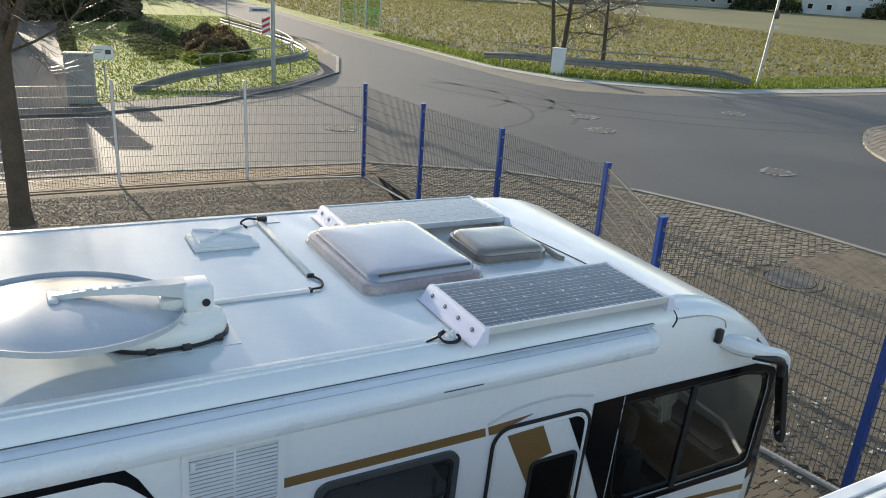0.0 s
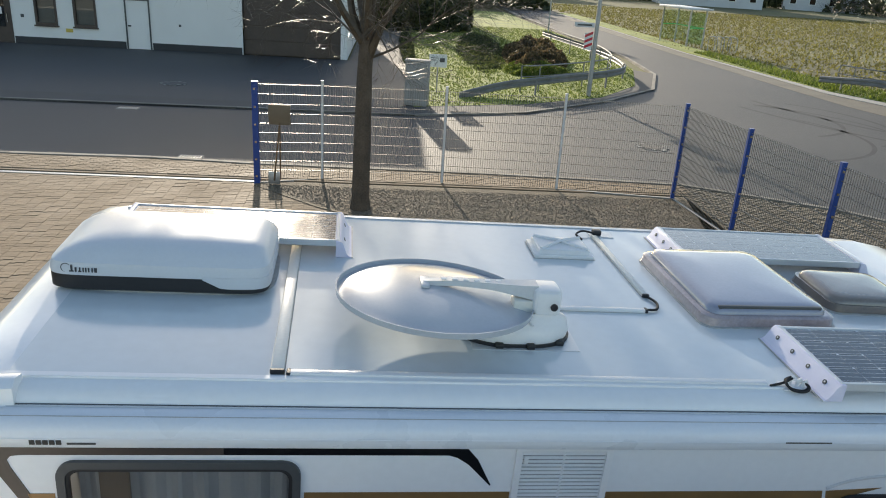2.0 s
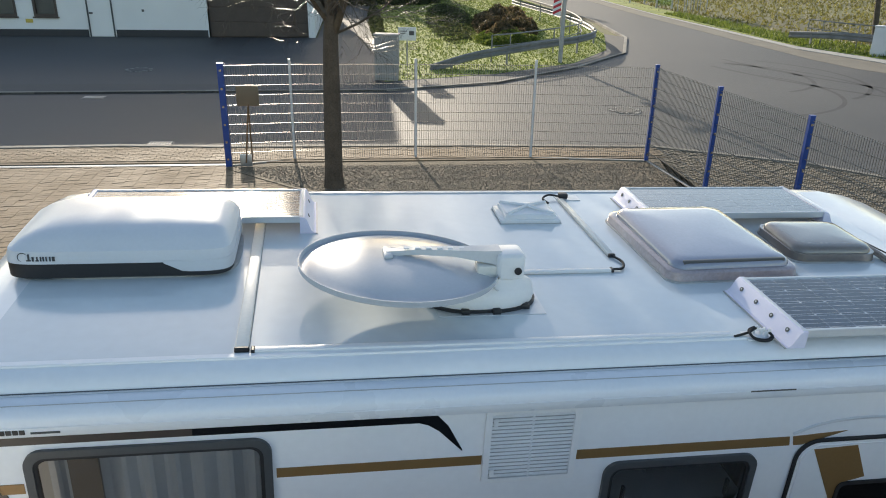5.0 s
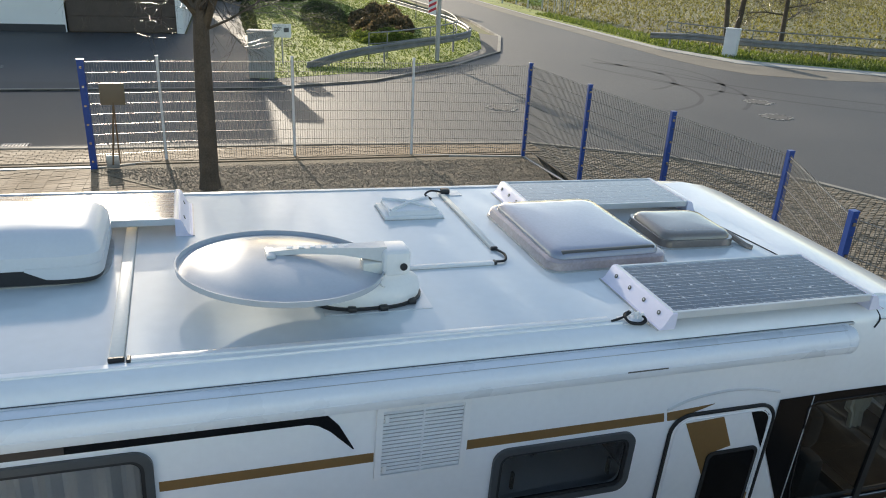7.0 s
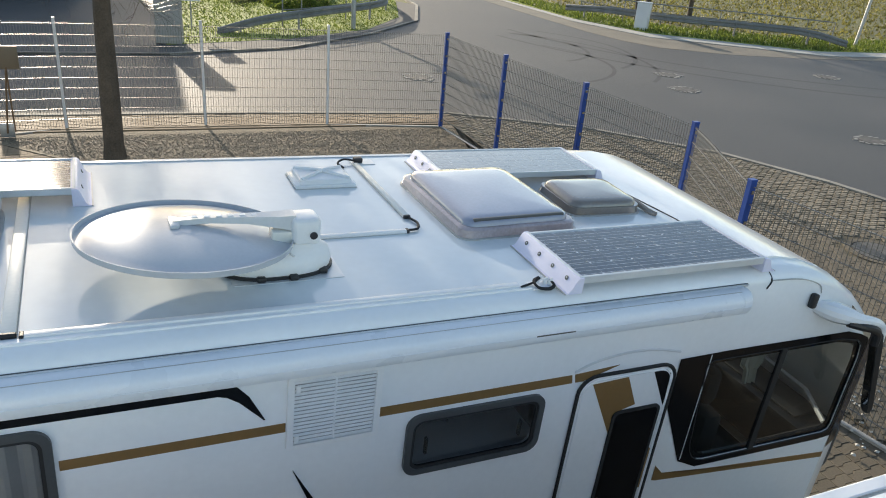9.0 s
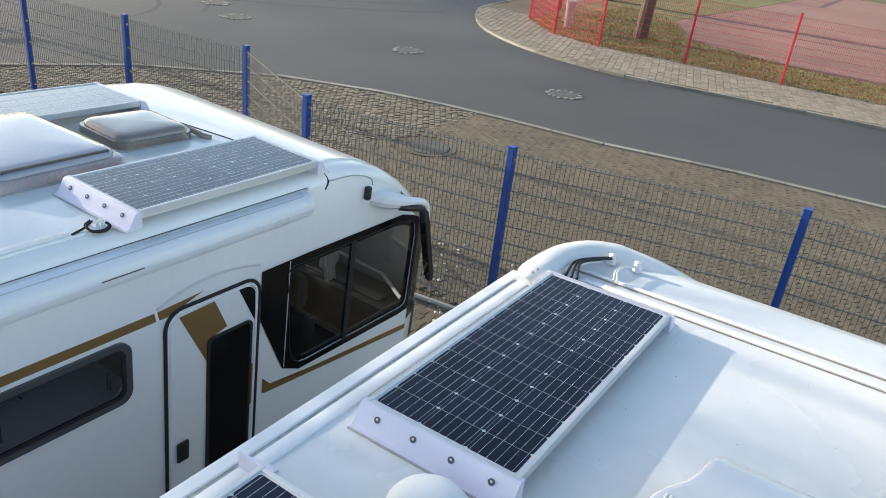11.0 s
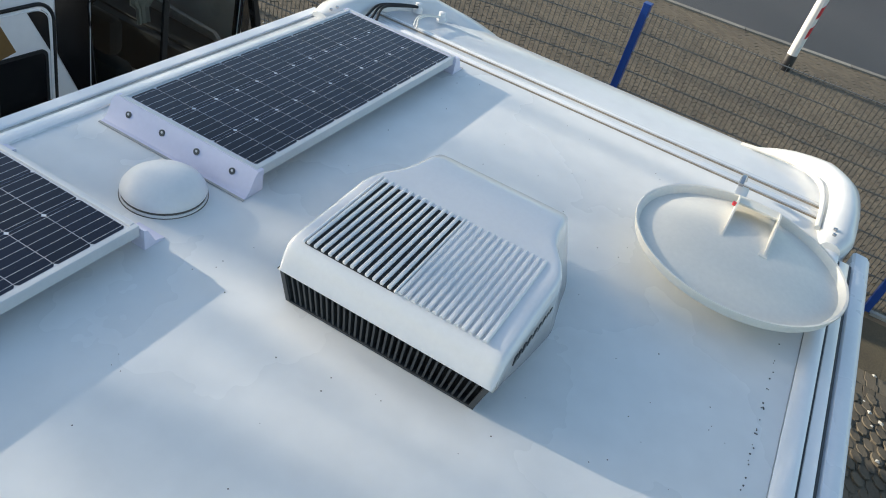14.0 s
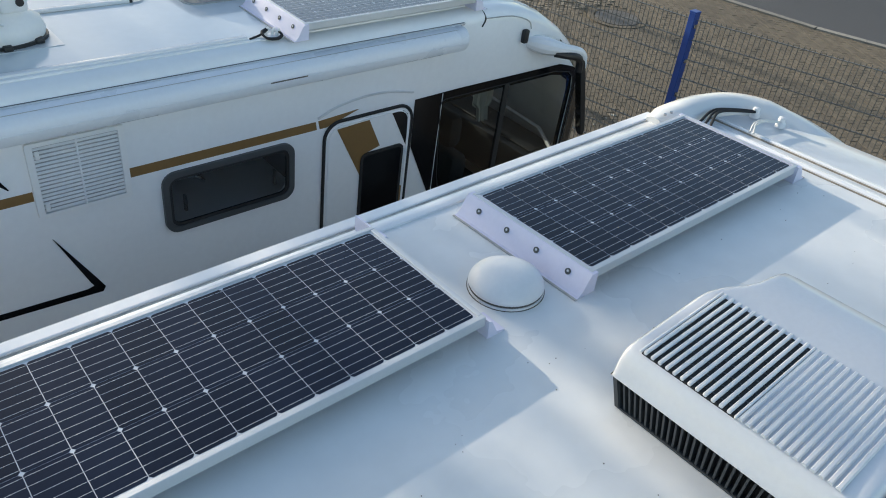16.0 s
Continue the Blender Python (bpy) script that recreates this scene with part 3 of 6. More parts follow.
sg = thing("sliding_gate", "grey steel end of an open sliding gate", "gate", T((-9.83, 12.95, 0)))
for x in (-0.9, -0.45, -0.02):
    part("upright", box(B(), x - 0.03, x + 0.03, -0.03, 0.03, 0.12, 2.05, 0.004, 1), GALV, sg)
for z in (0.15, 1.05, 2.02):
    part("rail", box(B(), -1.0, 0.0, -0.028, 0.028, z - 0.03, z + 0.03), GALV, sg)
part("lock_case", box(B(), -0.16, -0.02, -0.05, 0.05, 0.95, 1.2, 0.01), DARKGREY, sg, "dark lock case with a lever")
part("roller", disc(B(), -0.3, 0, 0.0, 0.06, 0.12), STEEL, sg)

# blade colour darkened to show it with the sun behind
PUSHER = material("backlit_brown_blade", (0.16, 0.125, 0.085), 0.6, vary=0.2)
sh = thing("shovel", "old spade leaning upright against the fence", "shovel", T((-1.9, 12.62, 0)))
part("handle", tube(B(), [(0, -0.02, 0.1), (0.12, 0.02, 1.25)], 0.017), WOOD, sh)
bm = B()
box(bm, -0.12, 0.12, -0.012, 0.012, 0.02, 0.28, 0.008)
part("blade", bm, GALV, sh)
scr = thing("snow_pusher", "steel snow pusher hung blade up on the fence", "shovel", T((-1.78, 12.72, 0)))
part("blade", loft(B(), [[(-0.22, 0.0, 1.25), (0.22, 0.0, 1.25), (0.22, -0.02, 1.25), (-0.22, -0.02, 1.25)], [(-0.22, -0.05, 1.45), (0.22, -0.05, 1.45), (0.22, -0.07, 1.45), (-0.22, -0.07, 1.45)], [(-0.22, -0.02, 1.66), (0.22, -0.02, 1.66), (0.22, -0.04, 1.66), (-0.22, -0.04, 1.66)]]), PUSHER, scr)
part("handle", tube(B(), [(0, -0.03, 0.1), (0, -0.03, 1.3)], 0.014), WOOD, scr)

# ---- white building over the street ----
bld = thing("industrial_building", "low white rendered building with a black plinth", "building", T((-1.6, 33.5, 0)), kind="")
W = 34.0
holes = []
WIN = [(-20.88, -19.95), (-18.7, -17.72), (-13.88, -12.92), (-12.2, -11.2)]
for a, b in WIN:
    holes.append([(a, 0.86), (b, 0.86), (b, 2.34), (a, 2.34)])
D1, D2, GA = (-15.93, -14.9), (-9.95, -8.85), (-4.75, -0.05)
bm = B()
sheet(bm, [(-W, 0.0), (-W, 4.75), (0, 4.75), (0, 0.0), (GA[1], 0), (GA[1], 3.3), (GA[0], 3.3), (GA[0], 0), (D2[1], 0), (D2[1], 2.2), (D2[0], 2.2), (D2[0], 0), (D1[1], 0), (D1[1], 2.3), (D1[0], 2.3), (D1[0], 0)], holes, 0.0)
part("front_wall", bm, PAINTW, bld, "white rendered front wall", smooth=0)
part("side_wall", box(B(), -0.3, 0.0, 0.01, 14, 0, 4.75), PAINTW, bld)
part("back_wall", box(B(), -W, -0.31, 13.7, 14, 0, 4.75), PAINTW, bld)
part("end_wall", box(B(), -W, -W + 0.3, 0.01, 13.69, 0, 4.75), PAINTW, bld)
part("roof", box(B(), -W - 0.1, 0.1, -0.1, 14.1, 4.75, 4.9), DARKROOF, bld)
for a, b in ((-W, D1[0] - 0.05), (D1[1] + 0.05, D2[0] - 0.05), (D2[1] + 0.05, GA[0] - 0.05)):
    part("plinth", box(B(), a, b, -0.03, -0.003, 0.0, 0.32), PLINTH, bld, "black painted plinth")
for a, b in WIN:
    w = part("window", ringslab(B(), rrect(a, b, 0.86, 2.34, 0.01, 1), rrect(a + 0.09, b - 0.09, 0.97, 2.25, 0.01, 1), -0.04, 0.12), BROWND, bld, "dark brown framed window")
    part("pane", pane(B(), [(a + 0.08, 0.96), (b - 0.08, 0.96), (b - 0.08, 2.26), (a + 0.08, 2.26)], 0.06), GLASSD, w)
    part("blind", box(B(), a + 0.05, b - 0.05, 0.18, 0.19, 0.9, 2.3), FABRIC, w, "beige blind")
    part("sill", box(B(), a - 0.05, b + 0.05, -0.1, 0.0, 0.80, 0.86), BROWND, w)
d = part("entrance_door", box(B(), D1[0] + 0.06, D1[1] - 0.06, 0.05, 0.1, 0.05, 2.24), BROWND, bld, "dark brown glazed door")
part("frame", ringslab(B(), rrect(D1[0], D1[1], 0.0, 2.3, 0.01, 1), rrect(D1[0] + 0.07, D1[1] - 0.07, 0.05, 2.23, 0.01, 1), -0.04, 0.1), BROWND, d)
part("pane", box(B(), D1[0] + 0.3, D1[1] - 0.3, 0.03, 0.045, 0.7, 2.0), GLASSD, d)
part("notice", box(B(), D1[0] + 0.4, D1[0] + 0.62, 0.015, 0.028, 1.25, 1.55), PAINTW, d, "white paper notice")
part("handle", tube(B(), [(D1[1] - 0.2, -0.03, 0.9), (D1[1] - 0.2, -0.03, 1.3)], 0.02), STEEL, d)
d = part("side_door", box(B(), D2[0] + 0.05, D2[1] - 0.05, -0.01, 0.05, 0.02, 2.14), PAINTW, bld, "plain white steel door")
part("frame", ringslab(B(), rrect(D2[0], D2[1], -0.05, 2.2, 0.01, 1), rrect(D2[0] + 0.06, D2[1] - 0.06, 0.0, 2.14, 0.01, 1), -0.05, 0.06), FRAMEG, d)
part("handle", box(B(), D2[0] + 0.1, D2[0] + 0.24, -0.06, -0.02, 1.0, 1.06), BLACK, d)
g = part("garage_door", box(B(), GA[0], GA[1], 0.25, 0.3, 0, 3.3), BROWND, bld, "dark sectional garage door")
for k in range(5):
    part("panel", box(B(), GA[0] + 0.02, GA[1] - 0.02, 0.21, 0.249, 0.03 + k * 0.65, 0.65 + k * 0.65, 0.01, 1), BROWND, g)
for x, z, w, h, m in ((-21.0, 0.55, 0.3, 0.16, material("yellow_sign", (0.55, 0.42, 0.08), 0.5)), (-17.1, 1.25, 0.42, 0.22, FRAMEG), (-14.4, 1.9, 0.12, 0.22, FRAMEG), (-14.5, 1.15, 0.14, 0.14, FRAMEG), (-12.6, 0.6, 0.3, 0.16, bpy.data.materials["yellow_sign"]), (-7.6, 1.1, 0.1, 0.1, FRAMEG)):
    part("wall_plate", box(B(), x, x + w, -0.02, -0.002, z, z + h), m, bld)

# ---- roadside furniture ----
elb = thing("junction_cabinet", "tall grey concrete electricity cabinet on the grass corner", "electric cabinet", T((1.33, 22.45, 0.05)) @ Matrix.Rotation(radians(-12), 4, "Z"))
part("body", box(B(), -0.38, 0.38, -0.2, 0.2, 0, 1.42, 0.012), CABC, elb)
part("lid", box(B(), -0.41, 0.41, -0.23, 0.23, 1.42, 1.48, 0.012), CABC, elb)
for x in (-0.36, 0.01):
    part("door", box(B(), x, x + 0.35, -0.212, -0.201, 0.08, 1.36, 0.003, 1), CABC, elb)
sgn = thing("info_sign", "small white sign with a faded picture on a thin post", "sign", T((2.15, 25.2, 0.05)) @ Matrix.Diagonal((0.8, 1, 0.92, 1)))
part("post", tube(B(), [(0, 0, 0), (0, 0, 1.5)], 0.03), GALV, sgn)
part("board", box(B(), -0.4, 0.4, -0.06, -0.035, 1.0, 1.5, 0.005, 1), PAINTW, sgn)
for x, z, w in ((-0.34, 1.34, 0.34), (-0.34, 1.26, 0.26), (0.08, 1.2, 0.22)):
    part("bar", box(B(), x, x + w, -0.066, -0.061, z, z + (0.03 if x < 0 else 0.16)), FRAMEG, sgn)

lamp = thing("lamp_post", "grey steel lamp post with street sign and red-white marker", "lamp post", T((8.05, 26.0, 0.05)))
part("pole", tube(B(), [(0, 0, 0), (0.0, 0, 4), (0.0, 0, 8)], [0.085, 0.075, 0.05], 12), GALV, lamp)
part("name_sign", box(B(), -0.85, -0.1, -0.02, 0.0, 2.55, 2.72, 0.004, 1), GREYP, lamp, "pale street name sign with a grey bar")
part("name_bar", box(B(), -0.75, -0.2, -0.026, -0.021, 2.6, 2.66), FRAMEG, lamp)
part("marker", box(B(), -0.42, -0.12, -0.03, 0.0, 1.75, 2.35), PAINTW, lamp, "red and white striped hazard marker")
for k in range(3):
    part("stripe", slab(B(), [(-0.42, 1.78 + k * 0.2), (-0.12, 1.92 + k * 0.2), (-0.12, 2.02 + k * 0.2), (-0.42, 1.88 + k * 0.2)], -0.038, -0.031), RED, lamp)
part("head", box(B(), -0.1, 0.5, -0.12, 0.12, 7.95, 8.1, 0.03), GALV, lamp)


def guard(name, line, label, pipe=None):
    g = thing(name, label, "guard rail", T((line[0][0], line[0][1], 0)))
    o = Vector((line[0][0], line[0][1], 0))
    P = [Vector(p) - o for p in curve_pts([(x, y, z) for x, y, z in line], 6)]
    prof = [(0.0, 0.15), (0.04, 0.12), (0.04, 0.05), (0.0, 0.02), (0.0, -0.02), (0.04, -0.05), (0.04, -0.12), (0.0, -0.15)]
    rings = []
    for i, p in enumerate(P):
        d = (P[min(i + 1, len(P) - 1)] - P[max(i - 1, 0)]).normalized()
        nrm = Vector((d.y, -d.x, 0)).normalized()
        rings.append([p + nrm * a + Vector((0, 0, b)) for a, b in prof] + [p + nrm * (a - 0.006) + Vector((0, 0, b)) for a, b in prof[::-1]])
    part("beam", loft(B(), rings), GUARD, g, "galvanised corrugated beam", smooth=0)
    for p in P[3::7]:
        part("post", box(B(), p.x - 0.03, p.x + 0.03, p.y - 0.05, p.y + 0.05, -0.1, p.z + 0.1), GUARD, g)
    if pipe:
        off, z, first = pipe
        Q = [p + Vector((off[0], off[1], z - p.z)) for p in P[first:-2]]
        Q = [Q[0] - Vector((0, 0, z))] + Q + [Q[-1] - Vector((0, 0, z))]
        part("handrail", tube(B(), Q, 0.028, 8), GUARD, g)
        part("mid_rail", tube(B(), [q - Vector((0, 0, 0.4)) for q in Q[1:-1]], 0.02, 6), GUARD, g)
        for p in Q[3:-2:4]:
            part("rail_post", tube(B(), [(p.x, p.y, 0), (p.x, p.y, z)], 0.024, 6), GUARD, g)
    return g


guard("guard_rail", [(2.9, 24.3, 0.10), (4.6, 25.2, 0.42), (6.7, 26.1, 0.62), (9.8, 29.0, 0.62), (11.0, 31.6, 0.62), (11.4, 37.4, 0.62), (10.3, 48, 0.62)], "galvanised guard rail bending round the grass corner", ((-0.5, 0.5), 1.05, 10))
guard("guard_rail", [(20.9, 32.6, 0.4), (21.8, 30.2, 0.62), (23.6, 28.2, 0.62), (27.1, 26.2, 0.62), (29.2, 24.6, 0.6), (30.6, 23.6, 0.3)], "galvanised guard rail at the field edge", ((0.6, 0.8), 1.1, 2))
cab = thing("junction_cabinet", "pale grey plastic cable cabinet at the guard rail", "electric cabinet", T((22.4, 28.0, 0.04)) @ Matrix.Rotation(radians(-50), 4, "Z"))
part("body", box(B(), -0.3, 0.3, -0.17, 0.17, 0, 1.2, 0.012), GREYP, cab)
part("lid", box(B(), -0.32, 0.32, -0.19, 0.19, 1.2, 1.26, 0.012), GREYP, cab)
part("door", box(B(), -0.27, 0.27, -0.185, -0.171, 0.1, 1.16, 0.004, 1), GREYP, cab)
lp = thing("lamp_post", "slim grey lamp post leaning at the field edge", "lamp post", T((32.7, 25.0, 0)))
part("pole", tube(B(), [(0, 0, 0), (0.35, 0, 4), (0.6, 0, 7.5)], [0.08, 0.07, 0.05], 10), GALV, lp)
part("fitting", box(B(), 0.2, 0.45, -0.15, 0.0, 3.2, 3.6, 0.02), DARKGREY, lp)
part("plate", box(B(), 0.3, 0.7, -0.06, -0.04, 2.75, 2.85), GREYP, lp)
wp = thing("lamp_post", "white lamp post with a red-white marker sleeve", "lamp post", T((14.53, -3.13, 0.02)))
part("pole", tube(B(), [(0, 0, 0), (0, 0, 3), (0, 0, 8)], [0.085, 0.08, 0.05], 14), PAINTW, wp)
part("collar", lathe(B(), [(0.098, 0), (0.098, 0.27), (0.092, 0.285), (0.02, 0.285)], 16), BLACK, wp, "black sleeve round the foot")


def wrap(a0, a1, z0, z1, rad, slant=0.0):
    """A thin curved patch lying on the pole."""
    arc = [radians(a0 + (a1 - a0) * k / 8) for k in range(9)]
    return loft(B(), [[(q * math.cos(a), q * math.sin(a), z + slant * (a - arc[0])) for a, q in [(a, rad + 0.002) for a in arc] + [(a, 0.07) for a in arc[::-1]]] for z in (z0, z1)])


band = part("marker_sleeve", wrap(205, 300, 0.45, 1.30, 0.0855), PAINTW, wp, "white reflective sleeve")
for z in (0.60, 0.95):
    part("stripe", wrap(212, 290, z, z + 0.19, 0.0885, 0.06), RED, band, "red slanted stripe")
pst = thing("direction_sign", "grey sign post at the roadside", "sign", T((12.3, 56, 0)))
part("post", tube(B(), [(0, 0, 0), (0, 0, 4)], 0.05), GALV, pst)
part("board", box(B(), -0.3, 0.3, -0.03, 0, 3.0, 3.8), GREYP, pst)

bus = thing("bus_shelter", "glazed bus shelter with a green band and bicycle rails", "bus shelter", T((21.6, 50.5, 0)) @ Matrix.Rotation(radians(8), 4, "Z"))
for x, y in ((-0.6, 0), (0.6, 0), (-0.6, 4), (0.6, 4)):
    part("post", box(B(), x - 0.05, x + 0.05, y - 0.05, y + 0.05, 0, 2.5), GALV, bus)
part("roof", box(B(), -0.9, 0.9, -0.3, 4.3, 2.5, 2.62, 0.02), GREYP, bus)
for x0, y0, x1, y1 in ((-0.6, 0, 0.6, 0), (0.6, 0, 0.6, 4), (0.6, 4, -0.6, 4)):
    bm = B()
    bm.faces.new([bm.verts.new(p) for p in ((x0, y0, 0.2), (x1, y1, 0.2), (x1, y1, 2.3), (x0, y0, 2.3))])
    part("pane", bm, GLASSG, bus).visible_shadow = False
    part("band", box(B(), min(x0, x1) - 0.006, max(x0, x1) + 0.006, min(y0, y1) - 0.006, max(y0, y1) + 0.006, 1.25, 1.32), GREENB, bus, "green band on the glass")
for k in range(4):
    part("bicycle_rail", tube(B(), curve_pts([(0.2 + k * 0.5, -2.6, 0), (0.2 + k * 0.5, -2.6, 0.8), (0.2 + k * 0.5, -2.0, 0.95), (0.2 + k * 0.5, -1.5, 0.8), (0.2 + k * 0.5, -1.5, 0)], 3), 0.03, 6), GALV, bus)


# ---- trees and growth ----
def tree(name, x, y, h, r, label, seed, first=0.42, spread=1.0, levels=4, droop=0.0, kids=(7, 6, 6, 5), z0=0.0, lean=(0, 0), reach=0.42, lift=(0.15, 0.7), fork=0):
    rng = random.Random(seed)
    t = thing(name, label, "tree", T((x, y, z0)), "bare trees")
    trunk, crown = B(), B()
    pts = [Vector((lean[0] * k / 6 + rng.uniform(-0.03, 0.03) * h * 0.1, lean[1] * k / 6 + rng.uniform(-0.03, 0.03) * h * 0.1, h * k / 6)) for k in range(7)]
    rr = [r * 1.25, r, r * 0.86, r * 0.72, r * 0.5, r * 0.3, r * 0.1]
    pts.insert(1, pts[0] + Vector((0, 0, 0.25)))
    rr.insert(1, r * 1.04)
    tube(trunk, pts, rr, 12)

    def branch(p, d, L, rad, lev):
        n = 5 if lev < 3 else 3
        line, q = [p], p.copy()
        for k in range(n):
            d = (d + Vector((rng.uniform(-1, 1), rng.uniform(-1, 1), rng.uniform(-0.7, 0.9) - droop * lev * 0.3)) * 0.22).normalized()
            q = q + d * L / n
            line.append(q.copy())
        tube(crown, line, [rad * (1 - 0.8 * k / n) for k in range(n + 1)], 6 if lev == 0 else (4 if lev < 2 else 3), caps=False)
        if lev + 1 < levels:
            for k in range(kids[lev]):
                f = rng.uniform(0.25, 1.0)
                i = min(int(f * n), n - 1)
                base = line[i].lerp(line[i + 1], f * n - i)
                side = d.orthogonal().normalized()
                side.rotate(Matrix.Rotation(rng.uniform(0, math.tau), 3, d))
                branch(base, (d * 0.75 + side * rng.uniform(0.5, 0.95)).normalized(), L * rng.uniform(0.38, 0.6), max(0.0025, rad * 0.42 * (1.2 - 0.5 * f)), lev + 1)

    for k in range(fork):
        a = math.tau * k / fork + rng.uniform(-0.3, 0.3)
        branch(Vector((lean[0] * first, lean[1] * first, h * (first - 0.01 + 0.012 * k))), Vector((math.cos(a) * 0.5, math.sin(a) * 0.5, rng.uniform(0.7, 1.1))).normalized(), h * 0.5, r * 0.5, 0)
    for k in range(11):
        f = first + (0.97 - first) * (k / 11) ** (1.5 if fork else 1.0)
        i = min(int(f * 6) + 1, len(pts) - 2)
        base = Vector((lean[0] * f, lean[1] * f, h * f))
        a = 2.4 * k + rng.uniform(-0.4, 0.4)
        el = rng.uniform(*lift) * (0.4 + k / 11)
        branch(base, Vector((math.cos(a) * spread, math.sin(a) * spread, el)).normalized(), h * reach * (1.15 - 0.6 * f) * rng.uniform(0.8, 1.15), r * (0.42 - 0.2 * f) * (0.5 if fork else 1.0), 0)
    part("trunk", trunk, BARK, t)
    part("crown", crown, TWIG, t, "bare branching twigs", smooth=0)
    return t


tree("street_tree", -0.05, 11.18, 7.6, 0.165, "bare leafless tree in the gravel bed by the fence", 8, first=0.37, spread=1.0, droop=0.40, kids=(11, 10, 8, 4), lean=(0.1, 0.2), reach=0.46, lift=(0.3, 0.9), fork=5)
tree("field_tree", 25.0, 32.2, 7.5, 0.13, "bare crooked tree at the field edge", 11, first=0.33, kids=(9, 7, 5, 3), lean=(-0.7, 0.3), reach=0.5)
tree("field_tree", 26.2, 33.2, 7.5, 0.15, "bare crooked tree at the field edge", 12, first=0.30, kids=(9, 7, 5, 3), lean=(0.7, 0), reach=0.5)
tree("field_tree", 27.9, 31.6, 5.0, 0.13, "small bare tree with a dense low crown at the field edge", 13, first=0.26, kids=(11, 8, 6, 3), lean=(-0.2, 0), reach=0.5)
tree("lot_tree", 27.84, 8.0, 11, 0.24, "thick bare tree behind the red fence", 21, first=0.5, levels=3, lean=(1.0, 0.2))
tree("lot_tree", 36.6, 13.7, 12, 0.30, "thick bare tree behind the red fence", 22, first=0.5, levels=3, lean=(0.6, 0.3))


def tufts(name, areas, count, mat, label, hmin, hmax, seed, width=0.02, blades=1):
    """Many small blades or leaves over areas given as (x0, x1, y0, y1, z, test)."""
    rng = random.Random(seed)
    verts, faces = [], []
    while len(faces) < count:
        x0, x1, y0, y1, z, ok = areas[rng.randrange(len(areas))]
        x, y = rng.uniform(x0, x1), rng.uniform(y0, y1)
        if not ok(x, y):
            continue
        zz = z(x, y) if callable(z) else z
        a, h, w = rng.uniform(0, math.tau), rng.uniform(hmin, hmax), width * rng.uniform(0.6, 1.5)
        lx, ly = rng.uniform(-0.6, 0.6) * h, rng.uniform(-0.6, 0.6) * h
        k = len(verts)
        verts += [(x - math.cos(a) * w, y - math.sin(a) * w, zz), (x + math.cos(a) * w, y + math.sin(a) * w, zz), (x + lx, y + ly, zz + h)]
        faces.append((k, k + 1, k + 2))
    me = bpy.data.meshes.new(name)
    me.from_pydata(verts, [], faces)
    me.materials.append(mat)
    return tagged(new(name, me), label, "grass", kind="stuff")


def inside(poly):
    def ok(x, y):
        c = False
        for (x0, y0), (x1, y1) in zip(poly, poly[1:] + poly[:1]):
            if (y0 > y) != (y1 > y) and x < (x1 - x0) * (y - y0) / (y1 - y0) + x0:
                c = not c
        return c
    return ok


LAWN = [(1.25, 22.1), (5.2, 23.6), (8.6, 26.0), (11.0, 29.6), (12.6, 35.2), (13.2, 42), (12.7, 58), (1.25, 58)]
tufts("lawn_grass", [(1, 13.5, 22, 58, 0.05, inside(LAWN))], 40000, BLADE, "uneven green grass blades on the corner", 0.025, 0.085, 5, 0.03)
FV = [(20.6, 31.2), (22.2, 27.2), (28.4, 23.2), (38.3, 23.0), (60, 23.4), (60, 26.5), (40, 26.6), (31.5, 26.2), (25, 29), (22.6, 34), (21.3, 47), (19.9, 46)]
tufts("verge_grass", [(19.5, 60, 23, 47, 0.05, inside(FV))], 16000, BLADE, "long bright grass along the field", 0.07, 0.2, 6, 0.035)
tufts("dry_grass", [(24, 36, -6, 14, 0.05, inside([(26.6, 12.0), (24.7, 9.9), (24.3, 7.9), (24.8, 5.1), (25.0, 2.2), (26.9, -6.7), (30, -6.8), (28.6, 2.0), (29.6, 6.6), (34, 9.2), (36, 12)]))], 9000, BLADE2, "dry yellowed grass with fallen leaves", 0.03, 0.09, 7, 0.02)
tufts("field_shoots", [(20, 75, 27, 110, -0.06, lambda x, y: x > 22.5 or y > 46)], 45000, SHOOT, "thin young shoots over the field", 0.06, 0.2, 8, 0.07)


def mound(name, cx, cy, rx, ry, h, count, mat, label, size, seed, rise=True):
    """A bush built of many small leaf blades round an uneven heap."""
    rng = random.Random(seed)
    verts, faces = [], []
    for _ in range(count):
        a, q = rng.uniform(0, math.tau), rng.random() ** 0.5
        x, y = rx * q * math.cos(a), ry * q * math.sin(a)
        top = h * math.sqrt(max(0.0, 1 - q * q)) * max(0.15, 0.6 + 1.0 * noise.noise(Vector((x * 1.1 + seed, y * 1.1, 0))))
        z = top * (rng.random() ** 0.35)
        c, u, v = Vector((x, y, z)), Vector((rng.gauss(0, 1), rng.gauss(0, 1), rng.gauss(0, 1))).normalized(), Vector((rng.gauss(0, 1), rng.gauss(0, 1), rng.gauss(0, 1))).normalized()
        s = size * rng.uniform(0.5, 1.4)
        k = len(verts)
        verts += [c - u * s, c + v * s * 0.6, c + u * s, c - v * s * 0.6]
        faces.append((k, k + 1, k + 2, k + 3))
    me = bpy.data.meshes.new(name)
    me.from_pydata([tuple(v) for v in verts], [], faces)
    me.materials.append(mat)
    ob = new(name, me)
    ob.location = (cx, cy, 0)
    return tagged(ob, label, "bush")


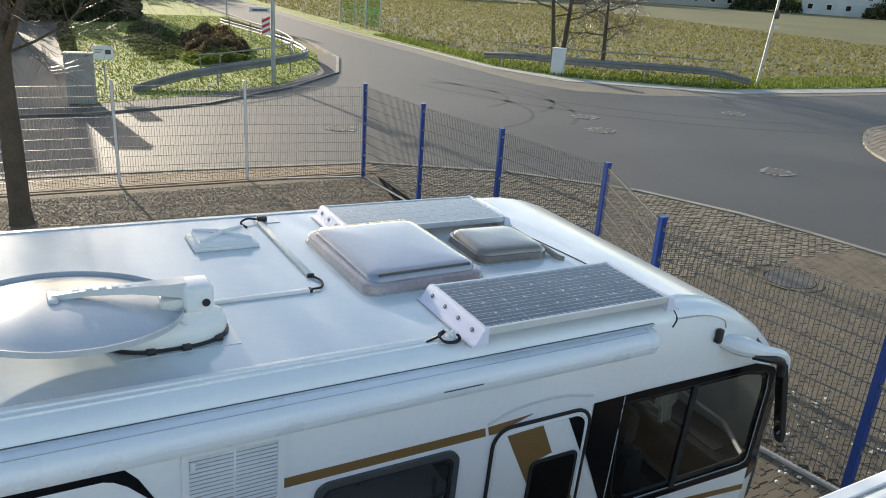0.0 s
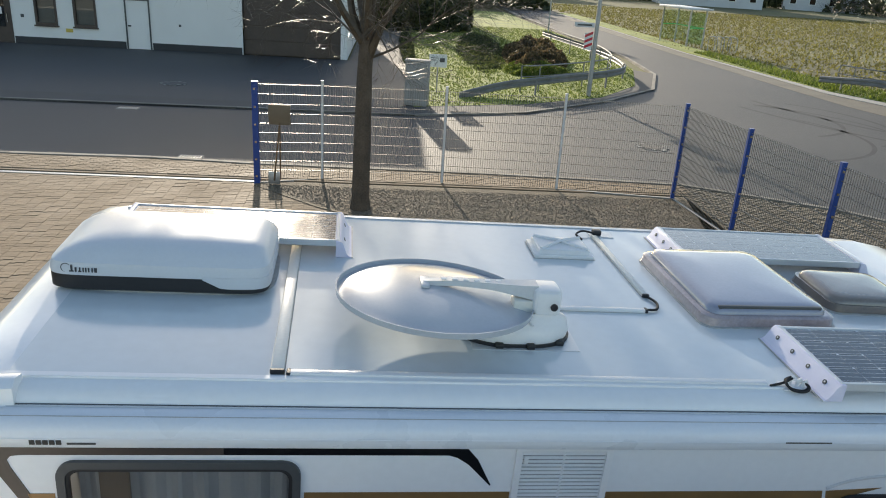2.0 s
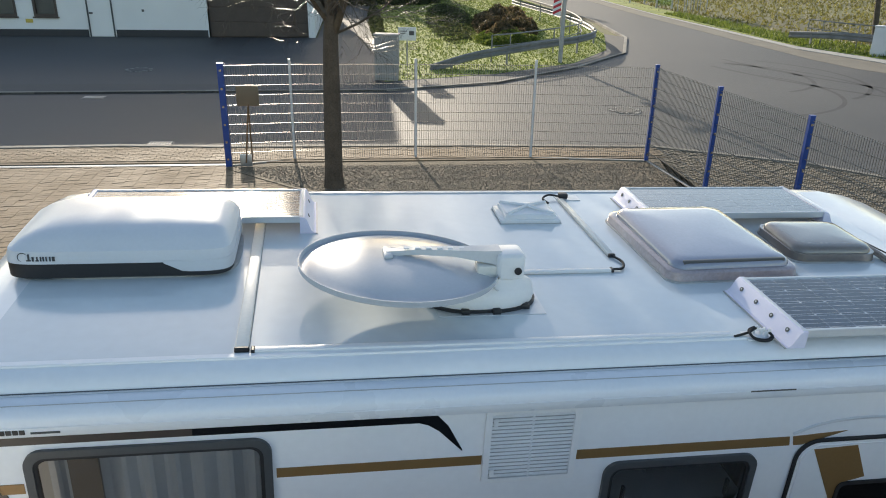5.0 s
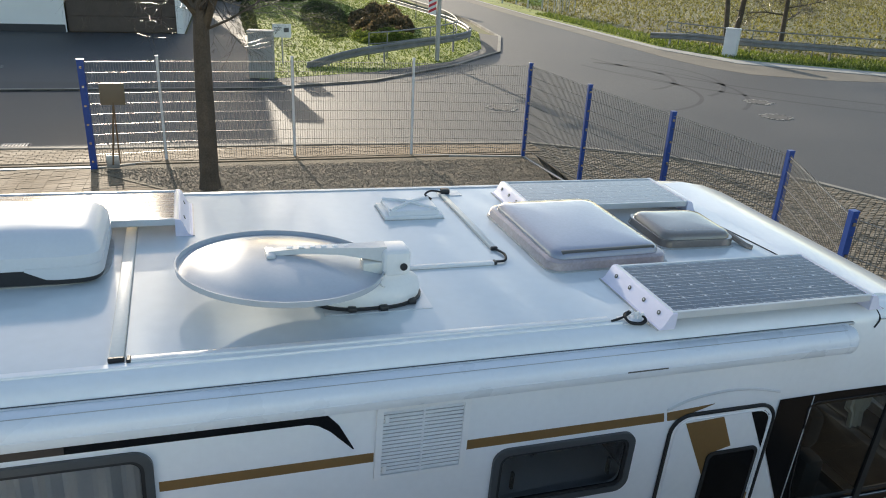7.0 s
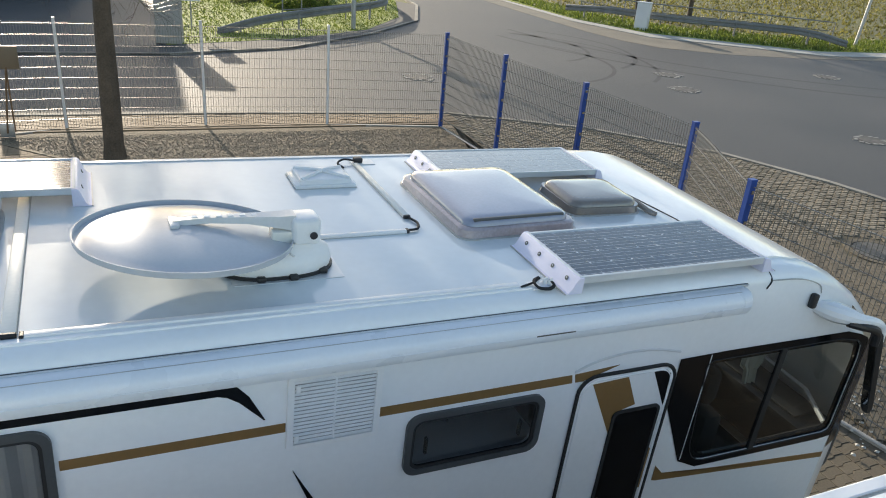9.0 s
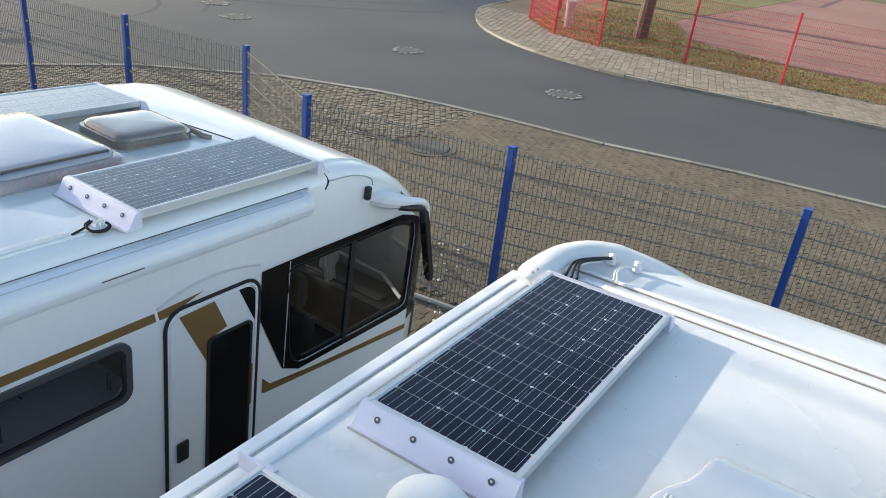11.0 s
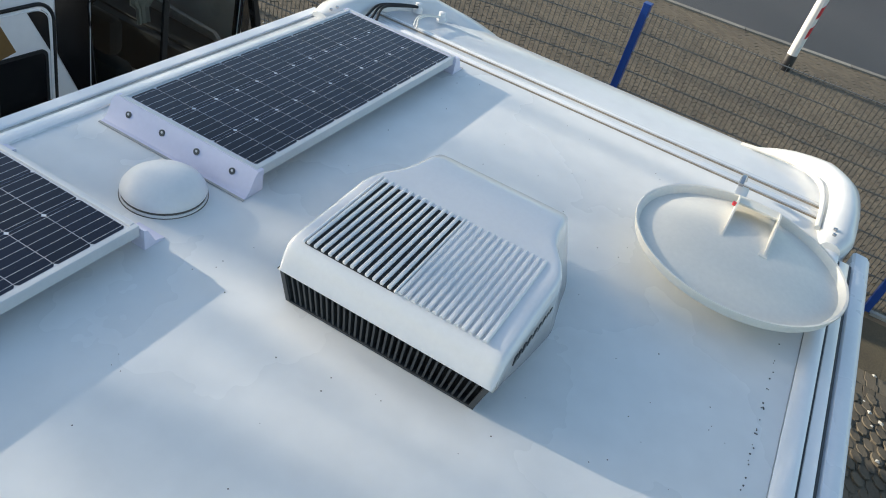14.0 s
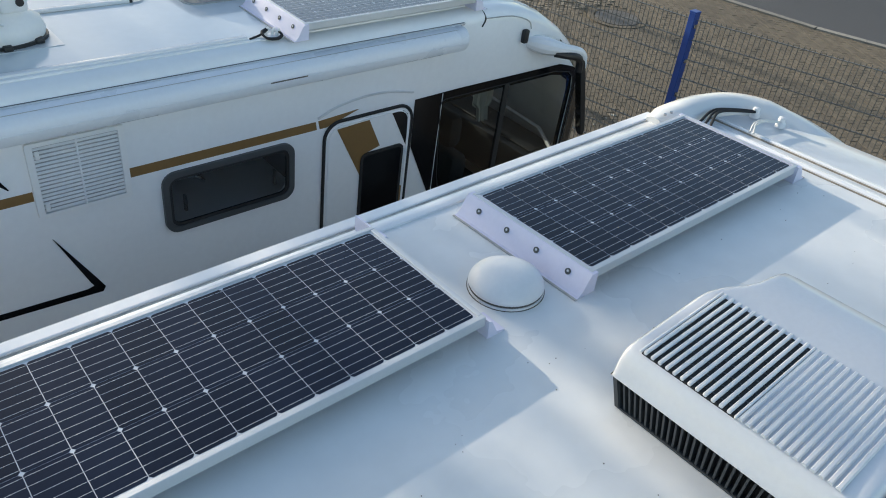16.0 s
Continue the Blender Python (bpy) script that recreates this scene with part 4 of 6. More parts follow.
mound("bramble_bush", 8.1, 38.5, 1.7, 7.0, 1.0, 16000, BRAMBLE, "brown tangled bramble thicket behind the guard rail", 0.09, 31).rotation_euler.z = radians(-7.5)
mound("bramble_bush", 7.2, 32.6, 1.5, 3.0, 0.5, 9000, BLADE, "green overgrown bank behind the guard rail", 0.07, 33).rotation_euler.z = radians(-7.5)
# flat dark leaf patch added in place of the shadow over the ditch
mound("ditch_growth", 5.5, 41.5, 1.4, 10.5, 0.2, 12000, HEDGE, "low dark leaves standing in for the shade along the ditch", 0.09, 36).rotation_euler.z = radians(-4)
mound("hedge", 4.2, 57.5, 2.4, 2.6, 6.8, 9000, HEDGE, "tall dark evergreen bushes behind the lawn", 0.22, 32)
mound("hedge", 1.3, 41.0, 0.35, 9.0, 0.3, 4000, HEDGE, "dark shaded hedge beside the building", 0.12, 35)
mound("hedge", 0.6, 53, 5.5, 3.0, 3.4, 9000, HEDGE, "tall dark evergreen hedge behind the corner", 0.2, 34)
for i, (x, y, s) in enumerate(((-4, 62, 7), (8, 90, 8), (40, 150, 9), (70, 150, 8), (95, 142, 9), (150, 128, 8), (170, 110, 7))):
    mound("far_bush", x, y, s * 1.4, s * 0.6, s * 0.7, 2500, HEDGE, "dark distant hedge and shrubs", 0.5, 40 + i)


def house(x, y, w, d, h, wall, roof, label, turn=0.0, flatroof=False):
    o = thing("distant_house", label, "building", T((x, y, 0)) @ Matrix.Rotation(radians(turn), 4, "Z"), "far buildings")
    part("wall", box(B(), -w / 2, w / 2, -d / 2, d / 2, -0.1, h), wall, o)
    if flatroof:
        part("roof", box(B(), -w / 2 - 0.2, w / 2 + 0.2, -d / 2 - 0.2, d / 2 + 0.2, h, h + 0.3), roof, o)
    else:
        part("roof", loft(B(), [[(s * (w / 2 + 0.3), -d / 2 - 0.4, h), (s * (w / 2 + 0.3), d / 2 + 0.4, h), (s * (w / 2 + 0.3), 0, h + d * 0.4)] for s in (-1, 1)]), roof, o)
    n = max(2, int(w / 3.5))
    for k in range(n):
        xx = -w / 2 + w * (k + 0.5) / n
        for z in ([1.0] if h < 4 else [1.0, 3.6]):
            wi = part("window", box(B(), xx - 0.6, xx + 0.6, -d / 2 - 0.06, -d / 2 - 0.003, z, z + 1.3), PAINTW, o)
            part("pane", box(B(), xx - 0.5, xx + 0.5, -d / 2 - 0.08, -d / 2 - 0.062, z + 0.1, z + 1.2), BLACKF, wi)


for a in ((58, 140, 18, 9, 5.5, DUSTW, TILE, "pale distant house with a tiled roof", -10), (84, 148, 14, 9, 5.5, DUSTW, DARKROOF, "pale distant house with a dark roof", -20), (112, 150, 16, 8, 5, RED, DARKROOF, "red distant barn across the field", -30), (20, 150, 16, 9, 6, DUSTW, TILE, "pale distant house with a tiled roof", 5), (138, 142, 30, 8, 4.5, CONC, DARKROOF, "long grey distant shed behind a wall", -40), (168, 118, 24, 9, 6, DUSTW, TILE, "pale distant house with a tiled roof", -55), (185, 92, 18, 9, 6, DUSTW, DARKROOF, "pale distant house with a dark roof", -60), (2, 120, 14, 9, 6, DUSTW, TILE, "pale distant house with a tiled roof", 0)):
    house(*a)


# ---- the far motorhome ----
mh = thing("motorhome", "white integrated motorhome with bronze and black stripes", "motorhome", FA)
ST = [(-1.46, 2.30, 0.06), (-1.445, 2.50, 0.02), (-1.415, 2.67, 0.0), (-1.335, 2.78, 0.0), (-1.23, 2.83, 0.0), (-1.10, 2.848, 0.0), (1.3, 2.848, 0.0), (3.78, 2.848, 0.0), (4.0, 2.838, 0.0), (4.2, 2.80, 0.0), (4.4, 2.735, 0.0), (4.6, 2.62, 0.0), (4.75, 2.50, 0.0), (4.9, 2.36, 0.0), (5.05, 2.19, 0.05), (5.2, 1.98, 0.14), (5.33, 1.62, 0.28), (5.40, 1.2, 0.38), (5.42, 0.7, 0.42)]
FARY = 2.24


def section(x, top, i):
    zs = min(2.55, top - 0.14)
    n = [(i, 0.45), (i, zs), (i, top - 0.085), (i + 0.012, top - 0.045), (i + 0.045, top - 0.015), (i + 0.11, top), (i + 0.5, top + 0.002)]
    return [(x, y, z) for y, z in n] + [(x, FARY - y, z) for y, z in n[::-1]]


bm = B()
loft(bm, [section(*s) for s in ST])
gone = [f for f in bm.faces if all(abs(v.co.y) < 1e-4 and v.co.z < 2.56 and -1.21 < v.co.x < 4.91 for v in f.verts)]
gone += [f for f in bm.faces if all(4.74 < v.co.x < 5.25 for v in f.verts) and all(v.co.z > (2.49 if v.co.x < 4.8 else 1.97) for v in f.verts) and all(0.1 < v.co.y < FARY - 0.1 for v in f.verts)]
gone += [f for f in bm.faces if all(abs(v.co.y - FARY) < 1e-4 and v.co.z < 2.56 and -1.21 < v.co.x < 4.91 for v in f.verts)]
bmesh.ops.delete(bm, geom=list(set(gone)), context="FACES")
part("body", bm, WHITE, mh, smooth=35)
screen = part("windscreen", loft(B(), [[p for p in section(x, t + 0.004, i)[5:9]] for x, t, i in ST if 4.7 < x < 5.25], False, False), GLASSC, mh, "large curved windscreen")

WIN1, WIN2 = (-0.86, 0.115, 1.93, 2.525), (1.62, 2.40, 1.905, 2.275)
CABW = [(3.50, 2.25), (3.515, 2.278), (3.55, 2.29), (4.62, 2.285), (4.79, 2.25), (4.845, 2.20), (4.865, 2.10), (4.865, 1.55), (4.85, 1.51), (4.80, 1.495), (3.72, 1.515), (3.66, 1.528), (3.61, 1.56), (3.575, 1.61), (3.555, 1.68)]
DOOR = (2.605, 3.265, 0.55, 2.325)
side = [(-1.2, 0.45)] + [(x, 0.45) for x in (4.9,)] + [(4.9, 2.22), (4.75, 2.36), (4.6, 2.48), (4.4, 2.55), (-1.2, 2.55)]
w1, w2 = rrect(WIN1[0] + 0.03, WIN1[1] - 0.03, WIN1[2] + 0.03, WIN1[3] - 0.03, 0.06), rrect(WIN2[0] + 0.03, WIN2[1] - 0.03, WIN2[2] + 0.03, WIN2[3] - 0.03, 0.08)
bm = B()
sheet(bm, side, [w1, w2, CABW], 0.0)
bmesh.ops.solidify(bm, geom=bm.faces[:], thickness=0.03)
for v in bm.verts:
    v.co.y = max(0.0, min(0.03, abs(v.co.y)))
part("side_wall", bm, WHITE, mh, "glossy white side wall", smooth=0)

bm = B()
FW = rrect(0.9, 2.2, 1.75, 2.35, 0.08)
FCW = [(3.9, 2.22), (4.66, 2.22), (4.82, 1.96), (4.82, 1.62), (3.9, 1.62)]
toward(sheet(bm, side, [FCW, FW], FARY), 1, -1)
part("far_side_wall", bm, WHITE, mh, smooth=0)
for poly in (FCW, FW):
    part("far_window", pane(B(), poly, FARY - 0.012), GLASSD, mh, smooth=0)

bm = B()
slab(bm, [(-1.05, 0.13), (3.62, 0.13), (3.72, 0.6), (3.60, 1.5), (3.62, 2.09), (-1.05, 2.09)], RA - 0.01, RA + 0.001, "z")
part("roof_sheet", bm, ROOF_A, mh, "smooth white roof sheet", smooth=0)
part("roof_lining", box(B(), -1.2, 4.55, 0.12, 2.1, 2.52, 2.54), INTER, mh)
part("edge_strip", box(B(), -1.1, 3.75, 0.10, 0.135, RA - 0.01, RA + 0.006, 0.003, 1), WHITE, mh)
part("edge_strip", box(B(), -1.1, 3.6, 2.085, 2.12, RA - 0.01, RA + 0.008, 0.003, 1), ALUW, mh, "narrow aluminium edge strip")
part("groove", box(B(), -1.12, 3.62, -0.006, 0.004, 2.776, 2.790), FRAMEG, mh, "dark gutter groove")
part("gutter_lip", box(B(), -1.12, 3.62, -0.012, -0.004, 2.782, 2.790), ALUW, mh)
# rounded rear corner moulding and its seams
bm = B()
path = curve_pts([(-0.98, 0.03, 2.815), (-1.12, 0.02, 2.81), (-1.27, 0.015, 2.765), (-1.37, 0.012, 2.67), (-1.415, 0.01, 2.54), (-1.425, 0.01, 2.44)], 5)
loft(bm, [[p + Vector((n.x * a, b, n.z * a)) for a, b in ((0.055, 0.06), (0.07, 0.0), (0.045, -0.035), (-0.03, -0.04), (-0.05, -0.01), (-0.05, 0.06))] for p, n in [(p, Vector((-(path[min(i + 1, len(path) - 1)] - path[max(i - 1, 0)]).normalized().z, 0, (path[min(i + 1, len(path) - 1)] - path[max(i - 1, 0)]).normalized().x)) * -1) for i, p in enumerate(path)]])
part("corner_moulding", bm, WHITE, mh, "thick rounded white rear corner moulding", smooth=50)
part("rear_seam", tube(B(), [(-1.345, -0.004, 2.44), (-1.34, -0.004, 0.5)], 0.005, 6), RUBBER, mh)
part("front_seam", tube(B(), curve_pts([(3.62, 0.16, 2.853), (3.72, 0.6, 2.853), (3.60, 1.5, 2.853), (3.58, 2.05, 2.853)], 5), 0.004, 6), RUBBER, mh)
part("cap_seam", tube(B(), curve_pts([(3.76, 0.13, 2.852), (3.80, 0.06, 2.836), (3.81, 0.005, 2.79), (3.78, -0.003, 2.74)], 4), 0.005, 6), RUBBER, mh)
part("cap_seam", tube(B(), curve_pts([(3.81, -0.003, 2.79), (4.05, -0.003, 2.775), (4.22, -0.003, 2.72), (4.26, -0.003, 2.66)], 4), 0.004, 6), SEAL, mh)
part("front_roof_brow", loft(B(), [[(x, y, z + h) for y in (0.16, 0.5, 1.12, 1.74, 2.08)] + [(x, y, z - 0.05) for y in (2.08, 1.74, 1.12, 0.5, 0.16)] for x, z, h in ((3.78, 2.85, 0.0), (3.95, 2.845, 0.012), (4.15, 2.81, 0.014), (4.35, 2.75, 0.01), (4.52, 2.665, 0.0))]), WHITE, mh, "rounded white front roof cap", smooth=50)


# side trim: foils laid on the wall
def foil(poly, mat, y=-0.003, label=""):
    return part("stripe", slab(B(), poly, y, 0.0 + y + 0.0028), mat, mh, label, smooth=0)


foil([(0.13, 2.308), (1.03, 2.308), (1.03, 2.357), (0.13, 2.357)], BROWNF, label="bronze side stripe")
foil([(-0.98, 2.357), (-0.965, 2.308), (-0.875, 2.308), (-0.875, 2.357)], BROWNF)
foil([(1.475, 2.303), (2.555, 2.303), (2.545, 2.355), (1.475, 2.355)], BROWNF)
foil([(2.575, 2.303), (2.62, 2.303), (2.72, 2.345), (2.85, 2.372), (2.563, 2.355)], BROWNF)


def ribbon(pairs, mat, label=""):
    """A foil whose two edges are given point by point."""
    rings = [[(a[0], -0.003, a[1]), (b[0], -0.003, b[1]), (b[0], -0.0002, b[1]), (a[0], -0.0002, a[1])] for a, b in pairs]
    return part("stripe", loft(B(), rings), mat, mh, label, smooth=0)


ribbon([((-0.90, 2.10), (-0.865, 2.10)), ((-1.00, 2.30), (-0.945, 2.30)), ((-1.12, 2.535), (-1.03, 2.49)), ((-1.135, 2.575), (-1.04, 2.525)), ((-1.115, 2.60), (-1.025, 2.545)), ((-1.05, 2.603), (-0.99, 2.550)), ((-0.2, 2.603), (-0.2, 2.552))], DBROWN, "dark brown swoosh stripe")
ribbon([((-0.2, 2.603), (-0.2, 2.552)), ((0.75, 2.602), (0.74, 2.553)), ((0.82, 2.588), (0.78, 2.540)), ((0.87, 2.53), (0.83, 2.505)), ((0.94, 2.395), (0.935, 2.393))], BLACKF, "black swoosh tail")
ribbon([((1.07, 2.075), (1.072, 2.076)), ((1.20, 1.755), (1.235, 1.77)), ((1.215, 1.725), (1.27, 1.70)), ((1.18, 1.715), (1.255, 1.672)), ((0.75, 1.735), (0.75, 1.70))], BLACKF, "black pointed stripe")
foil([(3.33, 1.555), (3.33, 1.44), (3.36, 1.43), (4.9, 1.255), (4.9, 1.30), (3.53, 1.45), (3.40, 1.48)], BROWNF)
outer = [(3.28, 2.34), (3.66, 2.345), (4.66, 2.335), (4.80, 2.295), (4.875, 2.262), (4.895, 2.235), (4.895, 1.45), (4.78, 1.44), (3.66, 1.47), (3.50, 1.55), (3.285, 2.0)]
surround = B()
toward(sheet(surround, outer, [CABW], -0.004), 1, -1)
part("cab_window_surround", surround, BLACKF, mh, "black gloss cab window surround", smooth=0)
for name, poly, mat in (("cab_window", CABW, GLASSC),):
    g = part(name, pane(B(), poly[::-1], 0.006), mat, mh, "clear cab side window", smooth=0)
    g.visible_shadow = False
    loop = [(x, -0.006, z) for x, z in CABW]
    part("seal", tube(B(), loop + [loop[0]], 0.004, 6), RUBBER, g)
    mid = (4.25, 1.9)
    part("reveal", ringslab(B(), CABW, [(mid[0] + (x - mid[0]) * 0.96, mid[1] + (z - mid[1]) * 0.92) for x, z in CABW], 0.008, 0.03), BLACKF, g, "black rubber reveal")
    part("divider", box(B(), 4.10, 4.145, -0.006, 0.012, 1.50, 2.29), RUBBER, g)
part("cab_window_edge", tube(B(), [(3.512, -0.006, 2.335), (3.512, -0.006, 1.56)], 0.003, 6), GREYP, mh, "thin pale line beside the cab window")


rings = []
for x, t, i in [s for s in ST if 4.85 < s[0] < 5.25]:
    zs = min(2.55, t - 0.14)
    rings.append([(x + 0.003, i - 0.004, 1.34), (x + 0.003, i - 0.004, zs), (x + 0.003, i - 0.004, t - 0.085), (x + 0.003, i + 0.008, t - 0.04), (x + 0.004, i + 0.043, t - 0.01), (x + 0.005, i + 0.108, t + 0.005)])
part("front_pillar", toward(loft(B(), rings, False, False), 1, -1), BLACKF, mh, "black gloss front pillar", smooth=0)


def side_window(q, tint, catches):
    x0, x1, z0, z1 = q
    f = part("window", ringslab(B(), rrect(x0, x1, z0, z1, 0.075, 6), rrect(x0 + 0.034, x1 - 0.034, z0 + 0.034, z1 - 0.034, 0.055, 6), -0.018, 0.005), FRAMEG, mh, "grey framed hinged acrylic window")
    bmesh_frame = ringslab(B(), rrect(x0 + 0.032, x1 - 0.032, z0 + 0.032, z1 - 0.032, 0.055, 6), rrect(x0 + 0.05, x1 - 0.05, z0 + 0.05, z1 - 0.05, 0.045, 6), -0.012, 0.004)
    part("seal", bmesh_frame, RUBBER, f)
    p = part("pane", pane(B(), rrect(x0 + 0.045, x1 - 0.045, z0 + 0.045, z1 - 0.045, 0.05, 4), -0.006), tint, f, smooth=0)
    p.visible_shadow = False
    for x in catches:
        part("catch", box(B(), x, x + 0.015, 0.004, 0.03, z0 + 0.1, z0 + 0.2, 0.004, 1), BLACK, f)
    return f


side_window(WIN1, GLASSD, (WIN1[0] + 0.12, WIN1[1] - 0.12))
side_window(WIN2, GLASSD, (WIN2[0] + 0.12, WIN2[1] - 0.12))
# entrance door
dr = part("entrance_door", slab(B(), rrect(DOOR[0] + 0.012, DOOR[1] - 0.012, DOOR[2], DOOR[3] - 0.012, 0.10, 6), -0.010, -0.004), WHITE, mh, "white entrance door with bronze and black panels", smooth=0)
loop = [(x, -0.006, z) for x, z in rrect(DOOR[0], DOOR[1], DOOR[2], DOOR[3], 0.11, 6)]
part("seal", tube(B(), loop + [loop[0]], 0.011, 6), RUBBER, dr)
loop = [(x, -0.008, z) for x, z in rrect(DOOR[0] + 0.03, DOOR[1] - 0.03, DOOR[2] + 0.02, DOOR[3] - 0.03, 0.09, 6)]
part("rim", tube(B(), loop + [loop[0]], 0.006, 6), WHITE, dr)
for poly, mat in (([(2.69, 2.275), (2.925, 2.285), (3.02, 2.085), (2.90, 2.055), (2.88, 1.90)], BROWNF), ([(3.10, 2.29), (3.19, 2.29), (3.225, 2.26), (3.235, 2.03)], BLACKF), ([(3.19, 1.75), (3.235, 1.72), (3.235, 1.42), (3.19, 1.42)], BROWNF)):
    part("panel_stripe", slab(B(), poly, -0.0125, -0.0102), mat, dr, smooth=0)
part("door_window", slab(B(), rrect(2.885, 3.20, 1.05, 2.05, 0.035, 4), -0.018, -0.0102), BLACKF, dr, "dark upright door window", smooth=0)
part("window_edge", ringslab(B(), rrect(2.875, 3.21, 1.04, 2.06, 0.04, 4), rrect(2.893, 3.192, 1.058, 2.042, 0.03, 4), -0.021, -0.0103), RUBBER, dr)
part("handle", box(B(), 2.665, 2.745, -0.03, -0.0102, 1.30, 1.44, 0.012), BLACK, dr, "black recessed handle")
part("door_canopy", tube(B(), curve_pts([(2.56, -0.002, 2.372), (2.70, -0.002, 2.422), (2.90, -0.002, 2.445), (3.08, -0.002, 2.435), (3.26, -0.002, 2.395)], 5), 0.008, 6), GREYP, mh, "curved rain strip over the door")
# fridge grille
gx0, gx1, gz0, gz1 = 1.033, 1.47, 2.208, 2.602
gr = part("vent_grille", ringslab(B(), rrect(gx0, gx1, gz0, gz1, 0.012, 2), rrect(gx0 + 0.03, gx1 - 0.03, gz0 + 0.025, gz1 - 0.02, 0.005, 2), -0.016, -0.0005), PLASTIC, mh, "white slatted refrigerator grille")
part("backing", box(B(), gx0 + 0.029, gx1 - 0.028, -0.002, -0.0006, gz0 + 0.02, gz1 - 0.02), SEAL, gr)
for k in range(17):
    z = gz0 + 0.037 + k * 0.0203
    part("slat", loft(B(), [[(x, -0.006, z + 0.0045), (x, -0.0145, z - 0.001), (x, -0.0145, z - 0.004), (x, -0.006, z + 0.0015)] for x in (gx0 + 0.03, gx1 - 0.03)]), PLASTIC, gr, smooth=0)
part("mullion", box(B(), (gx0 + gx1) / 2 - 0.004, (gx0 + gx1) / 2 + 0.004, -0.012, -0.002, gz0 + 0.02, gz1 - 0.02), PLASTIC, gr)
for z in (gz0 + 0.06, gz1 - 0.06):
    part("latch", box(B(), gx0 + 0.035, gx0 + 0.055, -0.022, -0.012, z - 0.02, z + 0.02, 0.003, 1), PLASTIC, gr)
# lamps, mirror, wheels
lm = part("marker_lamp", box(B(), -1.355, -1.305, -0.045, 0.0, 2.455, 2.545, 0.012), BLACK, mh, "black and red side marker lamp")
part("lens", box(B(), -1.368, -1.34, -0.044, 0.0, 2.46, 2.54, 0.01), REDL, lm)
part("marker_lamp", box(B(), 4.17, 4.215, -0.04, 0.0, 2.575, 2.67, 0.012), BLACK, mh, "small black marker lamp")
mr = part("mirror", loft(B(), [[(4.64 + (2.44 - z) * 0.34 + a * w * 0.48, -0.19 + b * w * 0.58, z) for a, b in ((-0.05, -0.05), (0.035, -0.06), (0.06, 0.0), (0.035, 0.06), (-0.05, 0.05))] for z, w in ((1.80, 0.6), (1.85, 0.95), (2.0, 1.0), (2.34, 1.0), (2.43, 0.9), (2.47, 0.6))]), BLACK, mh, "black bus-style wing mirror", smooth=60)
cv = curve_pts([(4.27, 0.02, 2.56), (4.36, -0.07, 2.55), (4.46, -0.155, 2.54), (4.57, -0.19, 2.525), (4.65, -0.195, 2.475), (4.68, -0.19, 2.38)], 4)
part("arm_cover", tube(B(), cv, [0.028 + 0.036 * math.exp(-((k / (len(cv) - 1) - 0.2) / 0.2) ** 2) for k in range(len(cv))], 12), WHITE, mr, "curved white mirror arm cover")
part("arm", tube(B(), curve_pts([(4.40, -0.14, 2.515), (4.47, -0.185, 2.505), (4.56, -0.205, 2.485), (4.62, -0.20, 2.44), (4.64, -0.195, 2.36)], 4), 0.028, 10), BLACK, mr)
part("shell_edge", tube(B(), [(4.676 + (2.44 - z) * 0.34, -0.19, z) for z in (2.46, 2.40, 2.2, 2.0, 1.86)], 0.012, 8), WHITE, mr, "white edge of the mirror shell")
for z0, z1 in ((1.87, 1.99), (2.03, 2.36)):
    part("mirror_glass", loft(B(), [[(4.600 + (2.44 - z) * 0.34 + a, y, z) for a, y in ((0.012, -0.212), (0.018, -0.212), (0.018, -0.168), (0.012, -0.168))] for z in (z0, z1)]), CHROME, mr)


def wheel(parent, x, y, zc, name="wheel"):
    w = part(name, lathe(B(), [(0.02, -0.11), (0.28, -0.11), (0.335, -0.08), (0.34, 0.0), (0.335, 0.08), (0.28, 0.11), (0.02, 0.11)], 28), RUBBER, parent, "black tyre")
    w.matrix_local = T((x, y, zc)) @ Matrix.Rotation(radians(90), 4, "X")
    part("rim", lathe(B(), [(0.02, 0.09), (0.06, 0.118), (0.2, 0.10), (0.21, 0.115), (0.22, 0.10)], 20), ALU, w)


for x, y in ((-0.2, 0.18), (-0.2, 2.06), (4.1, 0.18), (4.1, 2.06)):
    wheel(mh, x, y, 0.36 + (x - 1.0) * 0.0297 - y * 0.0236)
part("underbody", box(B(), -1.3, 5.1, 0.2, 2.04, 0.35, 0.449), DARKGREY, mh)
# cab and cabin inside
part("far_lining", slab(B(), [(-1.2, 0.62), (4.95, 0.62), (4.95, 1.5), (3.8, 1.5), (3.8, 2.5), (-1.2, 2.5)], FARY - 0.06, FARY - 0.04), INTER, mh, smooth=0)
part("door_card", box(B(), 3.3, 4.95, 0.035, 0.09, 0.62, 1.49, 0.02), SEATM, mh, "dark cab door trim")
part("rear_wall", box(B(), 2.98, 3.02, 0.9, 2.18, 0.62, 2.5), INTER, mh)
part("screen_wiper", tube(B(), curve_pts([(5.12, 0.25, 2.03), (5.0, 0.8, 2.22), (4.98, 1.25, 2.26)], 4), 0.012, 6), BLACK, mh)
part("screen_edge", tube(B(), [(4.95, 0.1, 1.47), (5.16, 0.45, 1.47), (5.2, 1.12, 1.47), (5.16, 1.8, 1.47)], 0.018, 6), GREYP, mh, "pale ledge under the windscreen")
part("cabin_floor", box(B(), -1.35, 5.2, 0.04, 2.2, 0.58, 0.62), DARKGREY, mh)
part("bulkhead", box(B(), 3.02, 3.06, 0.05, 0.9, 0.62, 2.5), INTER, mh)
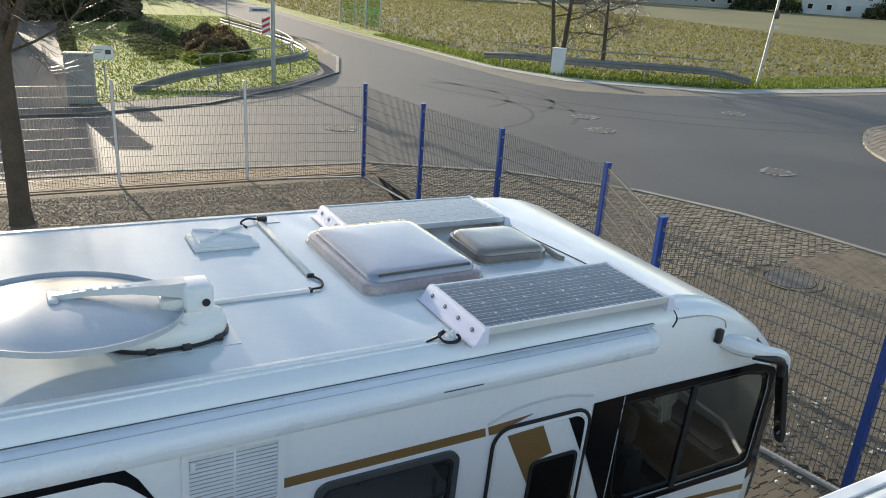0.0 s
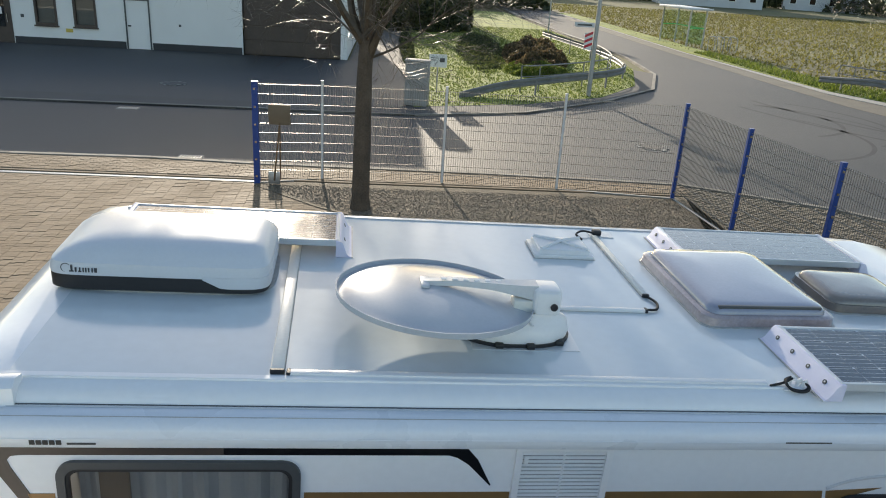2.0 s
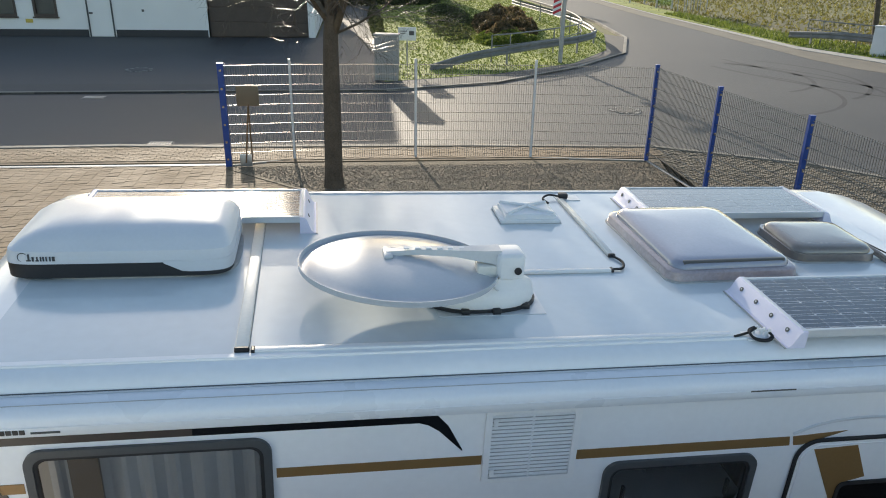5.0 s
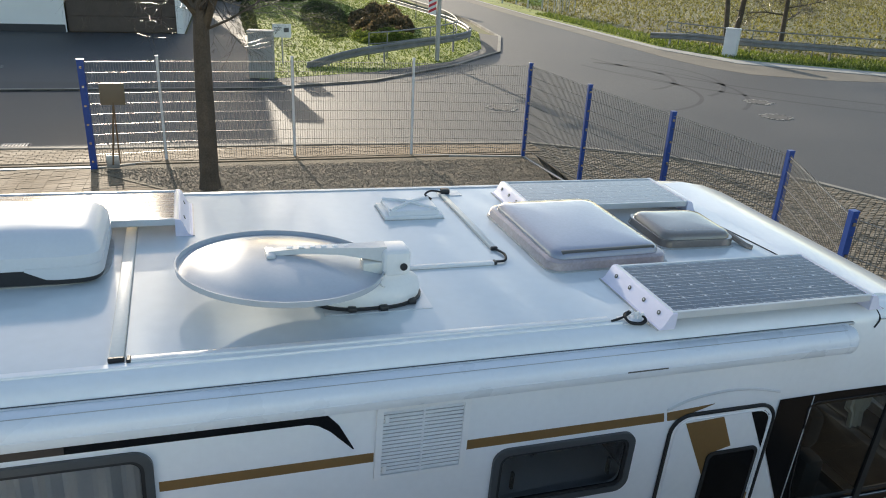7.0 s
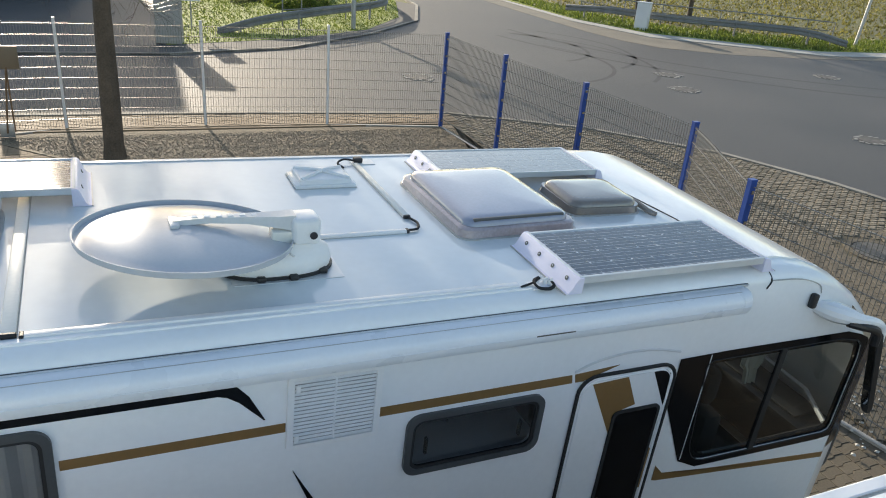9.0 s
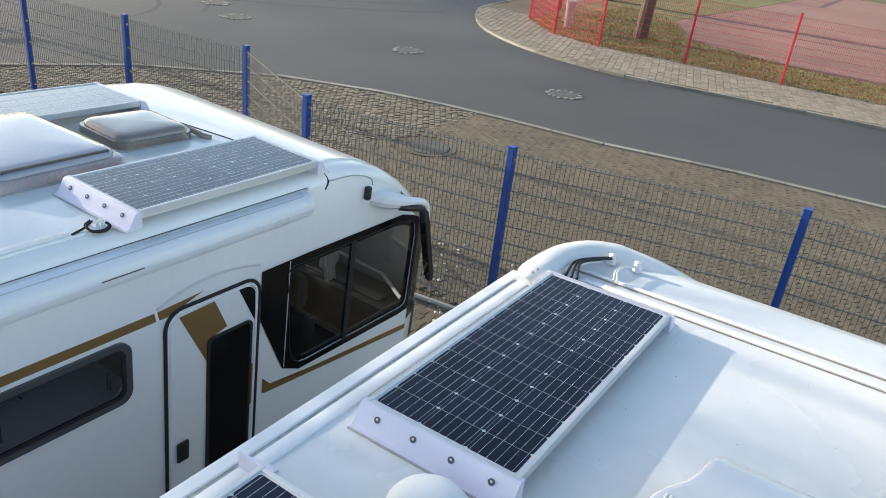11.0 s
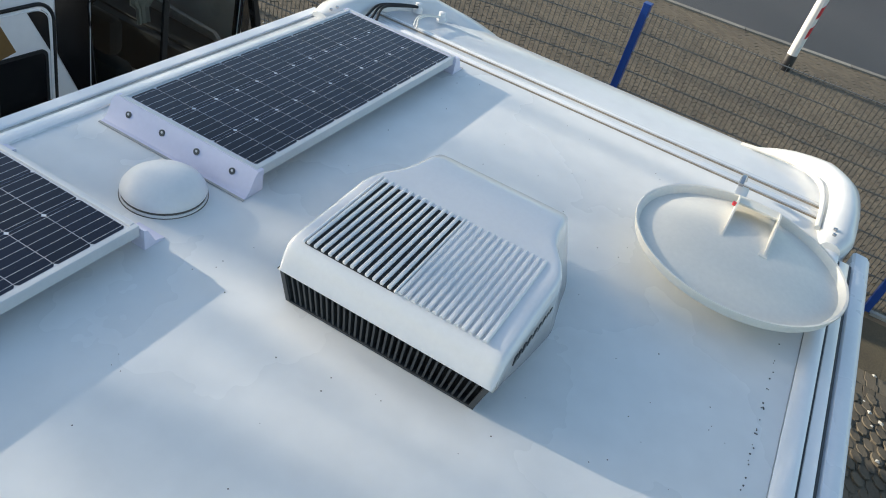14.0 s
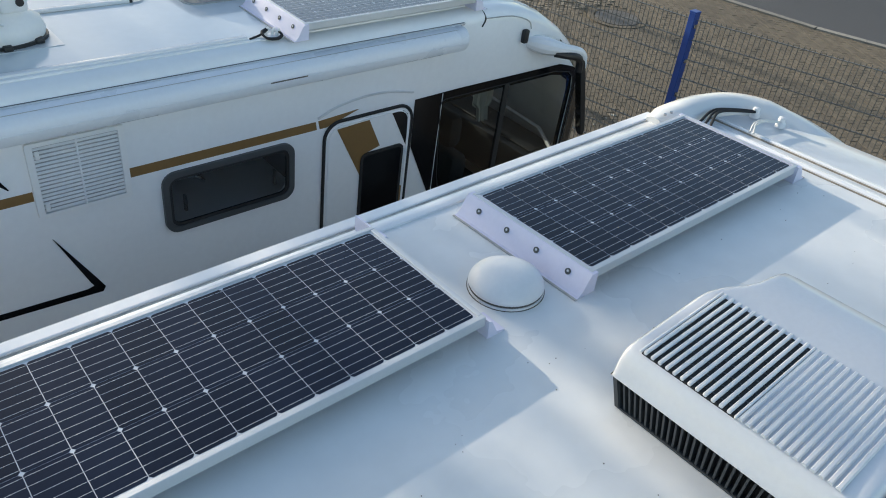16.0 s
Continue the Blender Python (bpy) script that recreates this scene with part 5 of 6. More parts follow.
part("dashboard", box(B(), 4.85, 5.25, 0.12, 2.1, 0.95, 1.36, 0.06), DARKGREY, mh, "dark dashboard")
part("dash_top", box(B(), 4.92, 5.2, 0.3, 1.9, 1.361, 1.38, 0.005, 1), DARKGREY, mh)
for y in (0.24, 1.35):
    s = part("cab_seat", box(B(), 4.05, 4.58, y, y + 0.52, 0.88, 1.06, 0.05), SEATM, mh, "black captain seat")
    part("backrest", box(B(), 3.96, 4.14, y + 0.02, y + 0.5, 1.0, 1.58, 0.06), SEATM, s)
    part("headrest", box(B(), 3.98, 4.12, y + 0.10, y + 0.42, 1.60, 1.88, 0.06), SEATM, s)
    part("base", box(B(), 4.15, 4.45, y + 0.1, y + 0.4, 0.62, 0.88), DARKGREY, s)
    part("armrest", box(B(), 4.12, 4.48, y + 0.46, y + 0.53, 1.22, 1.29, 0.03), SEATM, s)
st = part("steering_wheel", tube(B(), [(4.75 + 0.2 * math.sin(a) * 0.45, 1.6 + 0.2 * math.cos(a), 1.42 + 0.2 * math.sin(a) * 0.9) for a in [math.tau * k / 24 for k in range(25)]], 0.016, 6), BLACK, mh)
part("column", tube(B(), [(4.75, 1.6, 1.42), (4.95, 1.6, 1.25)], 0.03, 8), BLACK, st)
part("spoke", tube(B(), [(4.75, 1.42, 1.42), (4.75, 1.78, 1.42)], 0.018, 6), GREYP, st)
part("cab_curtain", loft(B(), [[(3.94 + c + (0.011 * k if q else 0.02 * k) + 0.004 * math.sin(k * 2.2), 0.13 + 0.014 * math.sin(k * 1.9), z) for k in range(11)] for z, c, q in ((2.26, 0, 0), (2.10, 0.0, 0), (2.06, 0.05, 1), (1.95, 0.07, 1))], False, False), FABRIC, mh, "beige folded cab curtain")
cur = B()
loft(cur, [[(-0.82 + k * 0.0185, 0.12 + 0.018 * math.sin(k * 1.05) * (1 + 0.4 * math.sin(k * 0.31)), z) for k in range(51)] for z in (1.9, 2.53)], False, False)
part("window_curtain", cur, GREYP, mh, "grey pleated blind behind the rear window")
part("wood_strip", box(B(), -0.72, -0.60, 0.06, 0.08, 1.9, 2.55), WOOD, mh)
part("worktop", box(B(), 1.5, 2.5, 0.04, 0.62, 1.82, 1.86), GREYP, mh)
part("tap", tube(B(), curve_pts([(1.72, 0.16, 1.86), (1.72, 0.16, 2.07), (1.78, 0.16, 2.12), (1.88, 0.17, 2.10), (1.93, 0.18, 2.05)], 4), 0.014, 8), CHROME, mh, "chrome tap behind the kitchen window")
part("kitchen_cabinet", box(B(), 1.2, 2.95, 1.5, 1.9, 0.74, 1.6), WOOD, mh)

# awning cassette on the wall
aw = thing("awning", "closed pale blue-white awning cassette along the roof edge", "awning", FA)
prof = [(0.0, 2.782), (-0.03, 2.788), (-0.065, 2.780), (-0.09, 2.762), (-0.104, 2.738), (-0.108, 2.712), (-0.105, 2.709), (-0.108, 2.706), (-0.105, 2.68), (-0.092, 2.655), (-0.07, 2.641), (0.0, 2.632)]
part("cassette", loft(B(), [[(x, y, z) for y, z in prof] for x in (-1.06, 3.52)]), AWNING, aw, smooth=30)
for x0, x1 in ((-1.125, -1.06), (3.52, 3.585)):
    part("end_cap", loft(B(), [[(x, y * s, 2.71 + (z - 2.71) * s) for y, z in prof] for x, s in ((x0, 0.94 if x0 < 0 else 1.01), (x0 + 0.02, 1.01), (x1 - 0.02, 1.01), (x1, 1.01 if x0 < 0 else 0.94))]), GREYP if x0 < 0 else AWNING, aw, "rounded end cap", smooth=30)
part("scratch", box(B(), 2.20, 2.42, -0.1085, -0.104, 2.702, 2.708), DIRT, aw, "dark scratch along the front seam")
for k in range(5):
    part("maker_mark", box(B(), -0.90 + k * 0.024, -0.881 + k * 0.024, -0.1095, -0.10, 2.680, 2.700), BLACK, aw, "black maker's mark")
part("model_mark", box(B(), -0.765, -0.66, -0.1085, -0.10, 2.680, 2.688), DARKGREY, aw)
part("seam", box(B(), -1.06, 3.52, -0.0665, -0.0635, 2.7795, 2.7815), SEAL, aw, "fine seam along the top")


# ---- on its roof ----
def solar(name, L, Wd, nx, ny, h, cell, label, m, bars=5, bw=0.0007, group="solar panels", ends=(True, True), screws=4, wide=0.072):
    """A panel whose frame corner is the origin: cells in a frame on white brackets at its two ends."""
    p = thing(name, label, "solar panel", m, group)
    part("backsheet", box(B(), 0.01, L - 0.01, 0.01, Wd - 0.01, h - 0.012, h - 0.006), BACKSHEET, p)
    for a in ((0, L, 0, 0.018), (0, L, Wd - 0.018, Wd), (0, 0.018, 0.018, Wd - 0.018), (L - 0.018, L, 0.018, Wd - 0.018)):
        part("frame_bar", box(B(), *a, h - 0.038, h, 0.002, 1), ALUW, p, "aluminium frame bar")
    cx, cy = (L - 0.05) / nx, (Wd - 0.05) / ny
    c, g, gy = 0.0080, 0.0011, 0.0007
    me = None
    for i in range(nx):
        for j in range(ny):
            if me is None:
                bm = B()
                slab(bm, [(c, gy), (cx - c, gy), (cx - g, c), (cx - g, cy - c), (cx - c, cy - gy), (c, cy - gy), (g, cy - c), (g, c)], 0, 0.0004, "z")
                ob = part("cell", bm, cell, p, smooth=0)
                me = ob.data
            else:
                ob = new("cell", me)
                ob.parent = p
            ob.location = (0.025 + i * cx, 0.025 + j * cy, h - 0.0058)
    bm = B()
    for j in range(ny):
        for k in range(bars):
            y = 0.025 + j * cy + cy * (0.07 + 0.86 * k / (bars - 1))
            for i in range(nx):
                box(bm, 0.025 + i * cx + 0.002, 0.025 + (i + 1) * cx - 0.002, y - bw, y + bw, h - 0.0055, h - 0.0051)
    tagged(part("busbar_grid", bm, BUSBAR, p, "thin silver busbars", smooth=0), kind="stuff")
    for e, s in ((0, -1), (1, 1)):
        if not ends[e]:
            continue
        x = 0 if e == 0 else L
        pr = [(x - s * 0.02, h - 0.002), (x + s * 0.006, h - 0.002), (x + s * 0.018, h - 0.012), (x + s * 0.045, 0.02), (x + s * 0.06, 0.006), (x + s * wide, 0.004), (x + s * wide, 0.0), (x - s * 0.02, 0.0)]
        b = part("bracket", loft(B(), [[(a, y, z) for a, z in pr] for y in (-0.012, Wd + 0.012)]), LILAC, p, "lilac-white plastic corner bracket", smooth=30)
        for k in range(screws):
            y = Wd * (k + 0.5) / screws
            mid = T((x + s * 0.0315, y, h * 0.62)) @ Matrix.Rotation(radians(68 * s), 4, "Y")
            # no hole is cut: a dark disc paints the shade round each screw
            bm = B()
            disc(bm, 0, 0, -0.004, 0.0115, 0.0046, 16)
            q = part("screw_recess", bm, FRAMEG, b, "dark disc drawn for the shade in the screw hole")
            q.matrix_local = mid
            q = part("screw", disc(B(), -0.002 * s, 0, -0.001, 0.0048, 0.0018, 8), GREYP, b)
            q.matrix_local = mid
        part("sealant_bead", box(B(), min(x + s * wide, x + s * (wide + 0.008)), max(x + s * wide, x + s * (wide + 0.008)), -0.014, Wd + 0.014, 0.0, 0.004), SEAL, b)
    return p


solar("solar_panel", 1.25, 0.545, 9, 4, 0.085, CELL1, "blue solar panel on lilac brackets, glossy in the sky light", FA @ T((2.47, 0.01, RA + 0.002)), bars=4)
solar("solar_panel", 1.19, 0.50, 9, 4, 0.085, CELL2, "pale shining solar panel near the roof's far edge", FA @ T((2.38, 1.46, RA + 0.002)), bars=4, bw=0.0003)
solar("solar_panel", 1.24, 0.48, 9, 4, 0.10, CELLR, "solar panel with the sun glaring on it behind the cooler", FA @ T((-1.0, 1.43, RA + 0.002)), bars=4, screws=2)

# roof cooler, white with a black lower band
ac = thing("air_conditioner", "white rounded roof air conditioner with a black lower band", "air conditioner", FA @ T((-0.632, 1.19, RA)))


def acring(z, sx, sy, shift=0.0, n=40, e=4.5):
    return [(math.copysign(abs(math.cos(a)) ** (2 / e), math.cos(a)) * sx + shift, math.copysign(abs(math.sin(a)) ** (2 / e), math.sin(a)) * sy, z) for a in [math.tau * k / n for k in range(n)]]


part("shell", loft(B(), [acring(0.094, 0.530, 0.332, e=9), acring(0.12, 0.531, 0.333, e=9), acring(0.156, 0.524, 0.328, 0.004, e=9), acring(0.161, 0.516, 0.322, 0.008, e=9), acring(0.19, 0.492, 0.298, 0.022, e=8), acring(0.218, 0.452, 0.262, 0.04, e=7), acring(0.238, 0.40, 0.212, 0.055, e=5), acring(0.249, 0.30, 0.13, 0.06, e=4), acring(0.252, 0.05, 0.03, 0.06, e=2.5)]), CASEW, ac, smooth=32)
part("base", loft(B(), [acring(0.012, 0.515, 0.318, e=9), acring(0.022, 0.528, 0.331, e=9), acring(0.093, 0.5295, 0.3318, e=9)]), BLACK, ac, "black lower band", smooth=50)
rows = []
for k in range(-30, 31):
    a = 1.556 * k / 30
    x, y = math.cos(a) ** (2 / 9) * 0.533, math.copysign(abs(math.sin(a)) ** (2 / 9), a) * 0.3355
    zb = 0.094 - 0.05 * min(1.0, max(0.0, (x - 0.20) / 0.10))
    rows.append([(x, y, zb), (x, y, 0.104), (x * 0.985, y * 0.985, 0.104), (x * 0.985, y * 0.985, zb)])
part("skirt", loft(B(), rows), CASEW, ac, "white skirt round the rear end", smooth=40)
part("sealing_foot", loft(B(), [acring(0.0, 0.50, 0.31, 0.05), acring(0.014, 0.50, 0.31, 0.05)]), SEAL, ac)
for x, w, h in ((-0.405, 0.008, 0.034), (-0.412, 0.02, 0.006), (-0.386, 0.008, 0.022), (-0.370, 0.014, 0.006), (-0.366, 0.006, 0.022), (-0.350, 0.006, 0.022), (-0.338, 0.006, 0.022), (-0.325, 0.006, 0.022), (-0.309, 0.006, 0.022), (-0.296, 0.012, 0.022)):
    y = -0.333 * (1 - (abs(x + w / 2) / 0.532) ** 9) ** (1 / 9)
    part("maker_mark", box(B(), x, x + w, y - 0.003, y + 0.006, 0.112, 0.112 + h), DARKGREY, ac, "small dark maker's mark", smooth=0)
part("maker_ring", tube(B(), [(-0.43 + 0.022 * math.cos(a), -0.3235, 0.129 + 0.022 * math.sin(a)) for a in [math.tau * k / 20 for k in range(21)]], 0.002, 5), DARKGREY, ac)

# satellite dish lying on its turning mount
dish = thing("satellite_dish", "light grey oval satellite dish folded flat on its mount", "satellite dish", FA @ T((0.70, 0.605, RA)))
dm = T((0, 0, 0.175)) @ pose(0, 0, 0, -1.5, 1.0, -15) @ Matrix.Diagonal((1.06, 0.93, 1, 1))
bm = lathe(B(), [(0.02, 0.052), (0.15, 0.045), (0.28, 0.028), (0.38, 0.006), (0.425, -0.008), (0.443, -0.010), (0.446, 0.012), (0.452, 0.012), (0.450, -0.016), (0.43, -0.02), (0.3, 0.008), (0.02, 0.035)], 56)
o = part("reflector", bm, DISHM, dish, smooth=50)
o.matrix_local = dm
arm = B()
loft(arm, [[(x, y + dy, z + dz) for dy, dz in ((-w, 0), (-w * 0.8, t), (w * 0.8, t), (w, 0))] for x, y, z, w, t in ((-0.06, 0.02, 0.222, 0.022, 0.022), (0.10, 0.0, 0.236, 0.026, 0.026), (0.26, -0.03, 0.238, 0.032, 0.032), (0.40, -0.06, 0.225, 0.045, 0.055), (0.47, -0.075, 0.215, 0.05, 0.075))])
part("arm", arm, GREYP, dish, "pale grey support arm with raised letters", smooth=40)
part("arm_foot", box(B(), -0.075, -0.03, -0.045, 0.075, 0.222, 0.242, 0.012), GREYP, dish)
for k in range(6):
    part("raised_letter", box(B(), 0.02 + k * 0.052, 0.05 + k * 0.052, -0.016 - k * 0.005, 0.012 - k * 0.005, 0.26 + 0.0015 * k, 0.266 + 0.0015 * k, 0.004, 1), PLASTIC, dish)
part("head", box(B(), 0.45, 0.585, -0.16, -0.01, 0.15, 0.285, 0.03, 3), PLASTIC, dish, "white pivot head")
part("pivot", tube(B(), [(0.545, -0.168, 0.205), (0.545, 0.0, 0.205)], 0.018, 12), BLACK, dish)
part("yoke", box(B(), 0.36, 0.47, -0.125, -0.04, 0.13, 0.215, 0.01), CREAM, dish)
part("turntable", loft(B(), [[(0.44 + r * 1.9 * math.cos(a) * 1.0 - (0.09 if math.cos(a) < 0 else 0) * 1.0, -0.045 + r * 1.25 * math.sin(a), z) for a in [math.tau * k / 36 for k in range(36)]] for r, z in ((0.115, 0.02), (0.118, 0.05), (0.11, 0.10), (0.085, 0.125), (0.075, 0.155))]), PLASTIC, dish, "white turntable housing", smooth=50)
part("base_ring", loft(B(), [[(0.44 + r * 1.9 * math.cos(a) - (0.09 if math.cos(a) < 0 else 0), -0.045 + r * 1.25 * math.sin(a), z) for a in [math.tau * k / 36 for k in range(36)]] for r, z in ((0.122, 0.004), (0.122, 0.02))]), BLACK, dish, "black base seal")
for x, y in ((0.30, -0.19), (0.60, -0.15), (0.45, -0.195), (0.62, 0.02)):
    part("clamp", box(B(), x - 0.02, x + 0.02, y - 0.02, y + 0.02, 0.004, 0.028, 0.006), BLACK, dish)
part("base_plate", box(B(), 0.17, 0.69, -0.215, 0.16, 0.0, 0.004), ALUW, dish, "thin grey base plate", smooth=0)
part("cable", tube(B(), curve_pts([(0.42, -0.13, 0.15), (0.44, -0.17, 0.12), (0.47, -0.16, 0.10)], 4), 0.005, 6), GREYP, dish)

# small square vent
vt = thing("roof_vent", "small white square roof vent with a cross-shaped lid", "roof vent", FA @ T((1.62, 1.66, RA)))
part("base", box(B(), -0.19, 0.19, -0.13, 0.13, 0, 0.025, 0.006), PLASTIC, vt)
part("lid", loft(B(), [[(a * s, b * s * 0.75, z) for a, b in ((-0.16, -0.15), (0.16, -0.15), (0.16, 0.15), (-0.16, 0.15))] for s, z in ((1, 0.025), (1, 0.05), (0.92, 0.056), (0.05, 0.064))]), PLASTIC, vt, smooth=20)
for s in (-1, 1):
    part("lid_rib", tube(B(), [(-0.15, -0.105 * s, 0.057), (0, 0, 0.074), (0.15, 0.105 * s, 0.057)], 0.011, 6), PLASTIC, vt)
part("seal", box(B(), -0.196, 0.196, -0.136, 0.136, -0.001, 0.004), SEAL, vt)

# large and small roof lights


def rooflight(name, x0, x1, y0, y1, h, dome, rim, label, yaw=0.0, k=0.047):
    cx, cy, a, b = (x0 + x1) / 2, (y0 + y1) / 2, (x1 - x0) / 2, (y1 - y0) / 2
    o = thing(name, label, "roof light", FA @ T((cx, cy, RA)) @ Matrix.Rotation(radians(yaw), 4, "Z"), "roof lights")

    def ring(sx, sy, z, r=0.08):
        return [(p[0], p[1], z) for p in rrect(-sx, sx, -sy, sy, min(r, sx * 0.9, sy * 0.9), 6)]
    part("flange", loft(B(), [ring(a, b, 0.0), ring(a, b, 0.006), ring(a - 0.01, b - 0.01, 0.010)]), SEAL, o)
    part("rim", loft(B(), [ring(a - 0.008, b - 0.008, 0.01), ring(a - 0.014, b - 0.014, h * 0.40), ring(a - k * 0.5, b - k * 0.5, h * 0.46), ring(a - k + 0.003, b - k + 0.003, h * 0.47), ring(a - k - 0.005, b - k - 0.005, h * 0.44)]), rim, o, "clear pinkish-grey rim", smooth=40)
    part("dome", loft(B(), [ring(a - k, b - k, h * 0.42, 0.075), ring(a - k - 0.004, b - k - 0.004, h * 0.58, 0.075), ring(a - k - 0.012, b - k - 0.012, h * 0.68, 0.072), ring(a - k - 0.031, b - k - 0.031, h * 0.75, 0.068)] + [ring((a - k - 0.031) * f, (b - k - 0.031) * f, h * g, 0.065 * f) for f, g in ((0.85, 0.785), (0.6, 0.815), (0.3, 0.832), (0.04, 0.836))]), dome, o, smooth=45)
    return o


sk = rooflight("roof_light", 2.12, 2.92, 0.675, 1.62, 0.13, MILKY, PINKR, "large milky acrylic roof light with a pinkish rim", 2.0)
part("lid_bar", box(B(), -0.30, 0.30, -0.412, -0.388, 0.080, 0.102, 0.006), FRAMEG, sk, "dark bar along the lid edge")
rooflight("roof_light", 2.995, 3.545, 0.87, 1.37, 0.115, SMOKY, SMOKY, "small smoky domed roof light", -2.0, 0.028)
solo("wind_deflector", tube(B(), curve_pts([(-0.02, 0.28, 0.02), (-0.03, 0.1, 0.03), (0.0, -0.1, 0.03), (0.02, -0.24, 0.015), (0.05, -0.27, 0.006)], 5), 0.019, 8), SMOKY, "curved brown-grey wind deflector beside the small roof light", "deflector", FA @ T((3.56, 1.1, RA)))


# cable ducts and junctions
def duct(pts, w, h, mat, label, name="cable_duct"):
    (x0, y0), (x1, y1) = pts
    L, a = math.hypot(x1 - x0, y1 - y0), math.atan2(y1 - y0, x1 - x0)
    o = thing(name, label, "cable duct", FA @ T((x0, y0, RA)) @ Matrix.Rotation(a, 4, "Z"), "cable ducts")
    part("cover", box(B(), 0, L, -w / 2, w / 2, 0, h, 0.004, 2), mat, o)
    part("bead", box(B(), 0, L, -w / 2 - 0.004, w / 2 + 0.004, 0, 0.003), SEAL, o)
    part("end_plug", box(B(), L - 0.006, L + 0.012, -w / 2 - 0.003, w / 2 + 0.003, 0, h + 0.003, 0.004, 1), BLACK, o)
    return o


duct([(-0.01, 1.75), (0.0, 0.155)], 0.055, 0.02, CREAM, "cream plastic cable duct across the roof")
duct([(2.2, 0.135), (0.05, 0.15)], 0.035, 0.016, PLASTIC, "white cable duct along the roof edge")
duct([(1.93, 1.93), (1.95, 1.02)], 0.035, 0.02, CREAM, "cream cable duct with a black end")
duct([(1.25, 0.835), (1.88, 0.835)], 0.032, 0.018, PLASTIC, "white cable duct towards the dish")
cb = thing("cable_loop", "black cable bending between two ducts", "cable", FA @ T((1.9, 0.9, RA)))
part("wire", tube(B(), curve_pts([(-0.02, -0.06, 0.012), (0.05, -0.05, 0.012), (0.08, 0.03, 0.012), (0.055, 0.11, 0.012)], 6), 0.007, 8), RUBBER, cb)
cb = thing("cable_gland", "black cable and gland at the far roof edge", "cable", FA @ T((1.93, 1.97, RA)))
part("plate", box(B(), -0.02, 0.14, -0.04, 0.06, 0, 0.006), ALUW, cb)
part("gland", box(B(), 0.0, 0.06, -0.02, 0.03, 0.006, 0.04, 0.008), BLACK, cb)
part("wire", tube(B(), curve_pts([(0.0, 0.0, 0.02), (-0.07, 0.0, 0.03), (-0.12, -0.03, 0.015), (-0.10, -0.10, 0.008)], 5), 0.007, 8), RUBBER, cb)
cb = thing("cable_gland", "looped black cables and white glands beside the solar panel", "cable", FA @ T((2.32, 0.125, RA)) @ Matrix.Diagonal((0.72, 0.72, 0.85, 1)))
part("plate", box(B(), -0.08, 0.13, -0.06, 0.05, 0, 0.005), PLASTIC, cb)
for x, y in ((0.0, 0.03), (0.035, 0.0), (0.06, -0.02)):
    part("gland", tube(B(), [(x, y, 0.005), (x, y, 0.03), (x + 0.02, y - 0.01, 0.045)], 0.014, 10), PLASTIC, cb)
for k, yy in enumerate((0.0, -0.015)):
    part("wire", tube(B(), curve_pts([(0.0, 0.03, 0.04), (-0.05, 0.01 + yy, 0.03), (-0.04, -0.05 + yy, 0.012), (0.03, -0.075 + yy, 0.01), (0.08, -0.05 + yy, 0.02), (0.06, -0.02, 0.04)], 5), 0.0075, 8), RUBBER, cb)
part("wire", tube(B(), curve_pts([(0.01, 0.02, 0.04), (-0.06, 0.0, 0.02), (-0.16, -0.02, 0.01)], 5), 0.0075, 8), RUBBER, cb)


# ---- the near motorhome ----
nb = thing("motorhome", "white motorhome with a dusty flat roof, parked alongside", "motorhome", FB)
YL, YR = -1.325, -4.03
SB = [(-2.3, 2.4, 0.05), (-2.28, 2.55, 0.0), (-2.1, 2.685, 0.0), (1.0, 2.685, 0.0), (3.9, 2.685, 0.0), (4.12, 2.682, 0.0), (4.28, 2.672, 0.02), (4.39, 2.652, 0.05), (4.46, 2.618, 0.09), (4.505, 2.55, 0.13), (4.535, 2.42, 0.18), (4.58, 2.0, 0.26), (4.9, 1.3, 0.4), (5.2, 1.1, 0.45), (5.25, 0.6, 0.5)]


def bsec(x, top, i):
    n = [(i, 0.45), (i, top - 0.16), (i + 0.004, top - 0.09), (i + 0.015, top - 0.035), (i + 0.04, top - 0.008), (i + 0.09, top), (i + 0.6, top + 0.001)]
    return [(x, YL - y, z) for y, z in n] + [(x, YR + y, z) for y, z in n[::-1]]


part("body", loft(B(), [bsec(*s) for s in SB]), CAPW, nb, smooth=35)
part("roof_sheet", slab(B(), [(-2.05, -1.465), (3.84, -1.465), (3.84, -3.915), (-2.05, -3.915)], RB - 0.02, RB + 0.0005, "z"), ROOF_B, nb, "dusty white roof sheet", smooth=0)
part("edge_rail", loft(B(), [[(x, y, RB + z) for y, z in ((-1.337, -0.03), (-1.337, 0.007), (-1.340, 0.012), (-1.345, 0.014), (-1.390, 0.014), (-1.396, 0.011), (-1.398, -0.03))] for x in (-2.1, 3.70)]), WHITE, nb, "white flat-topped aluminium edge rail", smooth=15)
part("edge_rail", box(B(), -2.1, 3.70, -1.470, -1.409, RB - 0.02, RB + 0.009, 0.004), WHITE, nb, "flat white inner rail")
part("rail_dirt", box(B(), -2.1, 3.70, -1.410, -1.397, RB - 0.02, RB + 0.007), RAILD, nb, "grey dirt in the rail groove")
part("edge_rail", loft(B(), [[(x, y, RB + z) for y, z in ((-3.918, -0.02), (-3.918, 0.004), (-3.930, 0.012), (-3.968, 0.012), (-3.982, 0.004), (-3.984, -0.02))] for x in (-2.1, 3.62)]), WHITE, nb, "white rounded aluminium edge rail", smooth=40)
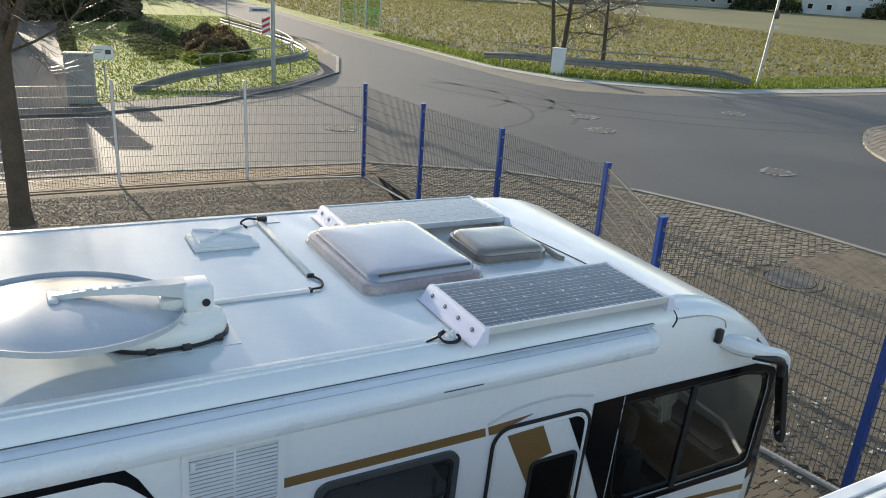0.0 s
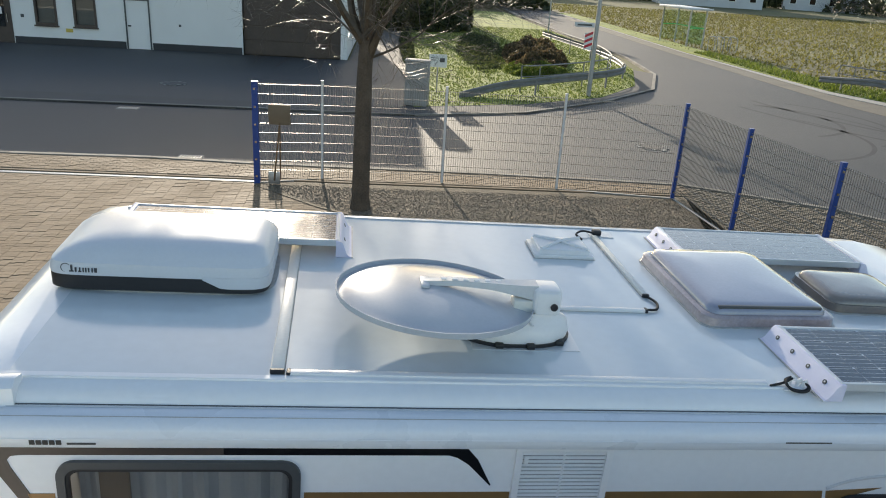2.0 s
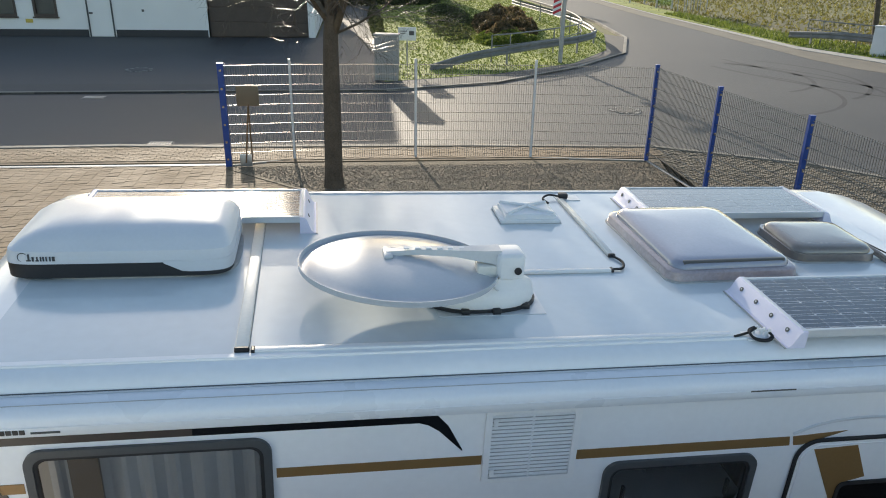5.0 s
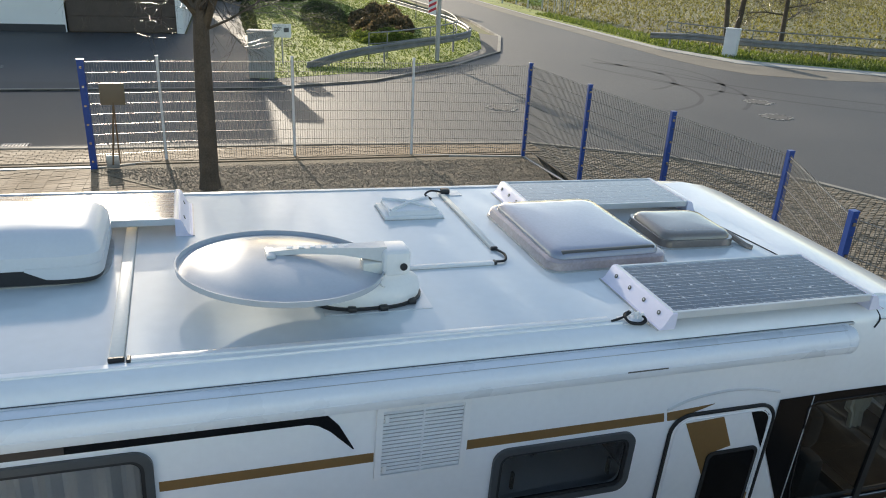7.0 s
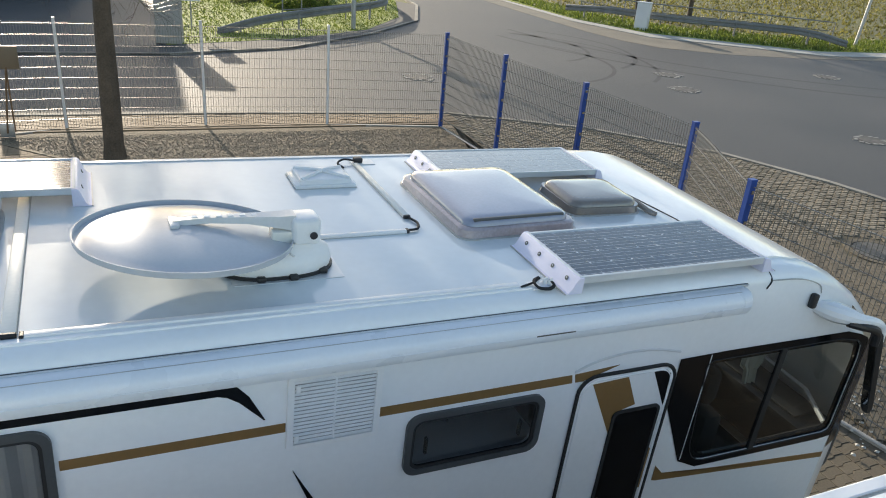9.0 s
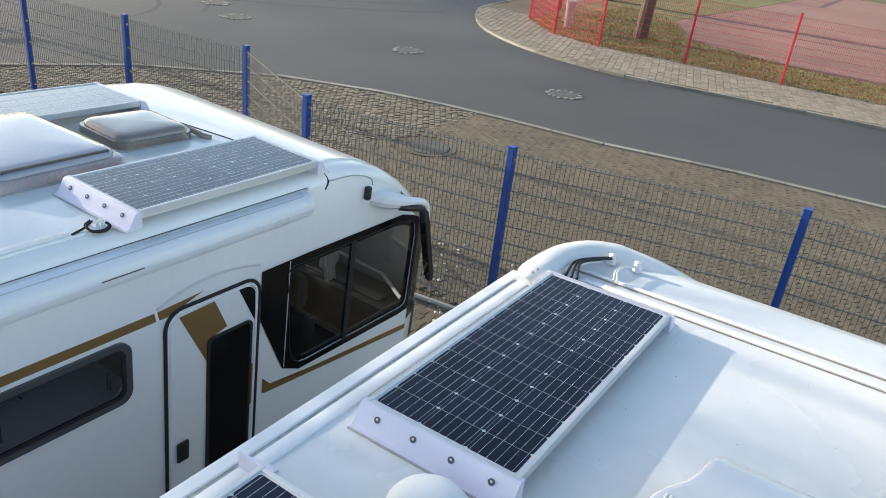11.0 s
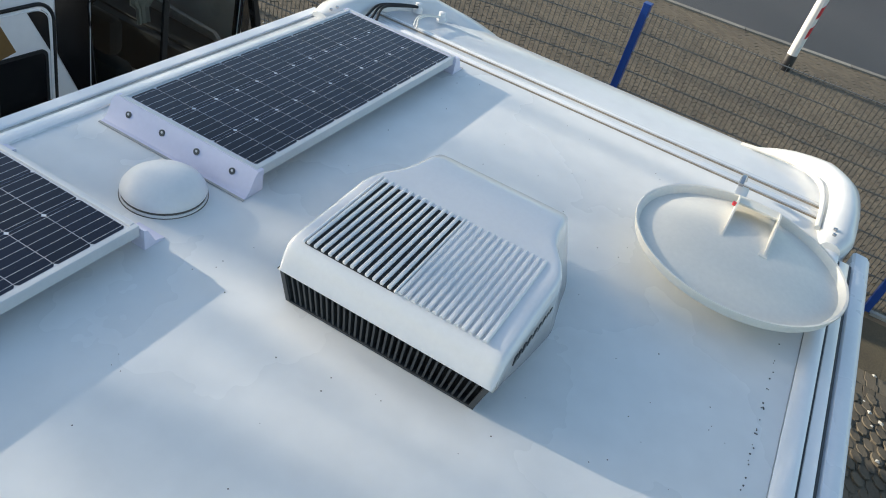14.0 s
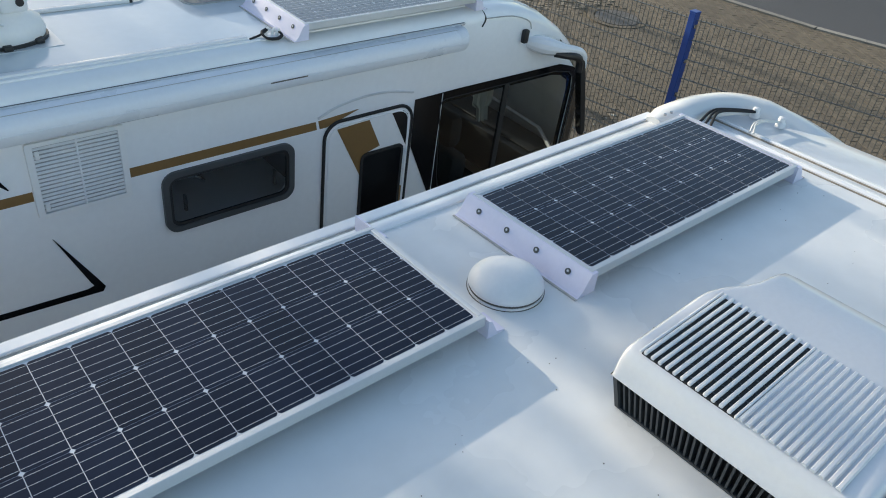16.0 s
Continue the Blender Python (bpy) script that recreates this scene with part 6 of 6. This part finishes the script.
part("edge_rail", box(B(), -2.1, 3.60, -4.030, -3.992, RB - 0.03, RB - 0.002, 0.004), WHITE, nb)
for y in (-3.988, -4.036):
    part("gutter", box(B(), -2.1, 3.60, y - 0.004, y + 0.004, RB - 0.06, RB - 0.008), DARKGREY, nb)
part("gutter_rail", loft(B(), [[(x, y, RB + z) for y, z in ((-4.042, -0.11), (-4.042, -0.02), (-4.052, -0.012), (-4.095, -0.014), (-4.115, -0.03), (-4.12, -0.07), (-4.105, -0.11))] for x in (-2.1, 3.74)]), AWNING, nb, "pale rail along the outer edge", smooth=40)
for x, w in ((3.885, 0.045), (3.985, 0.028)):
    part("cross_rail", box(B(), x - w / 2, x + w / 2, -3.87, -1.55, RB - 0.02, RB + 0.007, 0.003), WHITE, nb, "narrow white rail across the front")
for x in (3.857, 3.965):
    part("rail_seam", box(B(), x - 0.0018, x + 0.0018, -3.87, -1.5, RB - 0.02, RB + 0.002), SEAMB, nb)
# raised front corner mouldings
for side_, pts in (("l", [(3.62, -1.435, 0.01), (3.78, -1.44, 0.03), (4.02, -1.455, 0.034), (4.21, -1.52, 0.026), (4.32, -1.66, 0.012), (4.37, -1.88, -0.010), (4.37, -2.13, -0.050)]), ("r", [(3.62, -3.945, 0.01), (3.78, -3.962, 0.03), (4.02, -3.962, 0.034), (4.22, -3.935, 0.028), (4.36, -3.845, 0.014), (4.43, -3.70, -0.004), (4.40, -3.50, -0.048)])):
    P = curve_pts([(x, y, RB + z + 0.022) for x, y, z in pts], 5)
    s = 1 if side_ == "l" else -1
    rings = []
    for i, p in enumerate(P):
        d = (P[min(i + 1, len(P) - 1)] - P[max(i - 1, 0)]).normalized()
        nrm = Vector((-d.y, d.x, 0)).normalized() * (1 if side_ == "l" else -1)
        f = min(1.0, 0.55 + i / 8) * (1.0 if side_ == "l" else 0.75)
        g = min(1.0, (len(P) - 1 - i) / 10)
        rings.append([p + nrm * a * f + Vector((0, 0, b * f * (g if b > -0.1 else 1) - 0.05 * (1 - g))) for a, b in ((0.085, -0.16), (0.092, -0.06), (0.075, -0.012), (0.03, 0.012), (-0.02, 0.016), (-0.07, 0.004), (-0.10, -0.03), (-0.11, -0.16))])
    part("corner_moulding", loft(B(), rings), ROOF_B, nb, "raised rounded front corner moulding", smooth=50)
    for k in (0.0, 0.05):
        part("screw", disc(B(), 3.66 + k, pts[1][1] + s * -0.03, RB + 0.055, 0.008, 0.008, 8), STEEL, nb)
part("moulding_lip", tube(B(), curve_pts([(3.72, -3.872, RB + 0.028), (3.98, -3.868, RB + 0.030), (4.16, -3.835, RB + 0.024), (4.27, -3.74, RB + 0.012), (4.31, -3.60, RB - 0.004), (4.33, -3.46, RB - 0.024)], 5), 0.012, 8), CREAM, nb, "cream lip along the moulding")
for x, y in ((-0.9, -1.45), (-0.9, -3.75), (3.3, -1.45), (3.3, -3.75)):
    wheel(nb, x, y, 0.32 + (x - 2) * 0.0052 + (y + 2) * 0.0279)
part("underbody", box(B(), -2.1, 4.9, -3.8, -1.45, 0.38, 0.449), DARKGREY, nb)
part("side_stripe", box(B(), -2.0, 3.5, -1.327, -1.3235, 1.6, 1.66), DARKGREY, nb)

solar("solar_panel", 1.385, 0.61, 12, 3, 0.082, CELL, "black solar panel in an aluminium frame on lilac brackets", FB @ T((2.31, -2.155, RB + 0.002)), bars=6, bw=0.00042)
solar("solar_panel", 1.40, 0.605, 12, 3, 0.082, CELL, "black solar panel in an aluminium frame on short brackets", FB @ T((0.455, -2.122, RB + 0.002)), bars=6, bw=0.00042, ends=(True, False))
for y in (-2.125, -1.50):
    br = solo("panel_foot", loft(B(), [[(x, yy, z) for x, z in ((0.0, 0.0), (0.075, 0.0), (0.075, 0.006), (0.04, 0.014), (0.012, 0.066), (0.0, 0.07))] for yy in (-0.05, 0.05)]), LILAC, "small lilac plastic foot at the panel's end", "bracket", FB @ T((1.858, y + 0.04, RB)), "panel feet", smooth=30)

dm2 = thing("roof_dome", "round white plastic dome vent with a dirty seam", "roof vent", FB @ T((2.09, -1.975, RB)))
part("dome", lathe(B(), [(0.128, 0.017), (0.131, 0.023), (0.128, 0.034), (0.115, 0.052), (0.09, 0.070), (0.05, 0.082), (0.004, 0.086)], 40), PLASTIC, dm2, smooth=50)
part("seam", lathe(B(), [(0.1285, 0.0095), (0.1285, 0.018), (0.02, 0.018), (0.02, 0.0095)], 40), DIRT, dm2)
part("foot_seam", lathe(B(), [(0.1345, 0.0), (0.1345, 0.0022), (0.02, 0.0022)], 40), DIRT, dm2)
part("base", lathe(B(), [(0.132, 0.0), (0.132, 0.0105), (0.02, 0.0105)], 40), PLASTIC, dm2)

# square cooler with slats
co = thing("air_conditioner", "white square roof air conditioner with slatted top and dark ribbed skirt", "air conditioner", FB @ T((2.38, -2.863, RB)))
HW = 0.344


def csec(x, top, w, z0=0.095, l=0.0):
    n = [(-l, z0)] + [(a, max(z0 + 0.001 * (k + 1), top - d)) for k, (a, d) in enumerate(((0.006, 0.026), (0.009, 0.013), (0.015, 0.005), (0.024, 0.001), (0.04, 0.0)))]
    return [(x, -w + a, z) for a, z in n] + [(x, w - a, z) for a, z in n[::-1]]


part("cover", loft(B(), [csec(-0.424, 0.112, 0.338, 0.104), csec(-0.421, 0.126, 0.341, 0.104), csec(-0.407, 0.166, 0.343, 0.104), csec(-0.393, 0.190, 0.344, 0.104), csec(-0.383, 0.199, 0.344, 0.102), csec(-0.366, 0.2035, HW, 0.098), csec(-0.33, 0.2075, HW, 0.088, 0.003), csec(-0.20, 0.2185, HW, 0.055, 0.010), csec(-0.05, 0.2305, HW, 0.03, 0.018), csec(-0.02, 0.2335, HW * 0.985, 0.022, 0.022), csec(0.02, 0.241, HW * 0.93, 0.02, 0.036), csec(0.07, 0.250, HW * 0.82, 0.02, 0.062), csec(0.13, 0.254, HW * 0.76, 0.02, 0.07), csec(0.20, 0.252, HW * 0.74, 0.02, 0.066), csec(0.25, 0.243, HW * 0.72, 0.02, 0.06), csec(0.285, 0.222, HW * 0.70, 0.02, 0.05), csec(0.32, 0.17, HW * 0.68, 0.02, 0.03), csec(0.34, 0.11, HW * 0.66, 0.02, 0.02)]), GLOSSW, co, smooth=60).modifiers.new("WeightedNormal", "WEIGHTED_NORMAL")
part("skirt", loft(B(), [[(x, -w, 0.004), (x, w, 0.004), (x, w * 1.085, 0.105), (x, -w * 1.085, 0.105)] for x, w in ((-0.386, 0.302), (-0.02, 0.300), (0.12, 0.262), (0.28, 0.235))]), RUBBER, co, "dark grey ribbed skirt")
for k in range(33):
    y = -0.292 + k * 0.01825
    part("skirt_rib", loft(B(), [[(-0.384, y * f - 0.0022, z), (-0.418 + d, y * f - 0.0032, z), (-0.418 + d, y * f + 0.0032, z), (-0.384, y * f + 0.0022, z)] for z, d, f in ((0.006, 0.006, 1.0), (0.106, 0.0, 1.085))]), DARKGREY, co, smooth=0)
part("skirt_rail", box(B(), -0.416, -0.386, -0.305, 0.305, 0.003, 0.009), DARKGREY, co, smooth=0)
for q in (-1, 1):
    part("skirt_corner", loft(B(), [[(-0.424 + d, q * (w - 0.014), z), (-0.424 + d, q * w, z), (-0.38, q * w, z), (-0.38, q * (w - 0.014), z)] for z, d, w in ((0.006, 0.006, 0.304), (0.104, 0.0, 0.330))]), DARKGREY, co, smooth=0)


def sloped(bm):
    """Follow the cover's top, which falls towards its front."""
    for v in bm.verts:
        v.co.z += 0.0738 * (v.co.x + 0.03) + 0.0005
    return bm


# the cover is closed: a black block gives the shade between the slats
part("grille_well", sloped(box(B(), -0.383, -0.008, -0.002, 0.288, 0.2, 0.2326)), RUBBER, co, "black block standing in for the shade under the slats")
for k in range(12):
    y = 0.018 + k * 0.0236
    part("slat", sloped(box(B(), -0.386, -0.004, y - 0.0058, y + 0.0058, 0.228, 0.2395, 0.003, 1)), PLASTIC, co)
for k in range(9):
    x = -0.36 + k * 0.041
    part("guard_bar", sloped(box(B(), x - 0.002, x + 0.002, -0.002, 0.288, 0.2327, 0.2342)), DARKGREY, co, smooth=0)
for y in (-0.002, 0.2905):
    part("grille_edge", sloped(box(B(), -0.388, -0.002, y - 0.004, y + 0.004, 0.228, 0.2385, 0.003, 1)), PLASTIC, co)
for k in range(13):
    y = -0.268 + k * 0.0212
    part("blind_rib", sloped(loft(B(), [[(x, y + c * 0.0075, 0.2285 + h) for c, h in ((-1, 0.002), (-0.5, 0.009), (0.5, 0.009), (1, 0.002))] for x in (-0.384, -0.2, -0.006)])), PLASTIC, co, "raised moulded rib", smooth=50)
for x, w in ((-0.33, 0.03), (-0.30, 0.02), (-0.272, 0.026), (-0.238, 0.026), (-0.204, 0.03), (-0.168, 0.022), (-0.138, 0.022), (-0.108, 0.008), (-0.092, 0.024)):
    y = -0.342
    part("maker_mark", slab(B(), [(x, 0.128), (x + w * 0.62, 0.128), (x + w * 0.78, 0.154), (x + w * 0.16, 0.154)], y - 0.004, y + 0.01), DARKGREY, co, "dark maker's mark")

# folded dish with two fins
d2 = thing("satellite_dish", "cream white satellite dish lying face down on the roof", "satellite dish", FB @ T((3.09, -3.625, RB)))
o = part("reflector", lathe(B(), [(0.01, 0.040), (0.12, 0.036), (0.22, 0.022), (0.285, 0.003), (0.33, -0.008), (0.342, 0.018), (0.350, 0.020), (0.352, 0.014), (0.342, -0.016), (0.3, -0.016), (0.2, 0.010), (0.01, 0.028)], 56), CREAM, d2, smooth=40)
o.matrix_local = T((0.01, 0.01, 0.115)) @ pose(0, 0, 0, 1.0, -3.0, 0) @ Matrix.Diagonal((0.995, 1.08, 1, 1))
for y in (-0.066, 0.086):
    part("fin", slab(B(), [(-0.005, 0.150), (0.26, 0.150), (0.245, 0.205), (0.19, 0.215), (0.02, 0.166)], y - 0.003, y + 0.003), CREAM, d2, "upright cream fin")
    part("fin_foot", box(B(), -0.012, 0.03, y - 0.012, y + 0.02, 0.148, 0.154, 0.002, 1), CREAM, d2)
part("cross_plate", loft(B(), [[(x, y, z) for y in (-0.070, 0.09)] + [(x, y, z - 0.006) for y in (0.09, -0.070)] for x, z in ((0.20, 0.200), (0.25, 0.196), (0.36, 0.150))]), CREAM, d2, "bent cream plate between the fins")
part("arm", box(B(), 0.36, 0.62, 0.055, 0.105, 0.03, 0.07, 0.006), ALUW, d2, "aluminium lifting arm")
part("arm_cable", tube(B(), curve_pts([(0.60, 0.095, 0.075), (0.66, 0.095, 0.09), (0.72, 0.085, 0.05)], 5), 0.011, 8), STEEL, d2)
part("red_knob", disc(B(), 0.17, 0.096, 0.195, 0.007, 0.012), RED, d2)
part("mount", box(B(), 0.05, 0.32, -0.1, 0.1, 0.0, 0.10, 0.02), CREAM, d2)
part("mount_foot", box(B(), -0.1, 0.42, -0.14, 0.14, 0.0, 0.006), CREAM, d2)

cb = thing("cable_gland", "black and white cables running into glands at the roof front", "cable", FB @ T((3.97, -1.56, RB)))
for k in range(3):
    part("black_wire", tube(B(), curve_pts([(-0.16, -0.02 - 0.03 * k, 0.03), (-0.02, 0.0 - 0.015 * k, 0.05), (0.10, -0.05 - 0.012 * k, 0.045), (0.19, -0.10 - 0.008 * k, 0.035)], 5), 0.007, 8), RUBBER, cb, "black cable")
for k in range(2):
    part("white_wire", tube(B(), curve_pts([(-0.02, -0.22 - 0.02 * k, 0.02), (0.04, -0.20 - 0.01 * k, 0.04), (0.12, -0.20 - 0.012 * k, 0.04), (0.20, -0.24 - 0.01 * k, 0.03)], 5), 0.006, 8), CREAM, cb, "cream cable")
for x, y in ((0.21, -0.11), (0.22, -0.25)):
    part("gland", lathe(B(), [(0.026, 0.0), (0.026, 0.02), (0.018, 0.03), (0.018, 0.05), (0.004, 0.055)], 12), PLASTIC, cb).matrix_local = T((x, y, 0))
rng = random.Random(9)
bm = B()
for k in range(120):
    x, y, s = rng.uniform(0.2, 3.7), rng.uniform(-3.8, -2.2), rng.uniform(0.001, 0.0027)
    disc(bm, x, y, RB + 0.0006, s, 0.001, 5)
for k in range(60):
    disc(bm, rng.uniform(1.2, 3.3), -3.852 + rng.uniform(-0.004, 0.004), RB + 0.0006, rng.uniform(0.0012, 0.003), 0.002, 5)
solo("roof_grit", bm, DIRT, "scattered dark specks of dirt on the roof", "dirt", FB, kind="stuff", smooth=0)


# ---- paving pieces ----
def stones(name, x0, x1, y0, y1, sx, sy, shape, h, z, mat, matj, label, ok, parent, near=None, limit=300, turn=0.0, jitter=0.004, seed=1, stagger=0.5):
    """Stones in courses: those inside `near` as pieces of their own, the rest joined."""
    rng = random.Random(seed)
    n = len(shape)
    me = bpy.data.meshes.new(name)
    pts = [(x, y, -0.05) for x, y in shape] + [(x, y, h - 0.004) for x, y in shape]
    cx, cy = sum(p[0] for p in shape) / n, sum(p[1] for p in shape) / n
    pts += [(cx + (x - cx) * 0.95, cy + (y - cy) * 0.93, h) for x, y in shape]
    faces = [(i, (i + 1) % n, n + (i + 1) % n, n + i) for i in range(n)] + [(n + i, n + (i + 1) % n, 2 * n + (i + 1) % n, 2 * n + i) for i in range(n)] + [tuple(range(2 * n, 3 * n))]
    me.from_pydata(pts, [], faces)
    me.materials.append(mat)
    verts, fs, made = [], [], 0
    ca, sa = math.cos(radians(turn)), math.sin(radians(turn))
    ox, oy = (x0 + x1) / 2, (y0 + y1) / 2
    R = math.hypot(x1 - x0, y1 - y0) / 2
    j = 0
    y = -R
    while y < R:
        x = -R + (sx * stagger if j % 2 else 0)
        while x < R:
            wx, wy = ox + ca * x - sa * y, oy + sa * x + ca * y
            x += sx
            if not (x0 < wx < x1 and y0 < wy < y1 and ok(wx, wy)):
                continue
            dz = rng.uniform(-jitter, jitter)
            if near and made < limit and near[0] < wx < near[1] and near[2] < wy < near[3]:
                ob = new(name, me)
                ob.parent = parent
                ob.location, ob.rotation_euler = (wx, wy, z + dz), (0, 0, radians(turn + rng.uniform(-0.8, 0.8)))
                made += 1
            else:
                k = len(verts)
                verts += [(wx + ca * px - sa * py, wy + sa * px + ca * py, z + dz + pz) for px, py, pz in pts]
                fs += [tuple(k + i for i in f) for f in faces]
        y += sy
        j += 1
    rest = bpy.data.meshes.new(name + "_rest")
    rest.from_pydata(verts, [], fs)
    rest.materials.append(matj)
    ob = new(name + "_field", rest)
    ob.parent = parent
    return tagged(ob, label, kind="stuff")


paving, verge = bpy.data.objects["pavement"], bpy.data.objects["verge"]
WAVE = [(0.0012, 0.003), (0.075, 0.003), (0.105, 0.028), (0.2238, 0.028), (0.2238, 0.1365), (0.108, 0.1365), (0.078, 0.1115), (0.0012, 0.1115)]
stones("paver", -13.5, 4.9, -11.0, 12.75, 0.225, 0.1125, WAVE, 0.005, 0.0, PAVER, PAVERJ, "rows of interlocking wavy pavers", inside(YARD), paving, near=(-3.9, -2.0, 0.0, 3.4), turn=1.5, seed=2, stagger=0)
stones("paver", 4.9, 7.3, -7.5, 9.4, 0.225, 0.1125, WAVE, 0.008, 0.0, PATHP, PATHP, "rows of darker soiled pavers by the fence", inside(YARD), paving, turn=1.5, seed=3, stagger=0)
stones("street_paver", -13.0, 7.1, 12.98, 14.3, 0.21, 0.105, [(0.004, 0.004), (0.205, 0.004), (0.205, 0.1), (0.004, 0.1)], 0.012, 0.03, PAVER, PAVERJ, "narrow strip of brick pavers at the gate", inside(NEAR_KERB[1:6] + [(7.26, 12.95), (-11, 12.95)]), bpy.data.objects["footpath"], seed=4)
GRID = [(0.0, 0.022), (0.035, 0.0), (0.095, 0.0), (0.13, 0.022), (0.13, 0.056), (0.095, 0.078), (0.035, 0.078), (0.0, 0.056)]
stones("grass_paver", 6.5, 14.5, 5.6, 13.6, 0.156, 0.093, GRID, 0.020, 0.015, GRIDP, GRIDP, "concrete grass pavers with soil between", lambda x, y: inside(VERGE)(x, y) and x + 0.25 * y < 15.55, verge, near=(7.0, 10.0, 5.6, 8.0), turn=-12, seed=5, jitter=0.008)
stones("grass_paver", 1.0, 7.0, -9.0, -4.2, 0.156, 0.093, GRID, 0.020, 0.0, PATHP, PATHP, "dark concrete grass pavers beside the vehicle", inside(YARD), paving, turn=30, seed=6, jitter=0.008)
stones("path_paver", 4.5, 17.5, -11.0, 9.0, 0.205, 0.105, [(0.003, 0.003), (0.202, 0.003), (0.202, 0.102), (0.003, 0.102)], 0.012, 0.018, PATHP, PATHP, "brown brick pavers along the kerb", lambda x, y: inside(VERGE)(x, y) and not (y > 5.6 and x + 0.25 * y < 15.55) and (x - 11.30) ** 2 + (y - 4.95) ** 2 > 0.34, verge, near=(8.0, 10.5, 0.0, 3.0), turn=62, seed=7, jitter=0.003)
stones("corner_paver", 20.5, 27.5, -8.0, 15.0, 0.21, 0.21, [(0.005, 0.005), (0.203, 0.005), (0.203, 0.203), (0.005, 0.203)], 0.012, 0.06, CORNERP, CORNERP, "pale slabs of the corner footpath", inside(RED_KERB + RED_FENCE[::-1][:-1]), bpy.data.objects["corner_footpath"], turn=20, seed=8, stagger=0)


def pebbles(name, poly, box_, z, count, smin, smax, mat, label, seed):
    rng, ok = random.Random(seed), inside(poly)
    verts, faces = [], []
    while len(verts) < count * 6:
        x, y, s = rng.uniform(box_[0], box_[1]), rng.uniform(box_[2], box_[3]), rng.uniform(smin, smax)
        if not ok(x, y):
            continue
        k = len(verts)
        a = rng.uniform(0, math.tau)
        verts += [(x + math.cos(a + q) * s * rng.uniform(0.7, 1.3), y + math.sin(a + q) * s * rng.uniform(0.7, 1.3), z + s * 0.2) for q in (0, 1.57, 3.14, 4.71)] + [(x, y, z + s * rng.uniform(0.5, 0.9)), (x, y, z - 0.01)]
        faces += [(k + i, k + (i + 1) % 4, k + 4) for i in range(4)]
    me = bpy.data.meshes.new(name)
    me.from_pydata(verts, [], faces)
    me.materials.append(mat)
    return tagged(new(name, me), label, "stones", kind="stuff")


STONE = material("pebble", (0.12, 0.095, 0.065), 0.9, color2=(0.30, 0.245, 0.175), scale=2, fine=20, island=0.6)
PALE = material("pale_bit", (0.45, 0.44, 0.40), 0.8, vary=0.15, island=0.4)
LEAF = leafy("fallen_leaf", (0.18, 0.13, 0.07), (0.42, 0.33, 0.20))
pebbles("gravel", [(-2.2, 12.6), (6.9, 12.6), (6.9, 10.0), (6.4, 9.7), (0.6, 10.3), (-0.9, 11.3)], (-2.3, 7, 9.6, 12.7), 0.015, 24000, 0.005, 0.018, STONE, "loose brown and grey gravel along the fence", 51)
pebbles("soil_crumbs", VERGE, (6.5, 15.5, -8, 13.5), 0.02, 5000, 0.008, 0.025, STONE, "crumbs of soil in the joints", 52)
pebbles("pale_bits", [(5.6, -7), (7.4, -6), (8.3, -4), (8.6, 2), (7, 3.5), (6.0, 3.2), (7.0, -3.5)], (5.5, 10, -7, 3.5), 0.03, 300, 0.012, 0.035, PALE, "pale scattered stone chips by the fence", 53)
pebbles("fallen_leaves", [(26.5, 11.6), (24.8, 9.8), (24.4, 7.9), (24.9, 5.1), (25.1, 2.2), (27, -6), (29, 0), (30, 7)], (24, 30, -6, 12), 0.07, 700, 0.025, 0.05, LEAF, "fallen brown leaves on the dry grass", 54)
